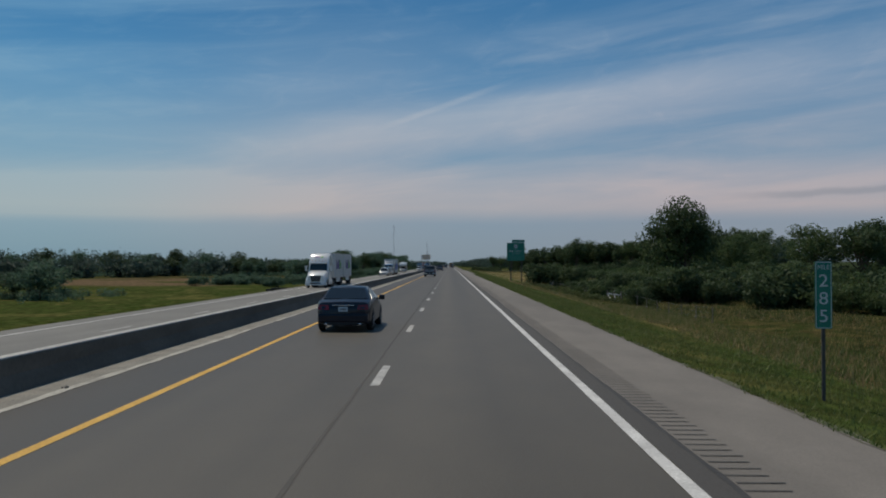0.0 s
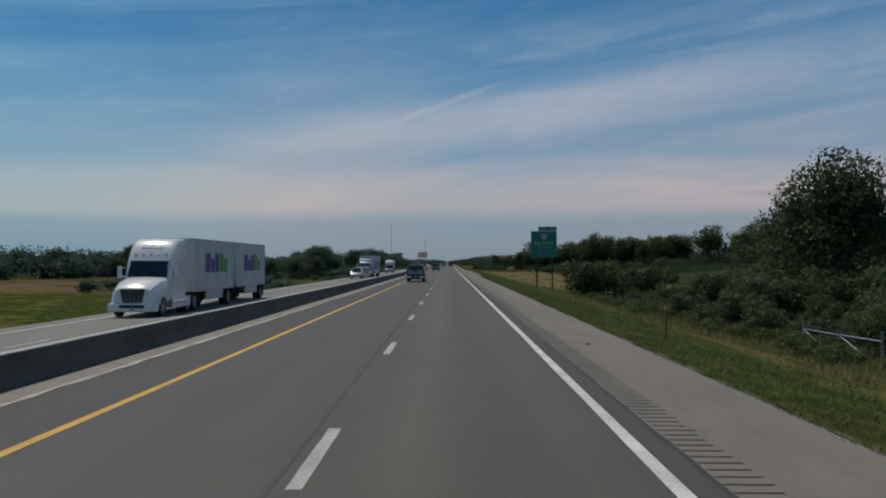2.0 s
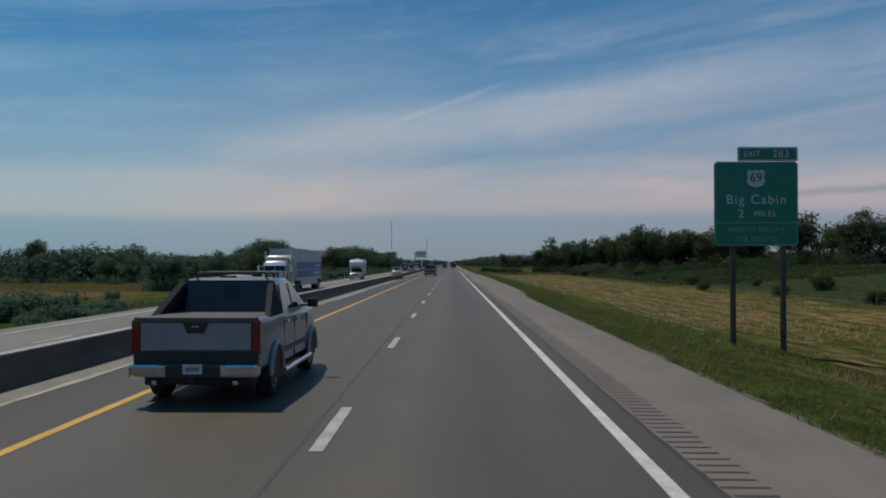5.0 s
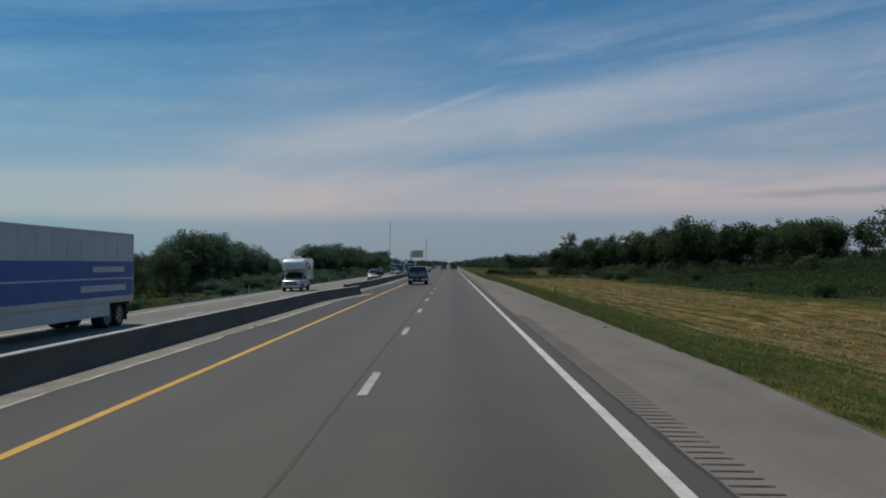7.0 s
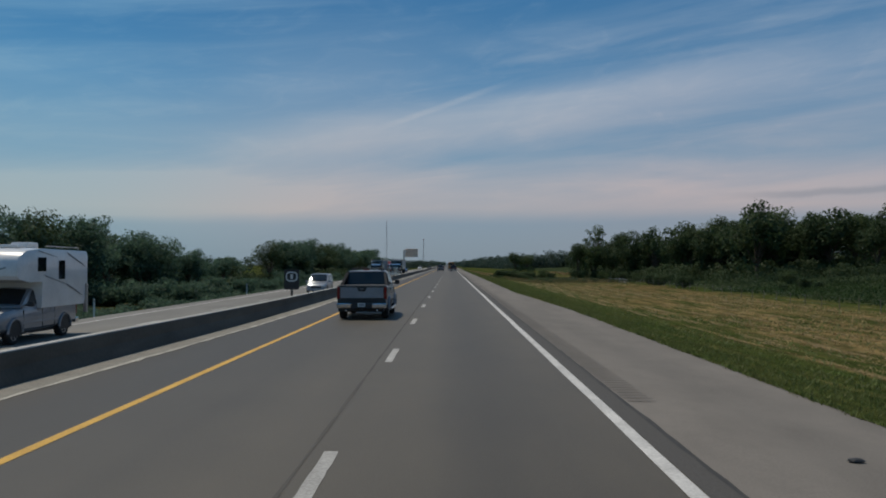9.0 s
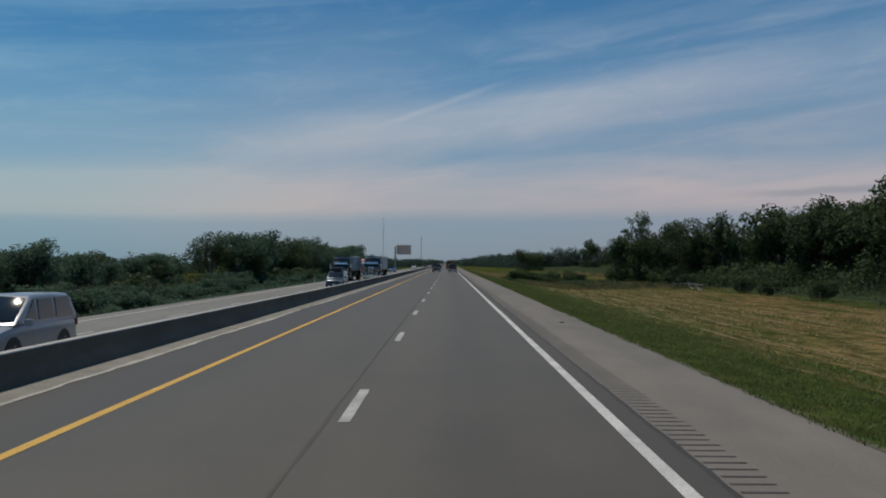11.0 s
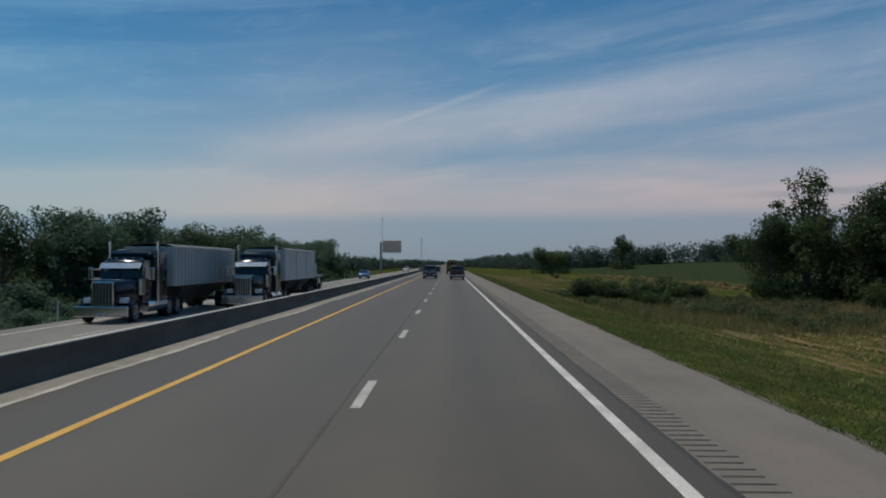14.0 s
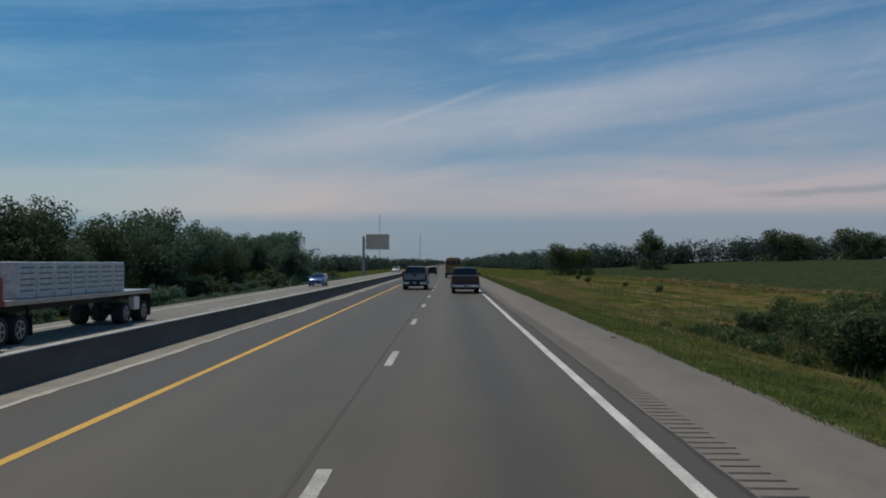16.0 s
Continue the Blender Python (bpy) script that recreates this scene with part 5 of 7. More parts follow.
def mirror(parent, s, x, y, z, material):
    bm = box(-0.10, 0.10, -0.07, 0.07, -0.09, 0.09, 0.035)
    bmesh.ops.translate(bm, vec=(s * (x + 0.17), y, z), verts=bm.verts[:])
    tube((s * (x - 0.06), y, z - 0.04), (s * (x + 0.10), y, z - 0.04), 0.03, None, 6, bm)
    part("side_mirror", bm, material, parent)


def boxpart(name, parent, x0, x1, y0, y1, z0, z1, material, bevel=0.02, label=""):
    return part(name, box(x0, x1, y0, y1, z0, z1, bevel), material, parent, label)


def plate(parent, y, z, facing, x=0.0):
    p = boxpart("number_plate", parent, x - 0.15, x + 0.15, y - 0.012, y + 0.012, z - 0.075, z + 0.075, P_PLATE, 0.005, "pale number plate with plain dark bars")
    yy = y + facing * 0.015
    part("plate_mark", box(x - 0.10, x + 0.10, yy - 0.003, yy + 0.003, z - 0.03, z + 0.03), P_GREYMARK, p)


def make_sedan(name, label, body, length=4.85, width=1.82):
    v = thing(name, label, "car", "cars on the highway")
    h, w = length / 2, width / 2
    smooth_part("body", loft([(-h, hull(0.34, 0.78, w * 0.80, 0.02)), (-h + 0.10, hull(0.28, 0.95, w * 0.90)), (-h + 0.35, hull(0.24, 1.02, w * 0.97)), (-h + 1.0, hull(0.20, 1.02, w)), (0.0, hull(0.19, 0.97, w)), (h - 1.35, hull(0.20, 0.97, w)), (h - 0.9, hull(0.20, 0.90, w * 0.99)), (h - 0.3, hull(0.24, 0.78, w * 0.94)), (h - 0.06, hull(0.28, 0.66, w * 0.82)), (h, hull(0.34, 0.58, w * 0.70, 0.02))]), body, v)
    cabin(v, body, -h + 0.52, -h + 1.35, h - 2.35, h - 1.30, 0.98, 1.44, w * 0.93, w * 0.70, [(-h + 1.05, -0.42), (-0.30, h - 1.75)])
    for s in (1, -1):
        for y in (-h + 0.98, h - 0.95):
            arch(v, s * (w - 0.005), y, 0.335)
            wheel(v, s * (w - 0.10), y, 0.33, 0.22)
        panel("tail_light", [(s * w * 0.90, -h + 0.05, 0.72), (s * w * 0.50, -h - 0.01, 0.72), (s * w * 0.52, -h + 0.05, 0.86), (s * w * 0.88, -h + 0.10, 0.88)][:: (1 if s < 0 else -1)], P_TAIL, v, 0.05, "red tail light", 0.03)
        panel("headlight", [(s * w * 0.86, h - 0.18, 0.58), (s * w * 0.48, h - 0.01, 0.58), (s * w * 0.50, h - 0.10, 0.70), (s * w * 0.86, h - 0.25, 0.72)][:: (1 if s > 0 else -1)], P_LAMP, v, 0.05, "clear headlight", 0.03)
        mirror(v, s, w * 0.93, h - 1.75, 1.02, body)
    boxpart("bumper", v, -w * 0.90, w * 0.90, -h - 0.05, -h + 0.25, 0.30, 0.60, body, 0.06, "rear bumper")
    boxpart("diffuser", v, -w * 0.7, w * 0.7, -h - 0.03, -h + 0.2, 0.22, 0.33, M_BLACK, 0.03)
    boxpart("trim_bar", v, -0.36, 0.36, -h - 0.035, -h + 0.02, 0.855, 0.885, P_CHROME, 0.008, "chrome boot trim")
    boxpart("grille", v, -0.45, 0.45, h - 0.08, h + 0.02, 0.36, 0.54, M_BLACK, 0.02, "dark grille")
    plate(v, -h - 0.03, 0.74, -1)
    for s in (1, -1):
        boxpart("exhaust_tip", v, s * 0.55 - 0.05, s * 0.55 + 0.05, -h - 0.05, -h + 0.1, 0.23, 0.29, P_CHROME, 0.015)
    return v


def make_pickup(name, label, body, accent, length=5.75, width=1.98, height=1.90, sport=False, cover=False):
    v = thing(name, label, "pickup truck", "pickups on the highway")
    h, w = length / 2, width / 2
    bed = -h + (1.72 if sport else 1.85)
    zb = 1.32 if sport else 1.26
    smooth_part("body", loft([(-h + 0.05, hull(0.52, zb, w * 0.955, 0.0, 0.03)), (-h + 0.12, hull(0.50, zb + 0.02, w * 0.975, 0.0, 0.03)), (bed, hull(0.42, zb + 0.02, w, 0.0, 0.04)), (0.2, hull(0.40, zb, w, 0.0, 0.05)), (h - 1.45, hull(0.40, zb - 0.02, w, 0.02, 0.06)), (h - 0.5, hull(0.44, 1.17, w * 0.98, 0.03, 0.08)), (h - 0.10, hull(0.50, 1.07, w * 0.92, 0.03, 0.06)), (h, hull(0.55, 0.98, w * 0.86, 0.02))]), body, v)
    cabin(v, body, bed - (0.12 if sport else -0.03), bed + (0.26 if sport else 0.16), h - 2.35, h - 1.42, zb, height - 0.02, w * 0.96, w * 0.80, [(bed + 0.10, bed + 1.0), (bed + 1.10, h - 1.78)], True, 0.035 if sport else 0.09)
    boxpart("underbody", v, -w * 0.84, w * 0.84, -h + 0.16, h - 0.4, 0.30, 0.52, M_BLACK, 0.03, "dark underside")
    # load bed: dark opening or a flat lid between the side walls
    boxpart("bed_floor", v, -w + 0.14, w - 0.14, -h + 0.14, bed - 0.06, zb + 0.0, zb + 0.035, P_CLAD if cover else M_BLACK, 0.01, "flat dark bed cover" if cover else "dark load bed")
    boxpart("tailgate", v, -w + 0.16, w - 0.16, -h - 0.005, -h + 0.08, 0.85 if sport else 0.74, zb - (0.03 if sport else -0.03), body, 0.025, "closed tailgate")
    if sport:
        boxpart("gate_spoiler", v, -w + 0.06, w - 0.06, -h - 0.03, -h + 0.10, zb - 0.04, zb + 0.05, P_CLAD, 0.025, "dark moulded top edge")
    panel("gate_handle", [(-0.13, -h - 0.008, zb - 0.20), (0.13, -h - 0.008, zb - 0.20), (0.20, -h - 0.008, zb - 0.035), (-0.20, -h - 0.008, zb - 0.035)], M_BLACK, v, 0.02, "black tailgate handle", 0.012)
    boxpart("handle_badge", v, -0.06, 0.06, -h - 0.03, -h - 0.015, zb - 0.11, zb - 0.085, P_CHROME, 0.004)
    boxpart("bumper", v, -w * 0.97, w * 0.97, -h - 0.16, -h + 0.10, 0.46, 0.66, accent, 0.04, "chrome rear bumper")
    boxpart("step_pad", v, -w * 0.5, w * 0.5, -h - 0.165, -h + 0.02, 0.645, 0.67, M_BLACK, 0.008)
    boxpart("front_bumper", v, -w * 0.95, w * 0.95, h - 0.12, h + 0.12, 0.42, 0.64, accent, 0.05)
    boxpart("grille", v, -0.55, 0.55, h - 0.05, h + 0.05, 0.70, 1.00, M_BLACK, 0.02, "dark grille")
    boxpart("grille_bar", v, -0.55, 0.55, h + 0.02, h + 0.07, 0.77, 0.82, P_CHROME, 0.01)
    boxpart("axle", v, -w * 0.7, w * 0.7, -h + 1.05, -h + 1.25, 0.28, 0.44, P_FRAME, 0.04)
    boxpart("chassis", v, -0.45, 0.45, -h + 0.2, h - 0.4, 0.38, 0.50, P_FRAME, 0.02)
    for s in (1, -1):
        for y in (-h + 1.12, h - 0.95):
            arch(v, s * (w - 0.002), y, 0.40, body)
            wheel(v, s * (w - 0.15), y, 0.39, 0.27)
        boxpart("tail_light", v, min(s * (w - 0.15), s * (w - 0.02)), max(s * (w - 0.15), s * (w - 0.02)), -h - 0.01, -h + 0.10, 0.80, zb - 0.0, P_TAIL, 0.02, "tall red tail light")
        boxpart("headlight", v, min(s * (w - 0.40), s * (w - 0.10)), max(s * (w - 0.40), s * (w - 0.10)), h - 0.14, h + 0.02, 0.76, 0.98, P_LAMP, 0.03, "clear headlight")
        mirror(v, s, w * 0.98, h - 1.75, zb + 0.10, M_BLACK)
        for y in (bed + 0.22, bed + 1.22):
            boxpart("door_handle", v, s * w - 0.012, s * w + 0.028, y, y + 0.20, zb - 0.17, zb - 0.12, body if not sport else P_CHROME, 0.01)
        for y in (bed + 0.08, bed + 1.04, h - 1.55):
            boxpart("door_gap", v, s * (w - 0.012) - 0.012, s * (w - 0.012) + 0.012, y - 0.006, y + 0.006, 0.5, zb - 0.10, M_BLACK, 0.0)
        boxpart("side_trim", v, s * w - 0.015, s * w + 0.02, -h + 1.65, h - 1.45, 0.66, 0.74, P_CLAD if sport else body, 0.01)
        if sport:
            bm = tube((s * (w + 0.03), -h + 1.6, 0.36), (s * (w + 0.03), h - 1.4, 0.36), 0.055, None, 10)
            part("running_board", bm, P_CHROME, v, "bright tubular side step")
            y0, y1 = bed - 0.95, bed + 0.16
            quad = [(s * (w * 0.945), y0, zb), (s * (w * 0.945), y1, zb), (s * (w * 0.79), y1, height - 0.08), (s * (w * 0.79), y1 - 0.12, height - 0.08)]
            panel("sail_panel", quad if s > 0 else quad[::-1], P_SAIL, v, 0.10, "dark grey buttress behind the cab", 0.02)
            bm = tube((s * 0.62, bed + 0.35, height + 0.07), (s * 0.62, h - 2.45, height + 0.07), 0.022, None, 8)
            for y in (bed + 0.40, (bed + h) / 2 - 0.9, h - 2.5):
                tube((s * 0.62, y, height - 0.03), (s * 0.62, y, height + 0.07), 0.02, None, 6, bm)
            part("roof_rail", bm, M_BLACK, v, "black roof rail")
        boxpart("exhaust_tip", v, s * 0.62 - 0.04, s * 0.62 + 0.04, -h - 0.06, -h + 0.15, 0.33, 0.40, P_CHROME, 0.015)
    if sport:
        boxpart("bumper_centre", v, -w * 0.42, w * 0.42, -h - 0.17, -h + 0.05, 0.44, 0.645, M_BLACK, 0.03, "dark bumper step")
        boxpart("lower_gate", v, -w + 0.05, w - 0.05, -h - 0.012, -h + 0.06, 0.60, 0.86, M_BLACK, 0.03, "black lower cladding")
        for y in (bed + 0.6, h - 2.7):
            part("cross_rail", tube((-0.62, y, height + 0.08), (0.62, y, height + 0.08), 0.018, None, 8), M_BLACK, v)
        boxpart("brake_light", v, -0.14, 0.14, bed + 0.16, bed + 0.22, height - 0.01, height + 0.03, P_TAIL, 0.01)
    part("hitch", tube((0, -h - 0.24, 0.42), (0, -h + 0.2, 0.42), 0.035, None, 8), P_FRAME, v, "tow hitch")
    plate(v, -h - 0.17, 0.59, -1)
    return v


def make_van(name, label, body, length=4.9, width=1.95, height=1.78, rack=None, category="car"):
    """Minivan or sport utility seen mostly from the front."""
    v = thing(name, label, category, "cars on the highway")
    h, w = length / 2, width / 2
    zb = 1.05
    smooth_part("body", loft([(-h, hull(0.36, zb, w * 0.92, 0.0)), (-h + 0.15, hull(0.30, zb, w * 0.97, 0.0)), (-0.5, hull(0.24, zb, w)), (h - 1.3, hull(0.24, zb, w)), (h - 0.45, hull(0.26, 0.92, w * 0.97)), (h - 0.1, hull(0.30, 0.80, w * 0.88)), (h, hull(0.36, 0.70, w * 0.78))]), body, v)
    cabin(v, body, -h + 0.02, -h + 0.30, h - 2.15, h - 1.05, zb, height, w * 0.96, w * 0.82, [(-h + 0.25, -h + 1.35), (-h + 1.45, 0.0), (0.10, h - 1.5)])
    for s in (1, -1):
        for y in (-h + 0.95, h - 0.95):
            arch(v, s * (w - 0.004), y, 0.35)
            wheel(v, s * (w - 0.11), y, 0.34, 0.23)
        boxpart("headlight", v, min(s * (w - 0.50), s * (w - 0.14)), max(s * (w - 0.50), s * (w - 0.14)), h - 0.26, h - 0.02, 0.62, 0.78, P_LAMP, 0.04, "clear headlight")
        boxpart("tail_light", v, min(s * (w - 0.16), s * (w - 0.03)), max(s * (w - 0.16), s * (w - 0.03)), -h - 0.01, -h + 0.08, 0.80, 1.12, P_TAIL, 0.02, "red tail light")
        mirror(v, s, w * 0.95, h - 1.45, 1.10, body)
    boxpart("grille", v, -0.45, 0.45, h - 0.08, h + 0.02, 0.50, 0.66, M_BLACK, 0.02, "dark grille")
    boxpart("front_bumper", v, -w * 0.86, w * 0.86, h - 0.25, h + 0.06, 0.28, 0.48, body, 0.06)
    boxpart("bumper", v, -w * 0.92, w * 0.92, -h - 0.08, -h + 0.12, 0.34, 0.56, body, 0.05)
    plate(v, h + 0.07, 0.40, 1)
    if rack:
        boxpart("roof_box", v, -0.45, 0.45, -h + 0.9, h - 2.1, height + 0.06, height + 0.42, rack, 0.10, "dark cargo bundle on the roof")
        for y in (-h + 1.2, h - 2.4):
            part("cross_rail", tube((-0.6, y, height + 0.05), (0.6, y, height + 0.05), 0.02, None, 6), M_BLACK, v)
    return v


def make_bus():
    v = thing("school_bus", "yellow school bus with dark windows on the highway", "bus")
    h, w = 5.3, 1.20
    def sec(f=1.0, top=3.08):
        return [(0, 0.75), (w * f, 0.75), (w * f, 1.7), (w * f, 2.45), (w * 0.93 * f, 2.85), (w * 0.62 * f, top - 0.05), (0, top)]
    smooth_part("body", loft([(-h, sec(0.97, 3.02)), (-h + 0.2, sec()), (h - 1.9, sec()), (h - 1.7, sec(0.99))]), P_BUS, v)
    smooth_part("hood", loft([(h - 1.72, hull(0.6, 1.75, 1.0)), (h - 0.4, hull(0.6, 1.55, 0.92)), (h, hull(0.7, 1.40, 0.80))]), P_BUS, v)
    for x0, x1 in ((-1.02, -0.56), (-0.46, 0.46), (0.56, 1.02)):
        boxpart("rear_window", v, x0, x1, -h - 0.02, -h + 0.03, 1.95, 2.62, P_GLASS, 0.02, "dark rear pane")
    boxpart("emergency_door", v, -0.50, 0.50, -h - 0.012, -h + 0.02, 0.85, 1.88, P_BUS, 0.02)
    boxpart("bumper", v, -w, w, -h - 0.15, -h + 0.05, 0.52, 0.78, M_BLACK, 0.03, "black rear bumper")
    for z in (1.15, 1.55, 1.85):
        boxpart("rub_rail", v, -w - 0.015, w + 0.015, -h - 0.005, h - 1.75, z, z + 0.06, M_BLACK, 0.01, "black rub rail")
    for s in (1, -1):
        for i in range(10):
            y = -h + 0.35 + i * 0.83
            boxpart("side_window", v, min(s * (w - 0.02), s * (w + 0.012)), max(s * (w - 0.02), s * (w + 0.012)), y, y + 0.68, 1.98, 2.48, P_GLASS, 0.01)
        boxpart("tail_light", v, s * 0.98 - 0.10, s * 0.98 + 0.10, -h - 0.03, -h + 0.02, 1.40, 1.60, P_TAIL, 0.02, "red tail light")
        boxpart("warning_light", v, s * 0.85 - 0.10, s * 0.85 + 0.10, -h - 0.03, -h + 0.02, 2.72, 2.88, P_AMBER, 0.02, "amber warning light")
        for y in (-h + 2.6, h - 0.75):
            arch(v, s * (w - 0.004), y, 0.5)
            wheel(v, s * (w - 0.15), y, 0.48, 0.28)
    plate(v, -h - 0.02, 1.1, -1)
    return v


def make_tractor(name, label, body, classic=False, length=7.4):
    """Conventional road tractor; the front is at +y, the fifth wheel behind."""
    v = thing(name, label, "truck", "road tractors")
    h = length / 2
    w = 1.22
    if classic:
        length = 8.2
        h = length / 2
    cab1, cab0 = (h - 2.3, h - 5.25) if classic else (h - 2.15, h - 4.55)
    top = 2.95 if classic else 3.35
    boxpart("chassis", v, -0.45, 0.45, -h, h - 0.3, 0.62, 0.92, P_FRAME, 0.03)
    if classic:
        smooth_part("hood", loft([(cab1 - 0.1, hull(0.75, 2.04, 0.92, 0.06, 0.10)), (h - 0.35, hull(0.75, 1.92, 0.66, 0.06, 0.10)), (h - 0.22, hull(0.75, 1.88, 0.58, 0.05, 0.10))]), body, v)
        boxpart("grille", v, -0.50, 0.50, h - 0.25, h - 0.10, 0.78, 1.92, P_CHROME, 0.05, "tall chrome radiator shell")
        for i in range(6):
            x = -0.36 + i * 0.145
            boxpart("grille_bar", v, x - 0.045, x + 0.045, h - 0.11, h - 0.085, 0.86, 1.82, M_BLACK, 0.0)
        boxpart("bumper", v, -w, w, h - 0.02, h + 0.10, 0.32, 0.80, P_CHROME, 0.04, "wide chrome bumper")
        panel("sun_visor", [(0.98, cab1 + 0.24, 2.50), (-0.98, cab1 + 0.24, 2.50), (-0.98, cab1 - 0.04, 2.76), (0.98, cab1 - 0.04, 2.76)], P_CHROME, v, 0.03, "bright sloping sun visor", 0.02)
        boxpart("hood_shield", v, -0.56, 0.56, h - 0.34, h - 0.28, 1.92, 2.02, P_CHROME, 0.02, "bright bug shield on the hood")
        boxpart("roof_fairing", v, -0.95, 0.95, cab1 - 1.75, cab1 - 1.0, 3.05, 3.30, body, 0.10, "low roof fairing")
    else:
        smooth_part("hood", loft([(cab1 - 0.1, hull(0.70, 1.98, 1.16, 0.05, 0.16)), (h - 1.15, hull(0.62, 1.86, 1.14, 0.09, 0.24)), (h - 0.5, hull(0.5, 1.68, 1.10, 0.10, 0.34)), (h - 0.14, hull(0.45, 1.54, 1.02, 0.06, 0.30)), (h, hull(0.45, 1.44, 0.94, 0.04, 0.26))]), body, v)
        panel("grille_frame", [(0.50, h, 0.72), (-0.50, h, 0.72), (-0.66, h, 1.44), (0.66, h, 1.44)], P_CHROME, v, 0.04, "bright grille surround", 0.02)
        panel("grille", [(0.46, h, 0.76), (-0.46, h, 0.76), (-0.60, h, 1.39), (0.60, h, 1.39)], M_BLACK, v, 0.04, "dark mesh grille", 0.03)
        for x in (-0.30, -0.1, 0.1, 0.30):
            boxpart("grille_bar", v, x - 0.008, x + 0.008, h + 0.02, h + 0.036, 0.78, 1.37, P_GREYMARK, 0.002)
        for z in (0.92, 1.08, 1.24):
            boxpart("grille_bar", v, -0.50, 0.50, h + 0.02, h + 0.036, z - 0.008, z + 0.008, P_GREYMARK, 0.002)
        boxpart("badge", v, -0.10, 0.10, h + 0.02, h + 0.045, 1.40, 1.46, P_CHROME, 0.01)
        boxpart("visor_lip", v, -1.05, 1.05, cab1 - 0.32, cab1 - 0.12, 2.82, 2.90, body, 0.03, "moulded visor over the windscreen")
        panel("fairing_mark", [(0.55, cab1 - 0.69, 3.50), (-0.12, cab1 - 0.69, 3.50), (-0.12, cab1 - 0.86, 3.64), (0.55, cab1 - 0.86, 3.64)], P_PURPLE, v, 0.03, "violet mark", 0.03)
        panel("fairing_mark", [(-0.16, cab1 - 0.69, 3.50), (-0.48, cab1 - 0.69, 3.50), (-0.48, cab1 - 0.86, 3.64), (-0.16, cab1 - 0.86, 3.64)], P_GREENMARK, v, 0.03, "green mark", 0.03)
        boxpart("bumper", v, -w, w, h - 0.35, h + 0.10, 0.30, 0.72, body, 0.10, "moulded front bumper")
        boxpart("lower_grille", v, -0.62, 0.62, h + 0.05, h + 0.115, 0.48, 0.64, M_BLACK, 0.02)
    cw = w if not classic else 1.05
    if classic:
        smooth_part("cab", loft([(cab1 - 1.62, hull(0.75, 2.98, cw, 0.02, 0.16)), (cab1 - 0.45, hull(0.75, 2.95, cw, 0.03, 0.18)), (cab1 - 0.20, hull(0.75, 2.80, cw, 0.03, 0.16)), (cab1 - 0.06, hull(0.75, 2.58, cw, 0.02, 0.10)), (cab1 + 0.02, hull(0.75, 2.05, cw, 0.02, 0.10))]), body, v)
        smooth_part("sleeper", loft([(cab0, hull(0.80, 3.42, w, 0.01, 0.10)), (cab0 + 0.1, hull(0.78, 3.48, w + 0.01, 0.01, 0.12)), (cab1 - 1.95, hull(0.78, 3.42, w + 0.01, 0.01, 0.16)), (cab1 - 1.50, hull(0.80, 3.02, w - 0.04, 0.02, 0.14))]), body, v, "boxy sleeper compartment")
        boxpart("roof_cap", v, -0.70, 0.70, cab1 - 1.45, cab1 - 0.5, 2.95, 3.06, body, 0.05)
    else:
        smooth_part("cab", loft([(cab0, hull(0.80, 4.02, w, 0.02, 0.10)), (cab0 + 0.9, hull(0.75, 4.0, w, 0.03, 0.14)), (cab1 - 1.05, hull(0.75, 3.80, w, 0.04, 0.20)), (cab1 - 0.68, hull(0.75, 3.48, cw, 0.04, 0.22)), (cab1 - 0.36, hull(0.75, 2.94, cw, 0.03, 0.16)), (cab1 + 0.02, hull(0.75, 2.02, cw, 0.02, 0.10))]), body, v)
    z0, z1 = (2.05, 2.62) if classic else (2.0, 2.78)
    y0, y1 = cab1 + 0.05, cab1 - (0.06 if classic else 0.24)
    for s in ((1, -1) if classic else (0,)):
        xa, xb = (0.04 * s, 0.92 * s) if s else (-1.02, 1.02)
        xa, xb = max(xa, xb), min(xa, xb)
        panel("windscreen", [(xa, y0, z0), (xb, y0, z0), (xb * 0.94, y1, z1), (xa * 0.94, y1, z1)], P_GLASS, v, 0.03, "sloping windscreen", 0.04)
    for s in (1, -1):
        q = [(s * (cw + 0.008), cab1 - 1.15, 1.95), (s * (cw + 0.008), cab1 - 0.25, 1.95), (s * (cw - 0.06), cab1 - 0.45, 2.62), (s * (cw - 0.06), cab1 - 1.15, 2.62)]
        panel("side_window", q if s > 0 else q[::-1], P_GLASS, v, 0.03, "", 0.012)
        boxpart("door_handle", v, s * cw - 0.02, s * cw + 0.03, cab1 - 1.15, cab1 - 0.95, 1.70, 1.76, P_CHROME, 0.01)
        part("fuel_tank", tube((s * 0.92, cab0 - 0.2, 0.68), (s * 0.92, cab1 - 0.35, 0.68), 0.32, None, 16), P_CHROME if classic else body, v, "side fuel tank")
        hl = (0.62, 1.02) if classic else (0.66, 1.08)
        yl = h - (0.55 if classic else 0.28)
        if classic:
            boxpart("headlight", v, min(s * hl[0], s * hl[1]), max(s * hl[0], s * hl[1]), yl - 0.15, yl + 0.14, 0.92, 1.18, P_LAMP, 0.05, "clear headlight")
        else:
            q = [(s * 1.10, h - 0.36, 0.86), (s * 0.72, h - 0.02, 0.84), (s * 0.74, h - 0.06, 1.16), (s * 1.11, h - 0.48, 1.28)]
            panel("headlight", q if s > 0 else q[::-1], P_LAMP, v, 0.06, "swept clear headlight", 0.05)
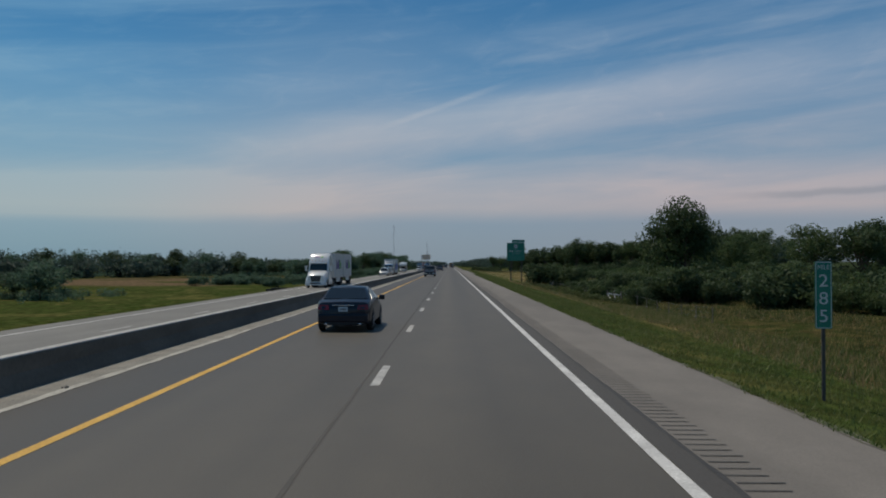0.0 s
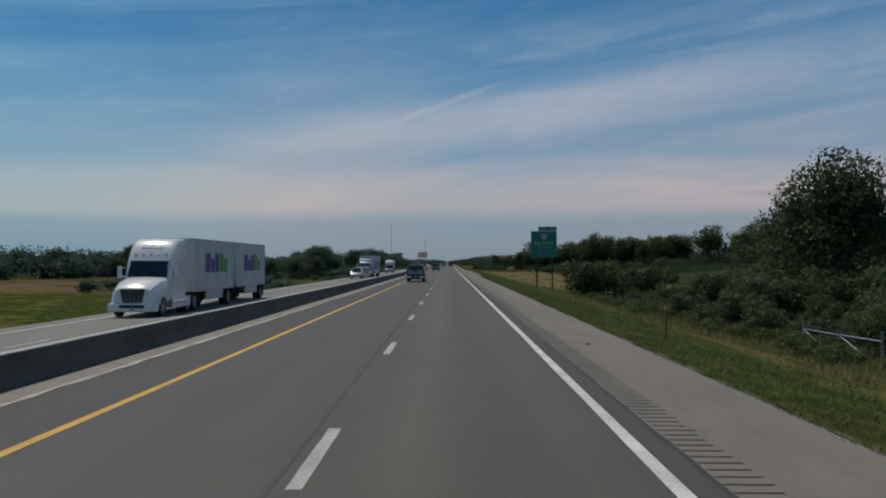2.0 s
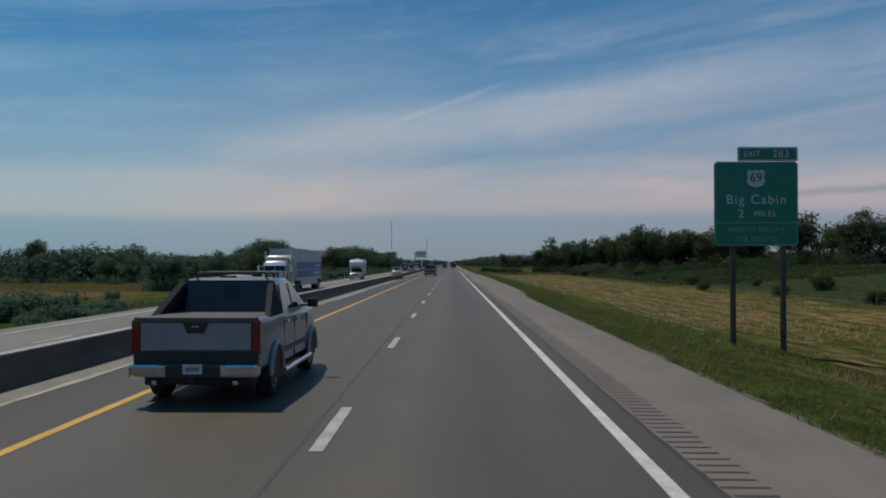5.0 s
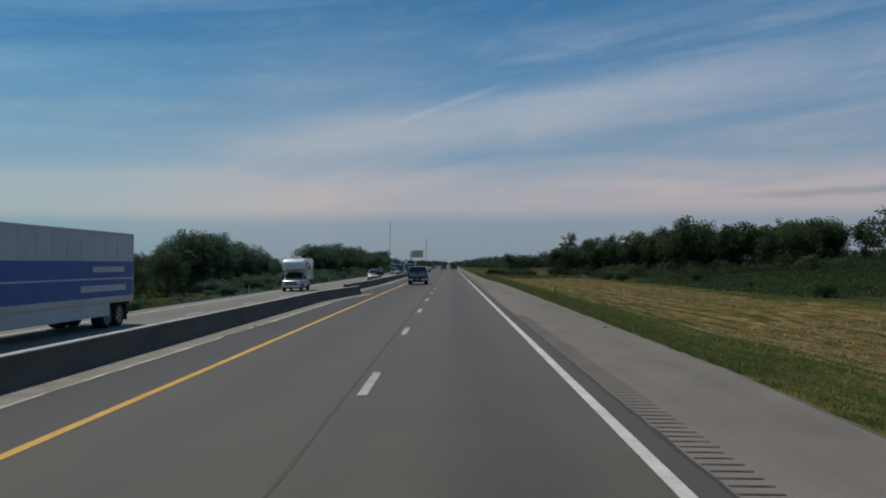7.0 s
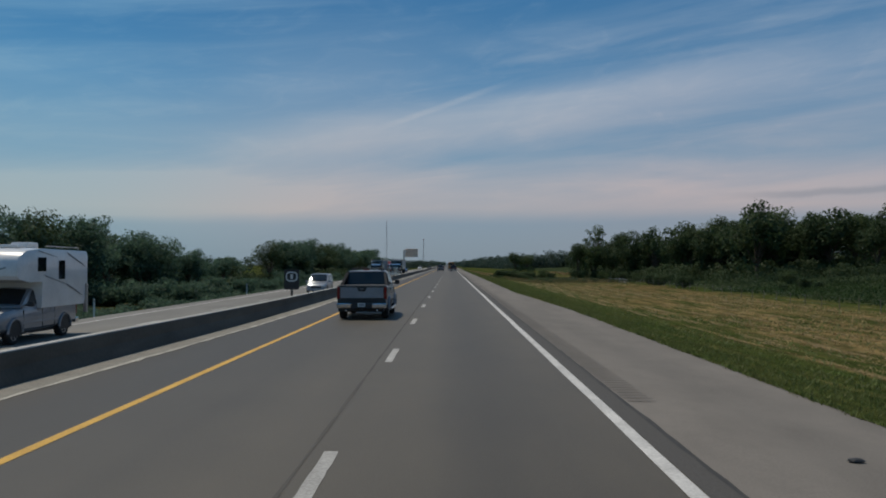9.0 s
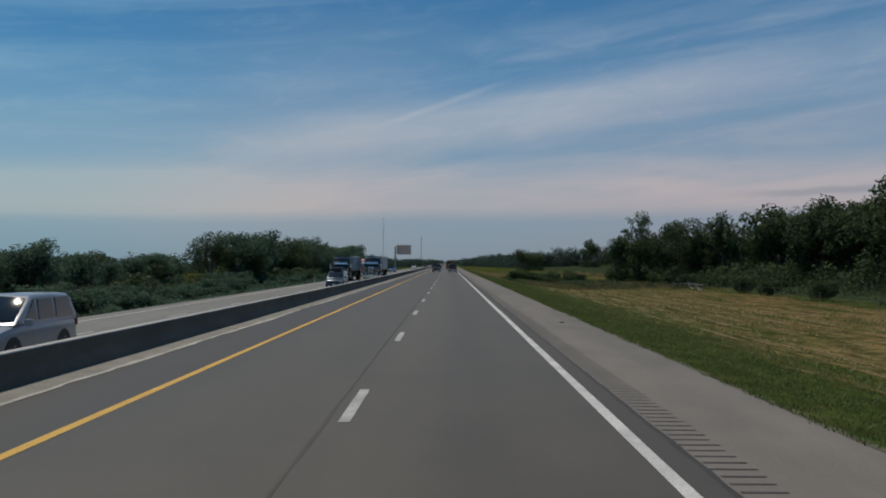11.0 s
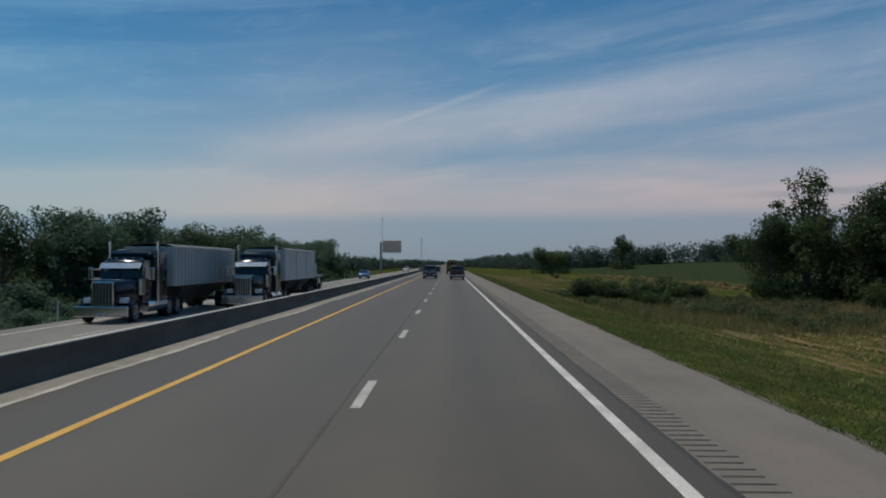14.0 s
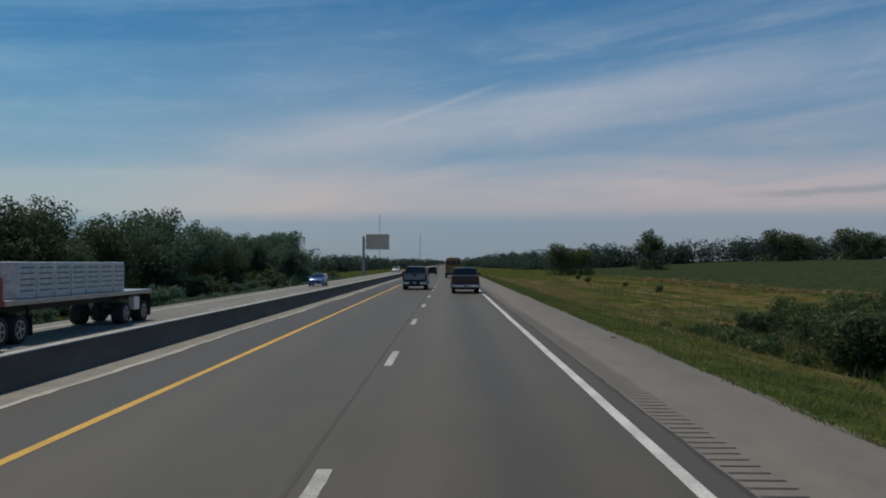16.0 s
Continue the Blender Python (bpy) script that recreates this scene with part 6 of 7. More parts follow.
        bm = box(s * 1.48 - 0.11, s * 1.48 + 0.11, cab1 - 0.10, cab1 + 0.02, 1.95, 2.55, 0.04)
        tube((s * cw, cab1 - 0.2, 2.45), (s * 1.45, cab1 - 0.05, 2.45), 0.02, None, 6, bm)
        tube((s * cw, cab1 - 0.2, 2.02), (s * 1.45, cab1 - 0.05, 2.02), 0.02, None, 6, bm)
        part("side_mirror", bm, P_CHROME if classic else body, v)
        bm = bmesh.new()
        for i in range(7):
            a0, a1 = math.pi * (0.08 + 0.84 * i / 7), math.pi * (0.08 + 0.84 * (i + 1) / 7)
            yc, r = h - 1.05, 0.62
            vs = [bm.verts.new((xx, yc + r * math.cos(a), 0.50 + r * math.sin(a))) for a in (a0, a1) for xx in (s * 0.72, s * w)]
            bm.faces.new((vs[0], vs[1], vs[3], vs[2]))
        bmesh.ops.remove_doubles(bm, verts=bm.verts[:], dist=0.001)
        bmesh.ops.solidify(bm, geom=bm.faces[:], thickness=0.04)
        part("front_fender", bm, body, v, "curved front mudguard")
        wheel(v, s * 1.04, h - 1.05, 0.50, 0.30, P_ALLOY)
        for y in (-h + 1.15, -h + 2.45):
            wheel(v, s * 0.95, y, 0.50, 0.56, P_ALLOY)
        boxpart("mud_flap", v, s * 0.95 - 0.3, s * 0.95 + 0.3, -h + 0.42, -h + 0.45, 0.25, 0.95, M_BLACK, 0.0)
        if classic:
            bm = tube((s * 1.20, cab1 - 1.66, 0.75), (s * 1.20, cab1 - 1.66, 3.85), 0.085, None, 12)
            part("exhaust_pipe", bm, P_CHROME, v, "tall chrome exhaust pipe")
            part("air_cleaner", tube((s * 1.0, cab1 + 0.16, 1.25), (s * 1.0, cab1 + 0.16, 2.0), 0.19, None, 14), P_CHROME, v, "chrome air cleaner")
        else:
            boxpart("side_skirt", v, min(s * (w - 0.05), s * w), max(s * (w - 0.05), s * w), cab0 - 0.9, cab1 - 0.2, 0.36, 0.95, body, 0.02)
    for i in range(5):
        x = -0.8 + i * 0.4
        boxpart("marker_light", v, x - 0.05, x + 0.05, cab1 - 0.52, cab1 - 0.40, (2.96 if classic else 3.12), (3.02 if classic else 3.18), P_AMBER if not classic else P_CHROME, 0.02)
    plate(v, h + 0.12, 0.42, 1)
    return v


def trailer_base(v, length, z_floor, axles, landing=True):
    h = length / 2
    boxpart("chassis", v, -0.5, 0.5, -h + 0.3, h - 0.4, z_floor - 0.28, z_floor, P_FRAME, 0.02)
    for y in axles:
        for s in (1, -1):
            wheel(v, s * 0.93, y, 0.50, 0.56, P_ALLOY)
        part("axle", tube((-0.9, y, 0.5), (0.9, y, 0.5), 0.07, None, 8), P_FRAME, v)
    if landing:
        for s in (1, -1):
            boxpart("landing_leg", v, s * 0.75 - 0.06, s * 0.75 + 0.06, h - 2.6, h - 2.45, 0.35, z_floor - 0.02, P_FRAME, 0.01)
    boxpart("rear_guard", v, -1.1, 1.1, -h, -h + 0.1, 0.50, 0.60, P_FRAME, 0.01)
    for s in (1, -1):
        boxpart("tail_light", v, s * 1.0 - 0.12, s * 1.0 + 0.12, -h - 0.02, -h + 0.02, z_floor - 0.15, z_floor - 0.05, P_TAIL, 0.01, "red tail light")
        boxpart("mud_flap", v, s * 0.93 - 0.3, s * 0.93 + 0.3, min(axles) - 0.75, min(axles) - 0.72, 0.25, z_floor - 0.1, M_BLACK, 0.0)


def make_box_trailer(label, length, axles, marks="", skin=None):
    v = thing("box_trailer", label, "trailer", "freight trailers")
    h = length / 2
    skin = skin or P_TRAILER
    part("box_body", box(-1.29, 1.29, -h, h, 1.10, 4.08, 0.03), skin, v)
    for z in (1.10, 4.0):
        boxpart("frame_rail", v, -1.305, 1.305, -h - 0.01, h + 0.01, z - 0.02, z + 0.10, P_ALLOY, 0.01)
    for s in (1, -1):
        boxpart("corner_post", v, s * 1.25 - 0.06, s * 1.25 + 0.06, -h - 0.015, -h + 0.05, 1.10, 4.05, P_ALLOY, 0.01)
        x = s * 1.293
        for i in range(int(length / 1.22)):
            y = -h + 0.6 + i * 1.22
            boxpart("side_seam", v, x - 0.006, x + 0.006, y - 0.02, y + 0.02, 1.25, 3.98, skin, 0.0)
        boxpart("side_skirt", v, min(s * 1.24, s * 1.27), max(s * 1.24, s * 1.27), -h + 2.6, h - 2.4, 0.55, 1.08, skin, 0.01)
        if marks == "letters":
            # plain blocks of colour where the carrier's name stands
            for a, b, col, high in ((0.25, 0.36, P_PURPLE, 3.30), (0.38, 0.465, P_PURPLE, 2.98), (0.485, 0.58, P_PURPLE, 3.30), (0.60, 0.705, P_GREENMARK, 3.30), (0.72, 0.81, P_GREENMARK, 2.98)):
                ya, yb = (h - length * b, h - length * a) if s < 0 else (h - length * (1 - a), h - length * (1 - b))
                boxpart("colour_mark", v, x - 0.009, x + 0.009, ya, yb, 2.15, high, col, 0.0)
        if marks == "banner":
            boxpart("blue_band", v, x - 0.009, x + 0.009, -h + 0.05, h - 0.3, 2.15, 2.85, P_BANNER, 0.0, "blue advertising band")
            boxpart("blue_band", v, x - 0.009, x + 0.009, -h + 0.05, h - 0.3, 1.35, 2.08, P_BANNER, 0.0, "blue advertising band")
            boxpart("text_bar", v, x - 0.012, x + 0.012, -h + 0.9, -h + 5.5, 1.60, 1.85, P_TRAILER, 0.0)
            boxpart("text_bar", v, x - 0.012, x + 0.012, -h + 1.1, -h + 4.4, 2.40, 2.62, P_TRAILER, 0.0)
    trailer_base(v, length, 1.10, axles)
    return v


def make_grain_trailer(label, ribs=22, skin=None):
    skin = skin or P_GREYSKIN
    v = thing("grain_trailer", label, "trailer", "freight trailers")
    h = 6.4
    part("hopper_body", box(-1.27, 1.27, -h, h, 1.55, 3.62, 0.03), skin, v)
    for i in range(ribs):
        y = -h + 0.3 + i * 12.285 / (ribs - 1)
        for s in (1, -1):
            boxpart("side_rib", v, s * 1.285 - 0.022, s * 1.285 + 0.022, y - 0.03, y + 0.03, 1.6, 3.58, skin, 0.008)
    bm = bmesh.new()
    for yc in (-2.4, 2.4):
        q = [(-1.2, yc - 2.3, 1.56), (1.2, yc - 2.3, 1.56), (1.2, yc + 2.3, 1.56), (-1.2, yc + 2.3, 1.56)]
        p = [(-0.35, yc - 0.4, 0.62), (0.35, yc - 0.4, 0.62), (0.35, yc + 0.4, 0.62), (-0.35, yc + 0.4, 0.62)]
        a, b = [bm.verts.new(c) for c in q], [bm.verts.new(c) for c in p]
        bm.faces.new(a)
        bm.faces.new(b)
        for i in range(4):
            bm.faces.new((a[i], a[(i + 1) % 4], b[(i + 1) % 4], b[i]))
    part("hopper", bm, P_HOPPER, v, "tapered dark hopper underside")
    bm = bmesh.new()
    rings = []
    for y in (-h, h):
        rings.append([bm.verts.new((1.25 * math.cos(math.pi * i / 8), y, 3.62 + 0.17 * math.sin(math.pi * i / 8))) for i in range(9)])
    for i in range(8):
        bm.faces.new((rings[0][i], rings[0][i + 1], rings[1][i + 1], rings[1][i]))
    bmesh.ops.remove_doubles(bm, verts=bm.verts[:], dist=0.001)
    bmesh.ops.solidify(bm, geom=bm.faces[:], thickness=0.02)
    part("roll_tarp", bm, P_TARP, v, "dark grey rolled tarpaulin cover")
    boxpart("top_rail", v, -1.30, 1.30, -h - 0.02, h + 0.02, 3.54, 3.64, P_ALLOY, 0.01)
    trailer_base(v, 12.8, 1.55, (-h + 1.0, -h + 2.3))
    return v


def make_flatbed(label):
    v = thing("flatbed_trailer", label, "trailer", "freight trailers")
    h = 6.8
    boxpart("deck", v, -1.27, 1.27, -h, h, 1.32, 1.50, P_ALLOY, 0.02, "flat metal deck")
    boxpart("headboard", v, -1.2, 1.2, h - 0.08, h, 1.50, 2.3, P_ALLOY, 0.02)
    boxpart("tool_box", v, 1.0, 1.26, -h + 1.6, -h + 2.25, 0.62, 1.2, P_WHITE, 0.02, "white side box")
    boxpart("tool_box", v, -1.26, -1.0, -h + 1.6, -h + 2.25, 0.62, 1.2, P_WHITE, 0.02, "white side box")
    trailer_base(v, 13.6, 1.32, (-h + 0.8, -h + 3.0))
    return v


def make_crate():
    v = thing("freight_bundle", "white slatted freight bundle on the flatbed", "freight", "freight bundles")
    part("wrapping", box(-1.1, 1.1, -0.62, 0.62, 0, 1.28, 0.06), P_WRAP, v)
    for z in (0.25, 0.45, 0.65, 0.85, 1.05):
        for s in (1, -1):
            boxpart("slat_gap", v, s * 1.1 - 0.008, s * 1.1 + 0.008, -0.5, 0.5, z, z + 0.06, P_GREYMARK, 0.0)
    return v


def make_camper_truck():
    v = make_pickup("camper_pickup", "silver pickup carrying a white slide-in camper", P_SILVER, P_CHROME, 5.8, 2.0, 1.92)
    tagged(v, category="camper truck")
    c = thing("slide_in_camper", "white slide-in camper shell with grey swoosh decals", "camper")
    smooth_part("shell", loft([(-3.4, [(0, 1.1), (1.12, 1.1), (1.16, 2.0), (1.16, 3.0), (1.10, 3.18), (0, 3.22)]), (0.35, [(0, 1.1), (1.12, 1.1), (1.16, 2.0), (1.16, 3.05), (1.10, 3.22), (0, 3.26)])]), P_WHITE, c)
    smooth_part("cab_over", loft([(0.30, [(0, 2.02), (1.16, 2.02), (1.16, 2.6), (1.16, 3.05), (1.10, 3.22), (0, 3.26)]), (1.3, [(0, 2.02), (1.14, 2.02), (1.14, 2.6), (1.12, 2.95), (1.05, 3.12), (0, 3.16)]), (1.75, [(0, 2.12), (1.08, 2.12), (1.08, 2.5), (1.05, 2.75), (0.98, 2.88), (0, 2.92)]), (1.85, [(0, 2.25), (1.0, 2.25), (1.0, 2.4), (0.97, 2.6), (0.9, 2.7), (0, 2.72)])]), P_WHITE, c, "overhanging white cab-over berth")
    for s in (1, -1):
        x = s * 1.163
        for y0, y1, z0, z1 in ((0.1, 0.7, 2.4, 2.9), (-1.4, -0.9, 2.1, 2.8)):
            boxpart("side_window", c, x - 0.01, x + 0.012, y0, y1, z0, z1, P_GLASS, 0.0, "small dark window")
        for y0, z0, y1, z1, t in ((-3.2, 2.55, -1.7, 3.0, 0.13), (-2.9, 1.45, -1.6, 1.85, 0.12), (-1.5, 1.9, 0.1, 2.2, 0.08), (-0.8, 2.9, 0.6, 3.1, 0.06)):
            q = [(x, y0, z0), (x, y1, z1), (x, y1 + 0.15, z1 + t), (x, y0 + 0.25, z0 + t)]
            panel("swoosh", q if s > 0 else q[::-1], P_GREYMARK, c, 0.008, "grey decal", 0.006)
        boxpart("jack_leg", c, x - 0.05, x + 0.10, -3.35, -3.22, 0.75, 1.9, P_ALLOY, 0.02, "metal corner jack")
    boxpart("roof_vent", c, -0.35, 0.35, -1.0, -0.3, 3.24, 3.46, P_WHITE, 0.06, "white roof vent cover")
    panel("front_mark", [(0.46, 1.81, 2.56), (-0.46, 1.81, 2.56), (-0.46, 1.76, 2.74), (0.46, 1.76, 2.74)], P_GREYMARK, c, 0.04, "dark name band without letters", 0.03)
    for s in (1, -1):
        q = [(s * 0.62, 1.85, 2.52), (0.0, 1.885, 2.36), (0.0, 1.88, 2.42), (s * 0.62, 1.845, 2.56)]
        panel("front_stripe", q if s > 0 else q[::-1], P_GREYMARK, c, 0.04, "dark curved stripe", 0.02)
    boxpart("air_conditioner", c, -0.35, 0.35, 0.0, 0.55, 3.24, 3.36, P_WHITE, 0.05, "low white roof unit")
    for s in (1, -1):
        part("roof_rail", tube((s * 0.9, -3.2, 3.30), (s * 0.9, -0.4, 3.32), 0.018, None, 6), P_ALLOY, c)
    return v, c


def stand(ob, x, y, oncoming=False, z=0.0, turn=0.0):
    ob.matrix_world = pose(x, y, z, 0, 0, (180 if oncoming else 0) + turn)
    return ob


def opp_z(x):
    return -0.42 - 0.16 * (-8.1 - x) / 10.65


OUT, INN = -15.75, -12.2
stand(make_sedan("sedan", "dark navy sedan in the passing lane", P_NAVY), -3.55, 30.1)
sport = stand(make_pickup("sport_pickup", "silver crew-cab pickup with grey cladding and roof rails", P_SILVER, P_CHROME, 5.63, 2.03, 1.95, True, True), -3.78, 155.5)
stand(make_pickup("pickup", "dark maroon crew-cab pickup driving ahead", P_RED, P_CHROME, 5.8, 2.0, 1.9), 1.05, 512.5)
stand(copy_thing(sport, Matrix()), -3.55, 289.0)
stand(copy_thing(sport, Matrix()), -2.95, 521.0)
stand(make_bus(), 0.5, 580.0)
stand(make_van("hatchback", "small dark blue car far down the passing lane", P_NAVY, 4.3, 1.75, 1.45), -3.3, 610.0)

# oncoming traffic, front to back
aero = make_tractor("semi_truck", "white aerodynamic road tractor with roof fairing", P_WHITE)
y = 101.6
stand(aero, OUT + 0.2, y, True, opp_z(OUT))
pup = make_box_trailer("white short freight trailer with violet and green marks", 8.7, (-3.4,), "letters")
stand(pup, OUT + 0.2, y + 6.6, True, opp_z(OUT))
stand(copy_thing(pup, Matrix()), OUT + 0.2, y + 6.6 + 9.5, True, opp_z(OUT))
stand(make_van("sport_utility", "pale grey sport utility in the oncoming lane", P_PEARL, 4.9, 1.95, 1.85), OUT, 202, True, opp_z(OUT))
chrome_cab = make_tractor("semi_truck", "pale silver road tractor with chrome front", P_PEARL, True)
stand(chrome_cab, OUT, 218, True, opp_z(OUT))
stand(make_box_trailer("white freight trailer with blue side bands", 15.2, (-6.3, -5.0), "banner"), OUT, 227.4, True, opp_z(OUT))
rv, shell = make_camper_truck()
stand(rv, OUT, 283, True, opp_z(OUT))
stand(shell, OUT, 283, True, opp_z(OUT) + 0.08)
stand(make_van("sport_utility", "silver sport utility in the oncoming lane", P_SILVER, 4.8, 1.9, 1.8), INN, 332, True, opp_z(INN))
stand(make_van("minivan", "blue-grey minivan with a dark roof load", P_SLATE, 5.0, 1.95, 1.75, M_BLACK), INN, 402, True, opp_z(INN))
hauler = make_tractor("semi_truck", "dark blue road tractor with chrome bumper and stacks", P_DARKBLUE, True)
stand(hauler, OUT, 435.2, True, opp_z(OUT))
grain = make_grain_trailer("pale grey ribbed hopper trailer with a dark tarp", 22, P_GREYSKIN)
stand(grain, OUT, 443.6, True, opp_z(OUT))
stand(copy_thing(hauler, Matrix()), INN, 446.8, True, opp_z(INN))
stand(make_grain_trailer("pale smooth-sided hopper trailer with a dark tarp", 4, P_PALESKIN), INN, 455.4, True, opp_z(INN))
stand(make_tractor("semi_truck", "bright red road tractor pulling a flatbed", P_TRUCKRED, True), OUT, 474.0, True, opp_z(OUT))
stand(make_flatbed("flatbed trailer with a bare metal deck"), OUT, 482.6, True, opp_z(OUT))
crate = make_crate()
for i in range(7):
    stand(crate if i == 0 else copy_thing(crate, Matrix()), OUT, 477.6 + i * 1.36, True, opp_z(OUT) + 1.50)
stand(make_van("hatchback", "bright blue hatchback in the oncoming lane", P_BLUE, 4.3, 1.78, 1.5), OUT, 550, True, opp_z(OUT))
stand(make_van("sport_utility", "white car far down the oncoming lane", P_WHITE, 4.8, 1.9, 1.7), OUT, 700, True, opp_z(OUT))
stand(make_van("sport_utility", "dark car far down the oncoming lane", P_NAVY, 4.8, 1.9, 1.7), INN, 760, True, opp_z(INN))

# ---- signs, masts, fences ----
def letters(text, size, material, parent, x, z, y=-0.022, align="CENTER", space=1.0, name="lettering", extrude=0.003, wide=1.0):
    cu = bpy.data.curves.new(name, "FONT")
    cu.body, cu.size, cu.align_x, cu.align_y, cu.space_character, cu.extrude = text, size, align, "CENTER", space, extrude
    ob = bpy.data.objects.new("tmp_text", cu)
    scene.collection.objects.link(ob)
    bpy.context.view_layer.update()
    me = bpy.data.meshes.new_from_object(ob.evaluated_get(bpy.context.evaluated_depsgraph_get()))
    bpy.data.objects.remove(ob)
    me.transform(Matrix.Translation((x, y, z)) @ Euler((radians(90), 0, 0)).to_matrix().to_4x4() @ Matrix.Diagonal((wide, 1, 1, 1)))
    bm = bmesh.new()
    bm.from_mesh(me)
    bpy.data.meshes.remove(me)
    # loose pieces that overlap sideways make one character
    seen, pieces = set(), []
    for v in bm.verts:
        if v in seen:
            continue
        stack, group = [v], []
        seen.add(v)
        while stack:
            q = stack.pop()
            group.append(q)
            for e in q.link_edges:
                o = e.other_vert(q)
                if o not in seen:
                    seen.add(o)
                    stack.append(o)
        pieces.append([min(g.co.x for g in group), max(g.co.x for g in group), group])
    pieces.sort(key=lambda p: p[0])
    chars = []
    for lo, hi, group in pieces:
        if chars and lo < chars[-1][1] - 0.002:
            chars[-1][1] = max(hi, chars[-1][1])
            chars[-1][2] += group
        else:
            chars.append([lo, hi, group])
    for lo, hi, group in chars:
        index = {g: i for i, g in enumerate(group)}
        faces = [[index[c] for c in f.verts] for f in bm.faces if f.verts[0] in index]
        part("letter", mesh_of("letter", [tuple(g.co) for g in group], faces, material), None, parent)
    bm.free()


def rounded(w, h, r, n=5):
    pts = []
    for cx, cz, a0 in ((w / 2 - r, h / 2 - r, 0), (-w / 2 + r, h / 2 - r, 90), (-w / 2 + r, -h / 2 + r, 180), (w / 2 - r, -h / 2 + r, 270)):
        for i in range(n + 1):
            a = radians(a0 + 90 * i / n)
            pts.append((cx + r * math.cos(a), cz + r * math.sin(a)))
    return pts


def plate_bm(w, h, r, x, z, y0, y1):
    bm = bmesh.new()
    pts = rounded(w, h, r)
    a = [bm.verts.new((x + p, y0, z + q)) for p, q in pts]
    b = [bm.verts.new((x + p, y1, z + q)) for p, q in pts]
    bm.faces.new(a)
    bm.faces.new(b[::-1])
    for i in range(len(pts)):
        j = (i + 1) % len(pts)
        bm.faces.new((a[i], b[i], b[j], a[j]))
    return bm


def rim_bm(w, h, r, t, x, z, y):
    bm = bmesh.new()
    po, pi = rounded(w, h, r), rounded(w - 2 * t, h - 2 * t, max(0.01, r - t))
    a = [bm.verts.new((x + p, y, z + q)) for p, q in po]
    b = [bm.verts.new((x + p, y, z + q)) for p, q in pi]
    for i in range(len(po)):
        j = (i + 1) % len(po)
        bm.faces.new((a[i], a[j], b[j], b[i]))
    return bm


def exit_sign():
    v = thing("exit_sign", "green highway exit sign on two dark posts", "road sign")
    W, H, z0 = 3.66, 3.70, 4.36
    zc = z0 + H / 2
    part("panel", plate_bm(W, H, 0.18, 0, zc, -0.01, 0.04), M_SIGNGREEN, v)
    part("panel_border", rim_bm(W - 0.05, H - 0.05, 0.16, 0.032, 0, zc, -0.014), M_SIGNPALE, v, "white border line")
    tab = part("exit_tab", plate_bm(2.62, 0.62, 0.06, W / 2 - 1.31, z0 + H + 0.33, -0.01, 0.04), M_SIGNGREEN, v, "green exit number tab")
    part("tab_border", rim_bm(2.57, 0.57, 0.05, 0.04, W / 2 - 1.31, z0 + H + 0.33, -0.014), M_SIGNWHITE, tab)
    letters("EXIT", 0.36, M_SIGNWHITE, tab, W / 2 - 2.0, z0 + H + 0.32)
    letters("283", 0.46, M_SIGNWHITE, tab, W / 2 - 0.74, z0 + H + 0.32, space=1.1)
    shield = bmesh.new()
    top = z0 + H - 0.42
    pts = [(-0.30, 0.36), (-0.12, 0.30), (0.0, 0.36), (0.12, 0.30), (0.30, 0.36), (0.40, 0.22), (0.34, 0.02), (0.40, -0.16), (0.30, -0.32), (0.0, -0.42), (-0.30, -0.32), (-0.40, -0.16), (-0.34, 0.02), (-0.40, 0.22)]
    vs = [shield.verts.new((x, -0.016, top - 0.30 + z)) for x, z in pts]
    shield.faces.new(vs)
    s = part("route_shield", shield, M_SIGNWHITE, v, "white route shield")
    letters("69", 0.56, M_BLACK, s, 0, top - 0.30, -0.024)
    letters("Big Cabin", 0.58, M_SIGNWHITE, v, 0, z0 + 2.02, space=1.18)
    letters("2", 0.52, M_SIGNWHITE, v, -0.66, z0 + 1.40)
    letters("MILES", 0.34, M_SIGNWHITE, v, 0.38, z0 + 1.40, space=1.15)
    boxpart_line = box(-W / 2 + 0.05, W / 2 - 0.05, -0.016, -0.006, z0 + 1.00, z0 + 1.03)
    part("divider_line", boxpart_line, M_SIGNPALE, v)
    letters("PRESENT RECEIPT", 0.29, M_SIGNPALE, v, 0, z0 + 0.70, space=1.1)
    letters("FOR REFUND", 0.29, M_SIGNPALE, v, 0, z0 + 0.30, space=1.1)
    for x in (-0.98, 1.22):
        bm = box(x - 0.10, x + 0.10, 0.06, 0.10, -0.8, z0 + H - 0.1)
        box(x - 0.10, x + 0.10, 0.22, 0.26, -0.8, z0 + H - 0.1, bm=bm)
        box(x - 0.015, x + 0.015, 0.10, 0.22, -0.8, z0 + H - 0.1, bm=bm)
        part("post", bm, M_DARKPOST, v, "dark weathered beam post")
    for z in (z0 + 0.4, z0 + 1.8, z0 + 3.2):
        part("brace", box(-W / 2 + 0.1, W / 2 - 0.1, 0.035, 0.07, z - 0.05, z + 0.05), M_STEEL, v)
    return v


ob = exit_sign()
ob.location = (13.5, 177.1, ground_z(13.5, 177.1) + 0.12)


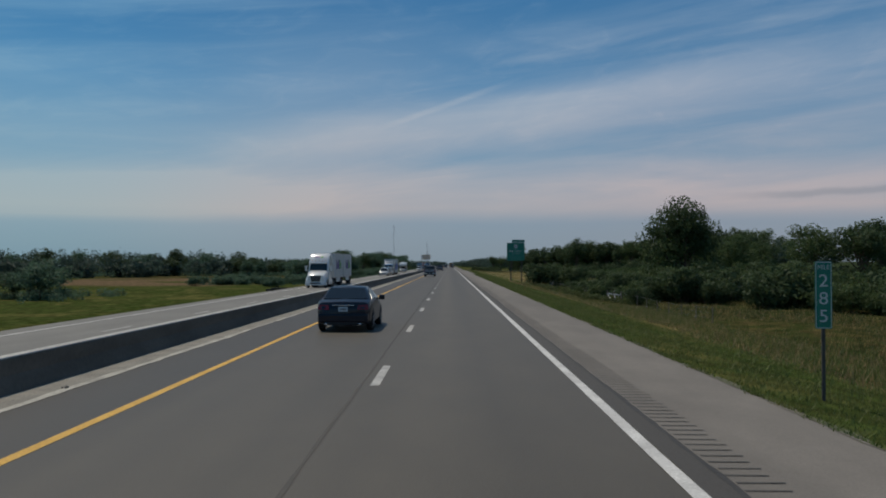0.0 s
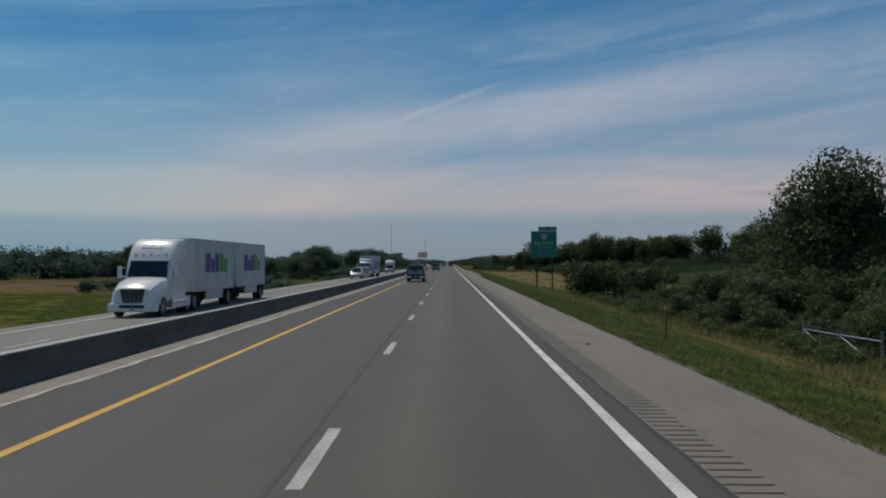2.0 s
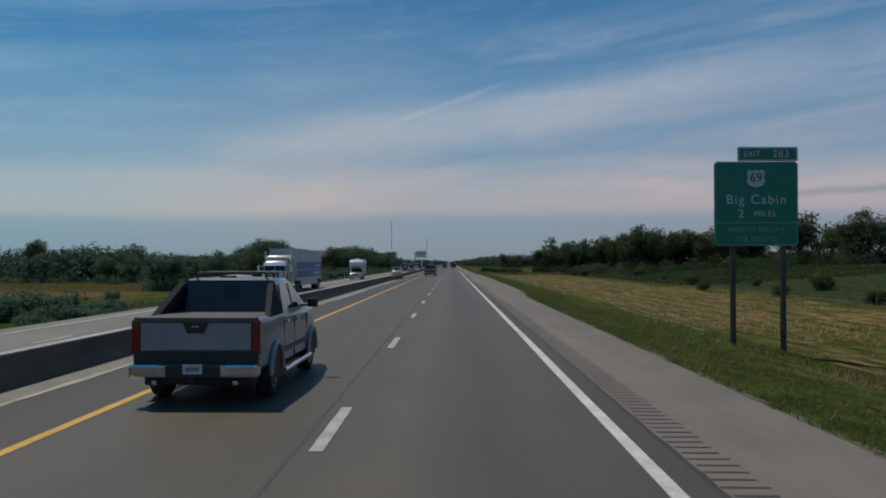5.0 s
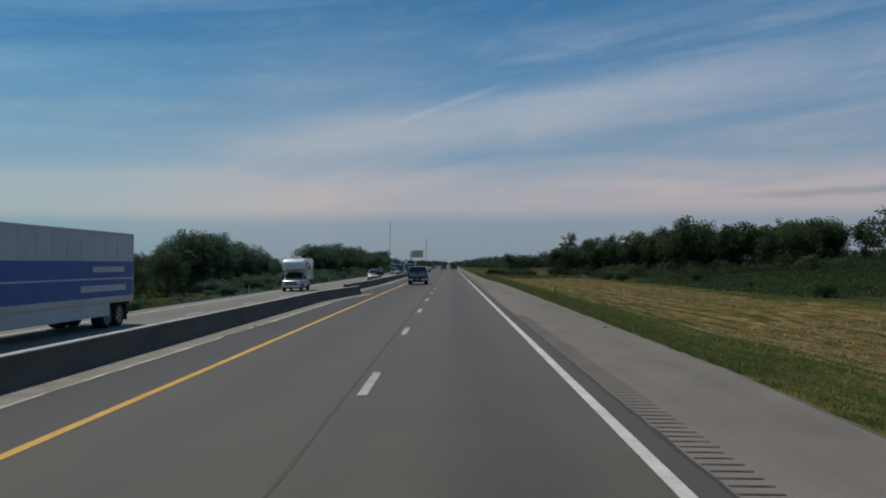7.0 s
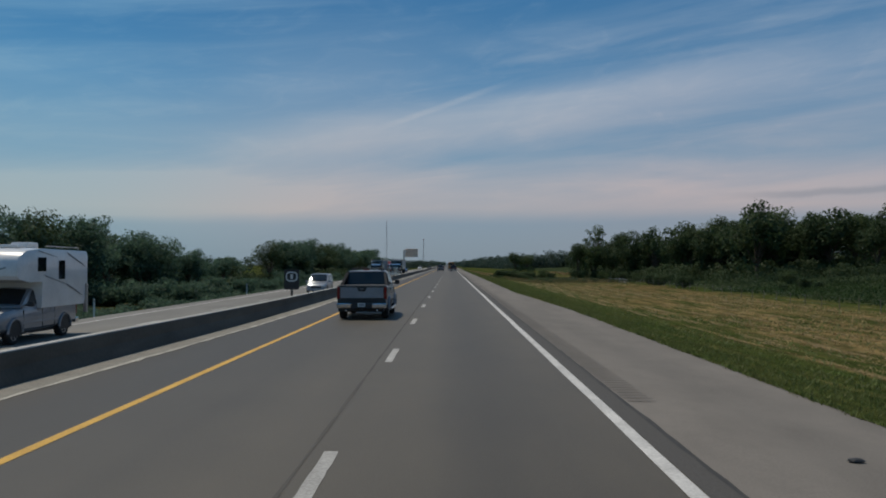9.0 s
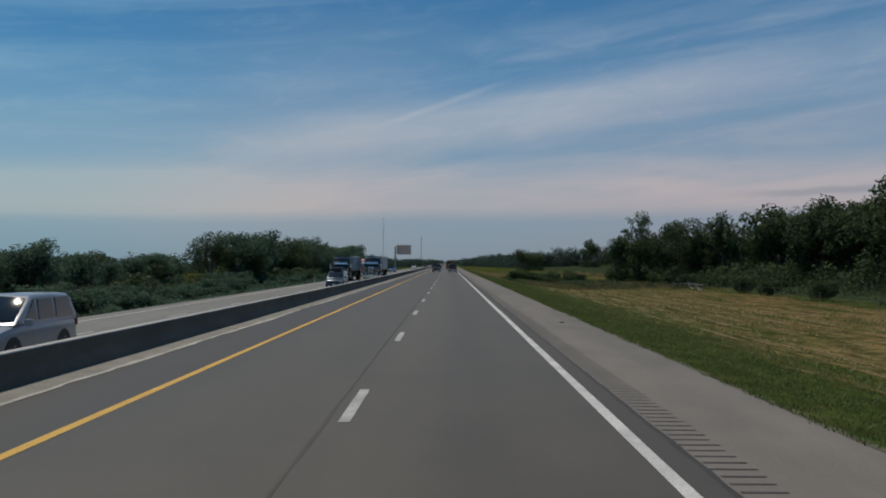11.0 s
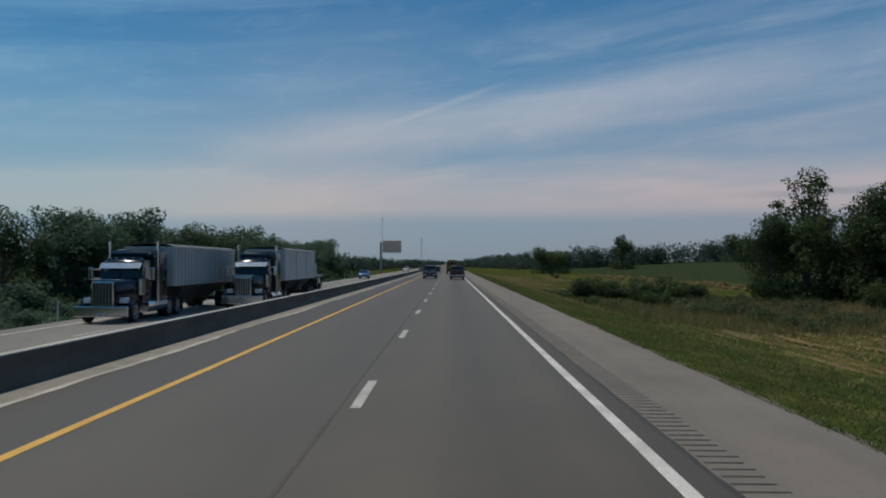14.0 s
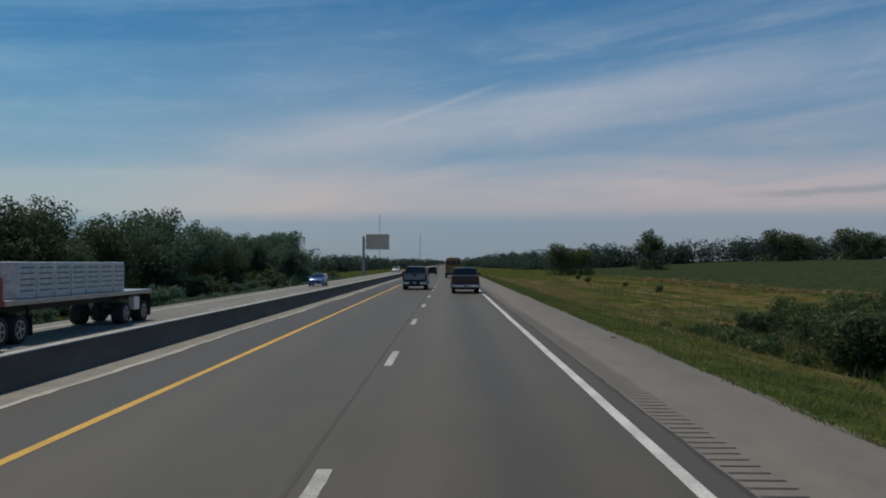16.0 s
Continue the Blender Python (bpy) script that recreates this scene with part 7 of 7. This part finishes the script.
def mile_marker():
    v = thing("mile_marker", "narrow green mile marker on a thin post", "road sign")
    W, H, z0 = 0.305, 1.22, 1.30
    zc = z0 + H / 2
    part("panel", plate_bm(W, H, 0.03, 0, zc, -0.004, 0.004), M_SIGNGREEN, v)
    part("panel_border", rim_bm(W - 0.02, H - 0.02, 0.025, 0.012, 0, zc, -0.006), M_SIGNWHITE, v)
    letters("MILE", 0.11, M_SIGNWHITE, v, 0, z0 + H - 0.11, -0.008, extrude=0.001)
    for i, d in enumerate("285"):
        letters(d, 0.32, M_SIGNWHITE, v, 0, z0 + 0.86 - i * 0.32, -0.008, extrude=0.001, wide=1.15)
    bm = box(-0.03, 0.03, 0.006, 0.012, -0.5, z0 + H - 0.02)
    box(-0.03, -0.022, 0.012, 0.035, -0.5, z0 + H - 0.02, bm=bm)
    box(0.022, 0.03, 0.012, 0.035, -0.5, z0 + H - 0.02, bm=bm)
    part("post", bm, M_DARKPOST, v, "thin steel channel post")
    return v


ob = mile_marker()
ob.location = (6.68, 15.5, ground_z(6.68, 15.5))


def message_board():
    v = thing("message_board", "tan-backed message board on a cantilever pole", "road sign")
    tan = shade("tan_board_back", (0.84, 0.58, 0.43), (0.74, 0.51, 0.38), rough=0.7, scale=1.2)
    part("cabinet", box(-3.05, 3.05, -0.4, 0.4, 7.6, 11.5, 0.05), tan, v, "tan sheet-metal cabinet")
    for i in range(4):
        z = 7.75 + i * 1.17
        part("back_rib", box(-3.0, 3.0, -0.46, -0.38, z, z + 0.08), tan, v)
    part("catwalk", box(-3.1, 3.1, -1.1, -0.4, 7.35, 7.45), M_STEEL, v, "grey catwalk")
    part("pole", tube((-3.7, 0, -0.6), (-3.7, 0, 11.0), 0.36, 0.30, 16), M_STEEL, v, "thick steel pole")
    for z in (8.5, 9.9):
        part("arm", tube((-3.7, 0, z), (-2.9, 0, z), 0.16, None, 10), M_STEEL, v)
    return v


ob = message_board()
ob.location = (-18.9, 672, ground_z(-18.9, 672) - 1.0)


def mast(name, label, tall, half, red):
    v = thing(name, label, "mast")
    bm = bmesh.new()
    legs = [(half * math.cos(a), half * math.sin(a)) for a in (0.3, 2.4, 4.5)]
    for x, y in legs:
        tube((x, y, -1), (x * 0.7, y * 0.7, tall), 0.16, 0.12, 5, bm)
    z, i = 0.0, 0
    while z < tall - 3:
        for a in range(3):
            (x0, y0), (x1, y1) = legs[a], legs[(a + 1) % 3]
            k0, k1 = 1 - 0.3 * z / tall, 1 - 0.3 * (z + 3) / tall
            tube((x0 * k0, y0 * k0, z), (x1 * k1, y1 * k1, z + 3), 0.06, None, 4, bm)
        z += 3
    part("lattice", bm, red, v)
    part("beacon", tube((0, 0, tall - 0.2), (0, 0, tall + 1.6), 0.7, 0.5, 8), P_LATTICE_TOP, v, "red beacon at the top")
    bm = bmesh.new()
    for a in (0.3, 2.4, 4.5):
        for k in (0.5, 0.97):
            tube((0, 0, tall * k), (math.cos(a) * tall * 0.35, math.sin(a) * tall * 0.35, 0), 0.03, None, 4, bm)
    part("guy_wire", bm, M_STEEL, v)
    return v


P_LATTICE_TOP = shade("beacon_red", (0.3, 0.05, 0.03), rough=0.5)
LATTICE = shade("mast_paint", (0.26, 0.17, 0.15), (0.33, 0.31, 0.30), rough=0.6, scale=0.05, stretch=(0.01, 0.01, 1))
ob = mast("radio_mast", "tall guyed lattice mast far off", 112, 1.3, LATTICE)
ob.location = (-158, 2385, -2)
ob = mast("radio_mast", "shorter guyed lattice mast far off", 62, 1.3, LATTICE)
ob.location = (-62, 2270, -2)


def speed_sign():
    v = thing("speed_sign", "grey speed sign with pale figures on a timber post", "road sign")
    part("panel", plate_bm(0.80, 1.05, 0.05, 0, 1.75, -0.006, 0.006), P_FRAME, v)
    part("figure_ring", rim_bm(0.62, 0.52, 0.2, 0.07, 0, 1.9, -0.009), M_SIGNWHITE, v, "pale unreadable figures")
    part("figure_bar", box(-0.07, 0.07, -0.012, -0.007, 1.78, 2.02), M_SIGNWHITE, v)
    part("figure_bar", box(-0.28, 0.28, -0.012, -0.007, 1.38, 1.44), M_BLACK, v)
    part("post", box(-0.06, 0.06, 0.006, 0.09, -0.4, 2.2), M_TIMBER, v)
    return v


ob = speed_sign()
ob.location = (-8.35, 297, -0.35)


def culvert_headwall():
    """Low stained wall over a pipe mouth, with sloping wings."""
    v = thing("culvert_headwall", "low stained brown culvert wall in the grass", "culvert")
    part("wall", box(-1.7, 1.7, -0.14, 0.14, -0.5, 0.55, 0.03), M_HEADWALL, v)
    for s in (1, -1):
        bm = box(-0.12, 0.12, -1.3, 0.0, -0.5, 0.38, 0.03)
        bmesh.ops.rotate(bm, verts=bm.verts[:], cent=(0, 0, 0), matrix=Matrix.Rotation(radians(28 * s), 3, "Z"))
        bmesh.ops.translate(bm, verts=bm.verts[:], vec=(1.6 * s, -0.1, 0))
        part("wing_wall", bm, M_HEADWALL, v)
    part("pipe_mouth", tube((0, -0.16, 0.02), (0, 0.1, 0.02), 0.33, None, 18), M_BLACK, v, "dark round pipe mouth")
    v.location = (-30, 150, ground_z(-30, 150))
    return v


culvert_headwall()


def delineator(label):
    v = thing("delineator", label, "marker post", "marker posts")
    part("post", box(-0.05, 0.05, -0.015, 0.015, -0.3, 1.15, 0.01), M_SIGNWHITE, v)
    part("reflector", box(-0.04, 0.04, -0.02, -0.012, 0.95, 1.1), M_STEEL, v)
    return v


base = delineator("slim white marker post at the road edge")
spots = [(-20.8, 284), (-20.0, 300), (-20.0, 336), (-20.0, 436), (-20.0, 465), (-20.0, 555), (-20.0, 160)]
for i, (x, y) in enumerate(spots):
    ob = base if i == 0 else copy_thing(base, Matrix())
    ob.location = (x, y, ground_z(x, y))


def rust_post(label):
    v = thing("marker_stake", label, "marker post", "rusty stakes")
    part("stake", box(-0.035, 0.035, -0.025, 0.025, -0.4, 1.0, 0.008), M_RUSTPOST, v)
    part("cap", box(-0.04, 0.04, -0.03, 0.03, 1.0, 1.10, 0.01), M_YELLOWLINE, v, "faded yellow cap")
    return v


base = rust_post("rusty stake with a faded yellow cap in the grass")
for i, (x, y) in enumerate([(7.3, 84.5), (7.6, 258.5)]):
    ob = base if i == 0 else copy_thing(base, Matrix())
    ob.location = (x, y, ground_z(x, y))


def wire_fence(x, y0, y1, label, brace_at=()):
    v = thing("wire_fence", label, "fence", "boundary fences")
    n = int((y1 - y0) / 4.0)
    tops = []
    post = from_bm("post", box(-0.03, 0.03, -0.03, 0.03, -0.5, 1.2, 0.008), M_TIMBER)
    for i in range(n + 1):
        y = y0 + i * 4.0
        z = ground_z(x, y)
        p = part("post", post, None, v)
        p.location = (x, y, z)
        tops.append((y, z))
    bm = bmesh.new()
    for (ya, za), (yb, zb) in zip(tops, tops[1:]):
        for k in (0.4, 0.75, 1.1):
            tube((x - 0.055, ya, za + k), (x - 0.055, yb, zb + k), 0.003, None, 4, bm)
    part("wire", bm, M_STEEL, v, "strands of fence wire")
    stout = from_bm("corner_post", tube((0, 0, -0.5), (0, 0, 1.34), 0.075, None, 10), M_TIMBER)
    for y in brace_at:
        z = ground_z(x, y)
        bm = tube((x, y, z + 0.92), (x, y + 4.0, ground_z(x, y + 4) + 0.92), 0.042, None, 8)
        part("top_rail", bm, M_STEEL, v, "pale pipe top rail")
        for yy in (y, y + 4.0):
            p = part("corner_post", stout, None, v, "stout round end post")
            p.location = (x + 0.02, yy + 0.05, ground_z(x, yy))
        part("brace", tube((x, y + 1.4, z + 0.1), (x, y + 4.0, ground_z(x, y + 4) + 0.88), 0.034, None, 8), M_STEEL, v, "diagonal pipe brace")
    return v


wire_fence(18.3, 60, 164, "timber post and wire fence below the bushes", (92, 96, 152, 156))
fence = wire_fence(38.0, 204, 445, "timber post and wire fence behind the hay field", (436, 440))
z = ground_z(35.6, 443.7)
part("corner_post", tube((35.6, 443.7, z - 0.5), (35.6, 443.7, z + 1.3), 0.075, None, 10), M_TIMBER, fence, "stout round end post")
part("top_rail", tube((35.6, 443.7, z + 0.92), (38.0, 444.0, ground_z(38.0, 444.0) + 0.92), 0.042, None, 8), M_STEEL, fence, "pale pipe top rail")
wire_fence(22.0, 470, 640, "timber post and wire fence beside the crop field")


def debris(seed, label, flat=0.4):
    """A torn scrap of tyre or stone on the pavement."""
    r = random.Random(seed)
    v = thing("road_debris", label, "debris", "scraps on the pavement")
    bm = bmesh.new()
    bmesh.ops.create_icosphere(bm, subdivisions=2, radius=0.06)
    for q in bm.verts:
        k = 1 + 0.35 * noise.noise(q.co * 14 + Vector((seed, 0, 0)))
        q.co = Vector((q.co.x * k * 1.5, q.co.y * k, max(-0.01, q.co.z * k * flat)))
    part("scrap", bm, M_BLACK if seed % 2 else P_FRAME, v)
    return v


for i, (x, y, z) in enumerate([(4.53, 262.0, -0.02), (5.5, 226.5, -0.05), (-6.9, 15.1, 0.01), (4.75, 473.7, -0.01), (3.8, 79.0, 0.0), (4.2, 340.0, 0.0), (-6.95, 152.0, 0.01), (-6.8, 226.0, 0.01)]):
    ob = debris(i + 3, "small dark torn scrap lying on the pavement", 0.5)
    ob.matrix_world = pose(x, y, z + 0.005, 0, 0, 40 * i)
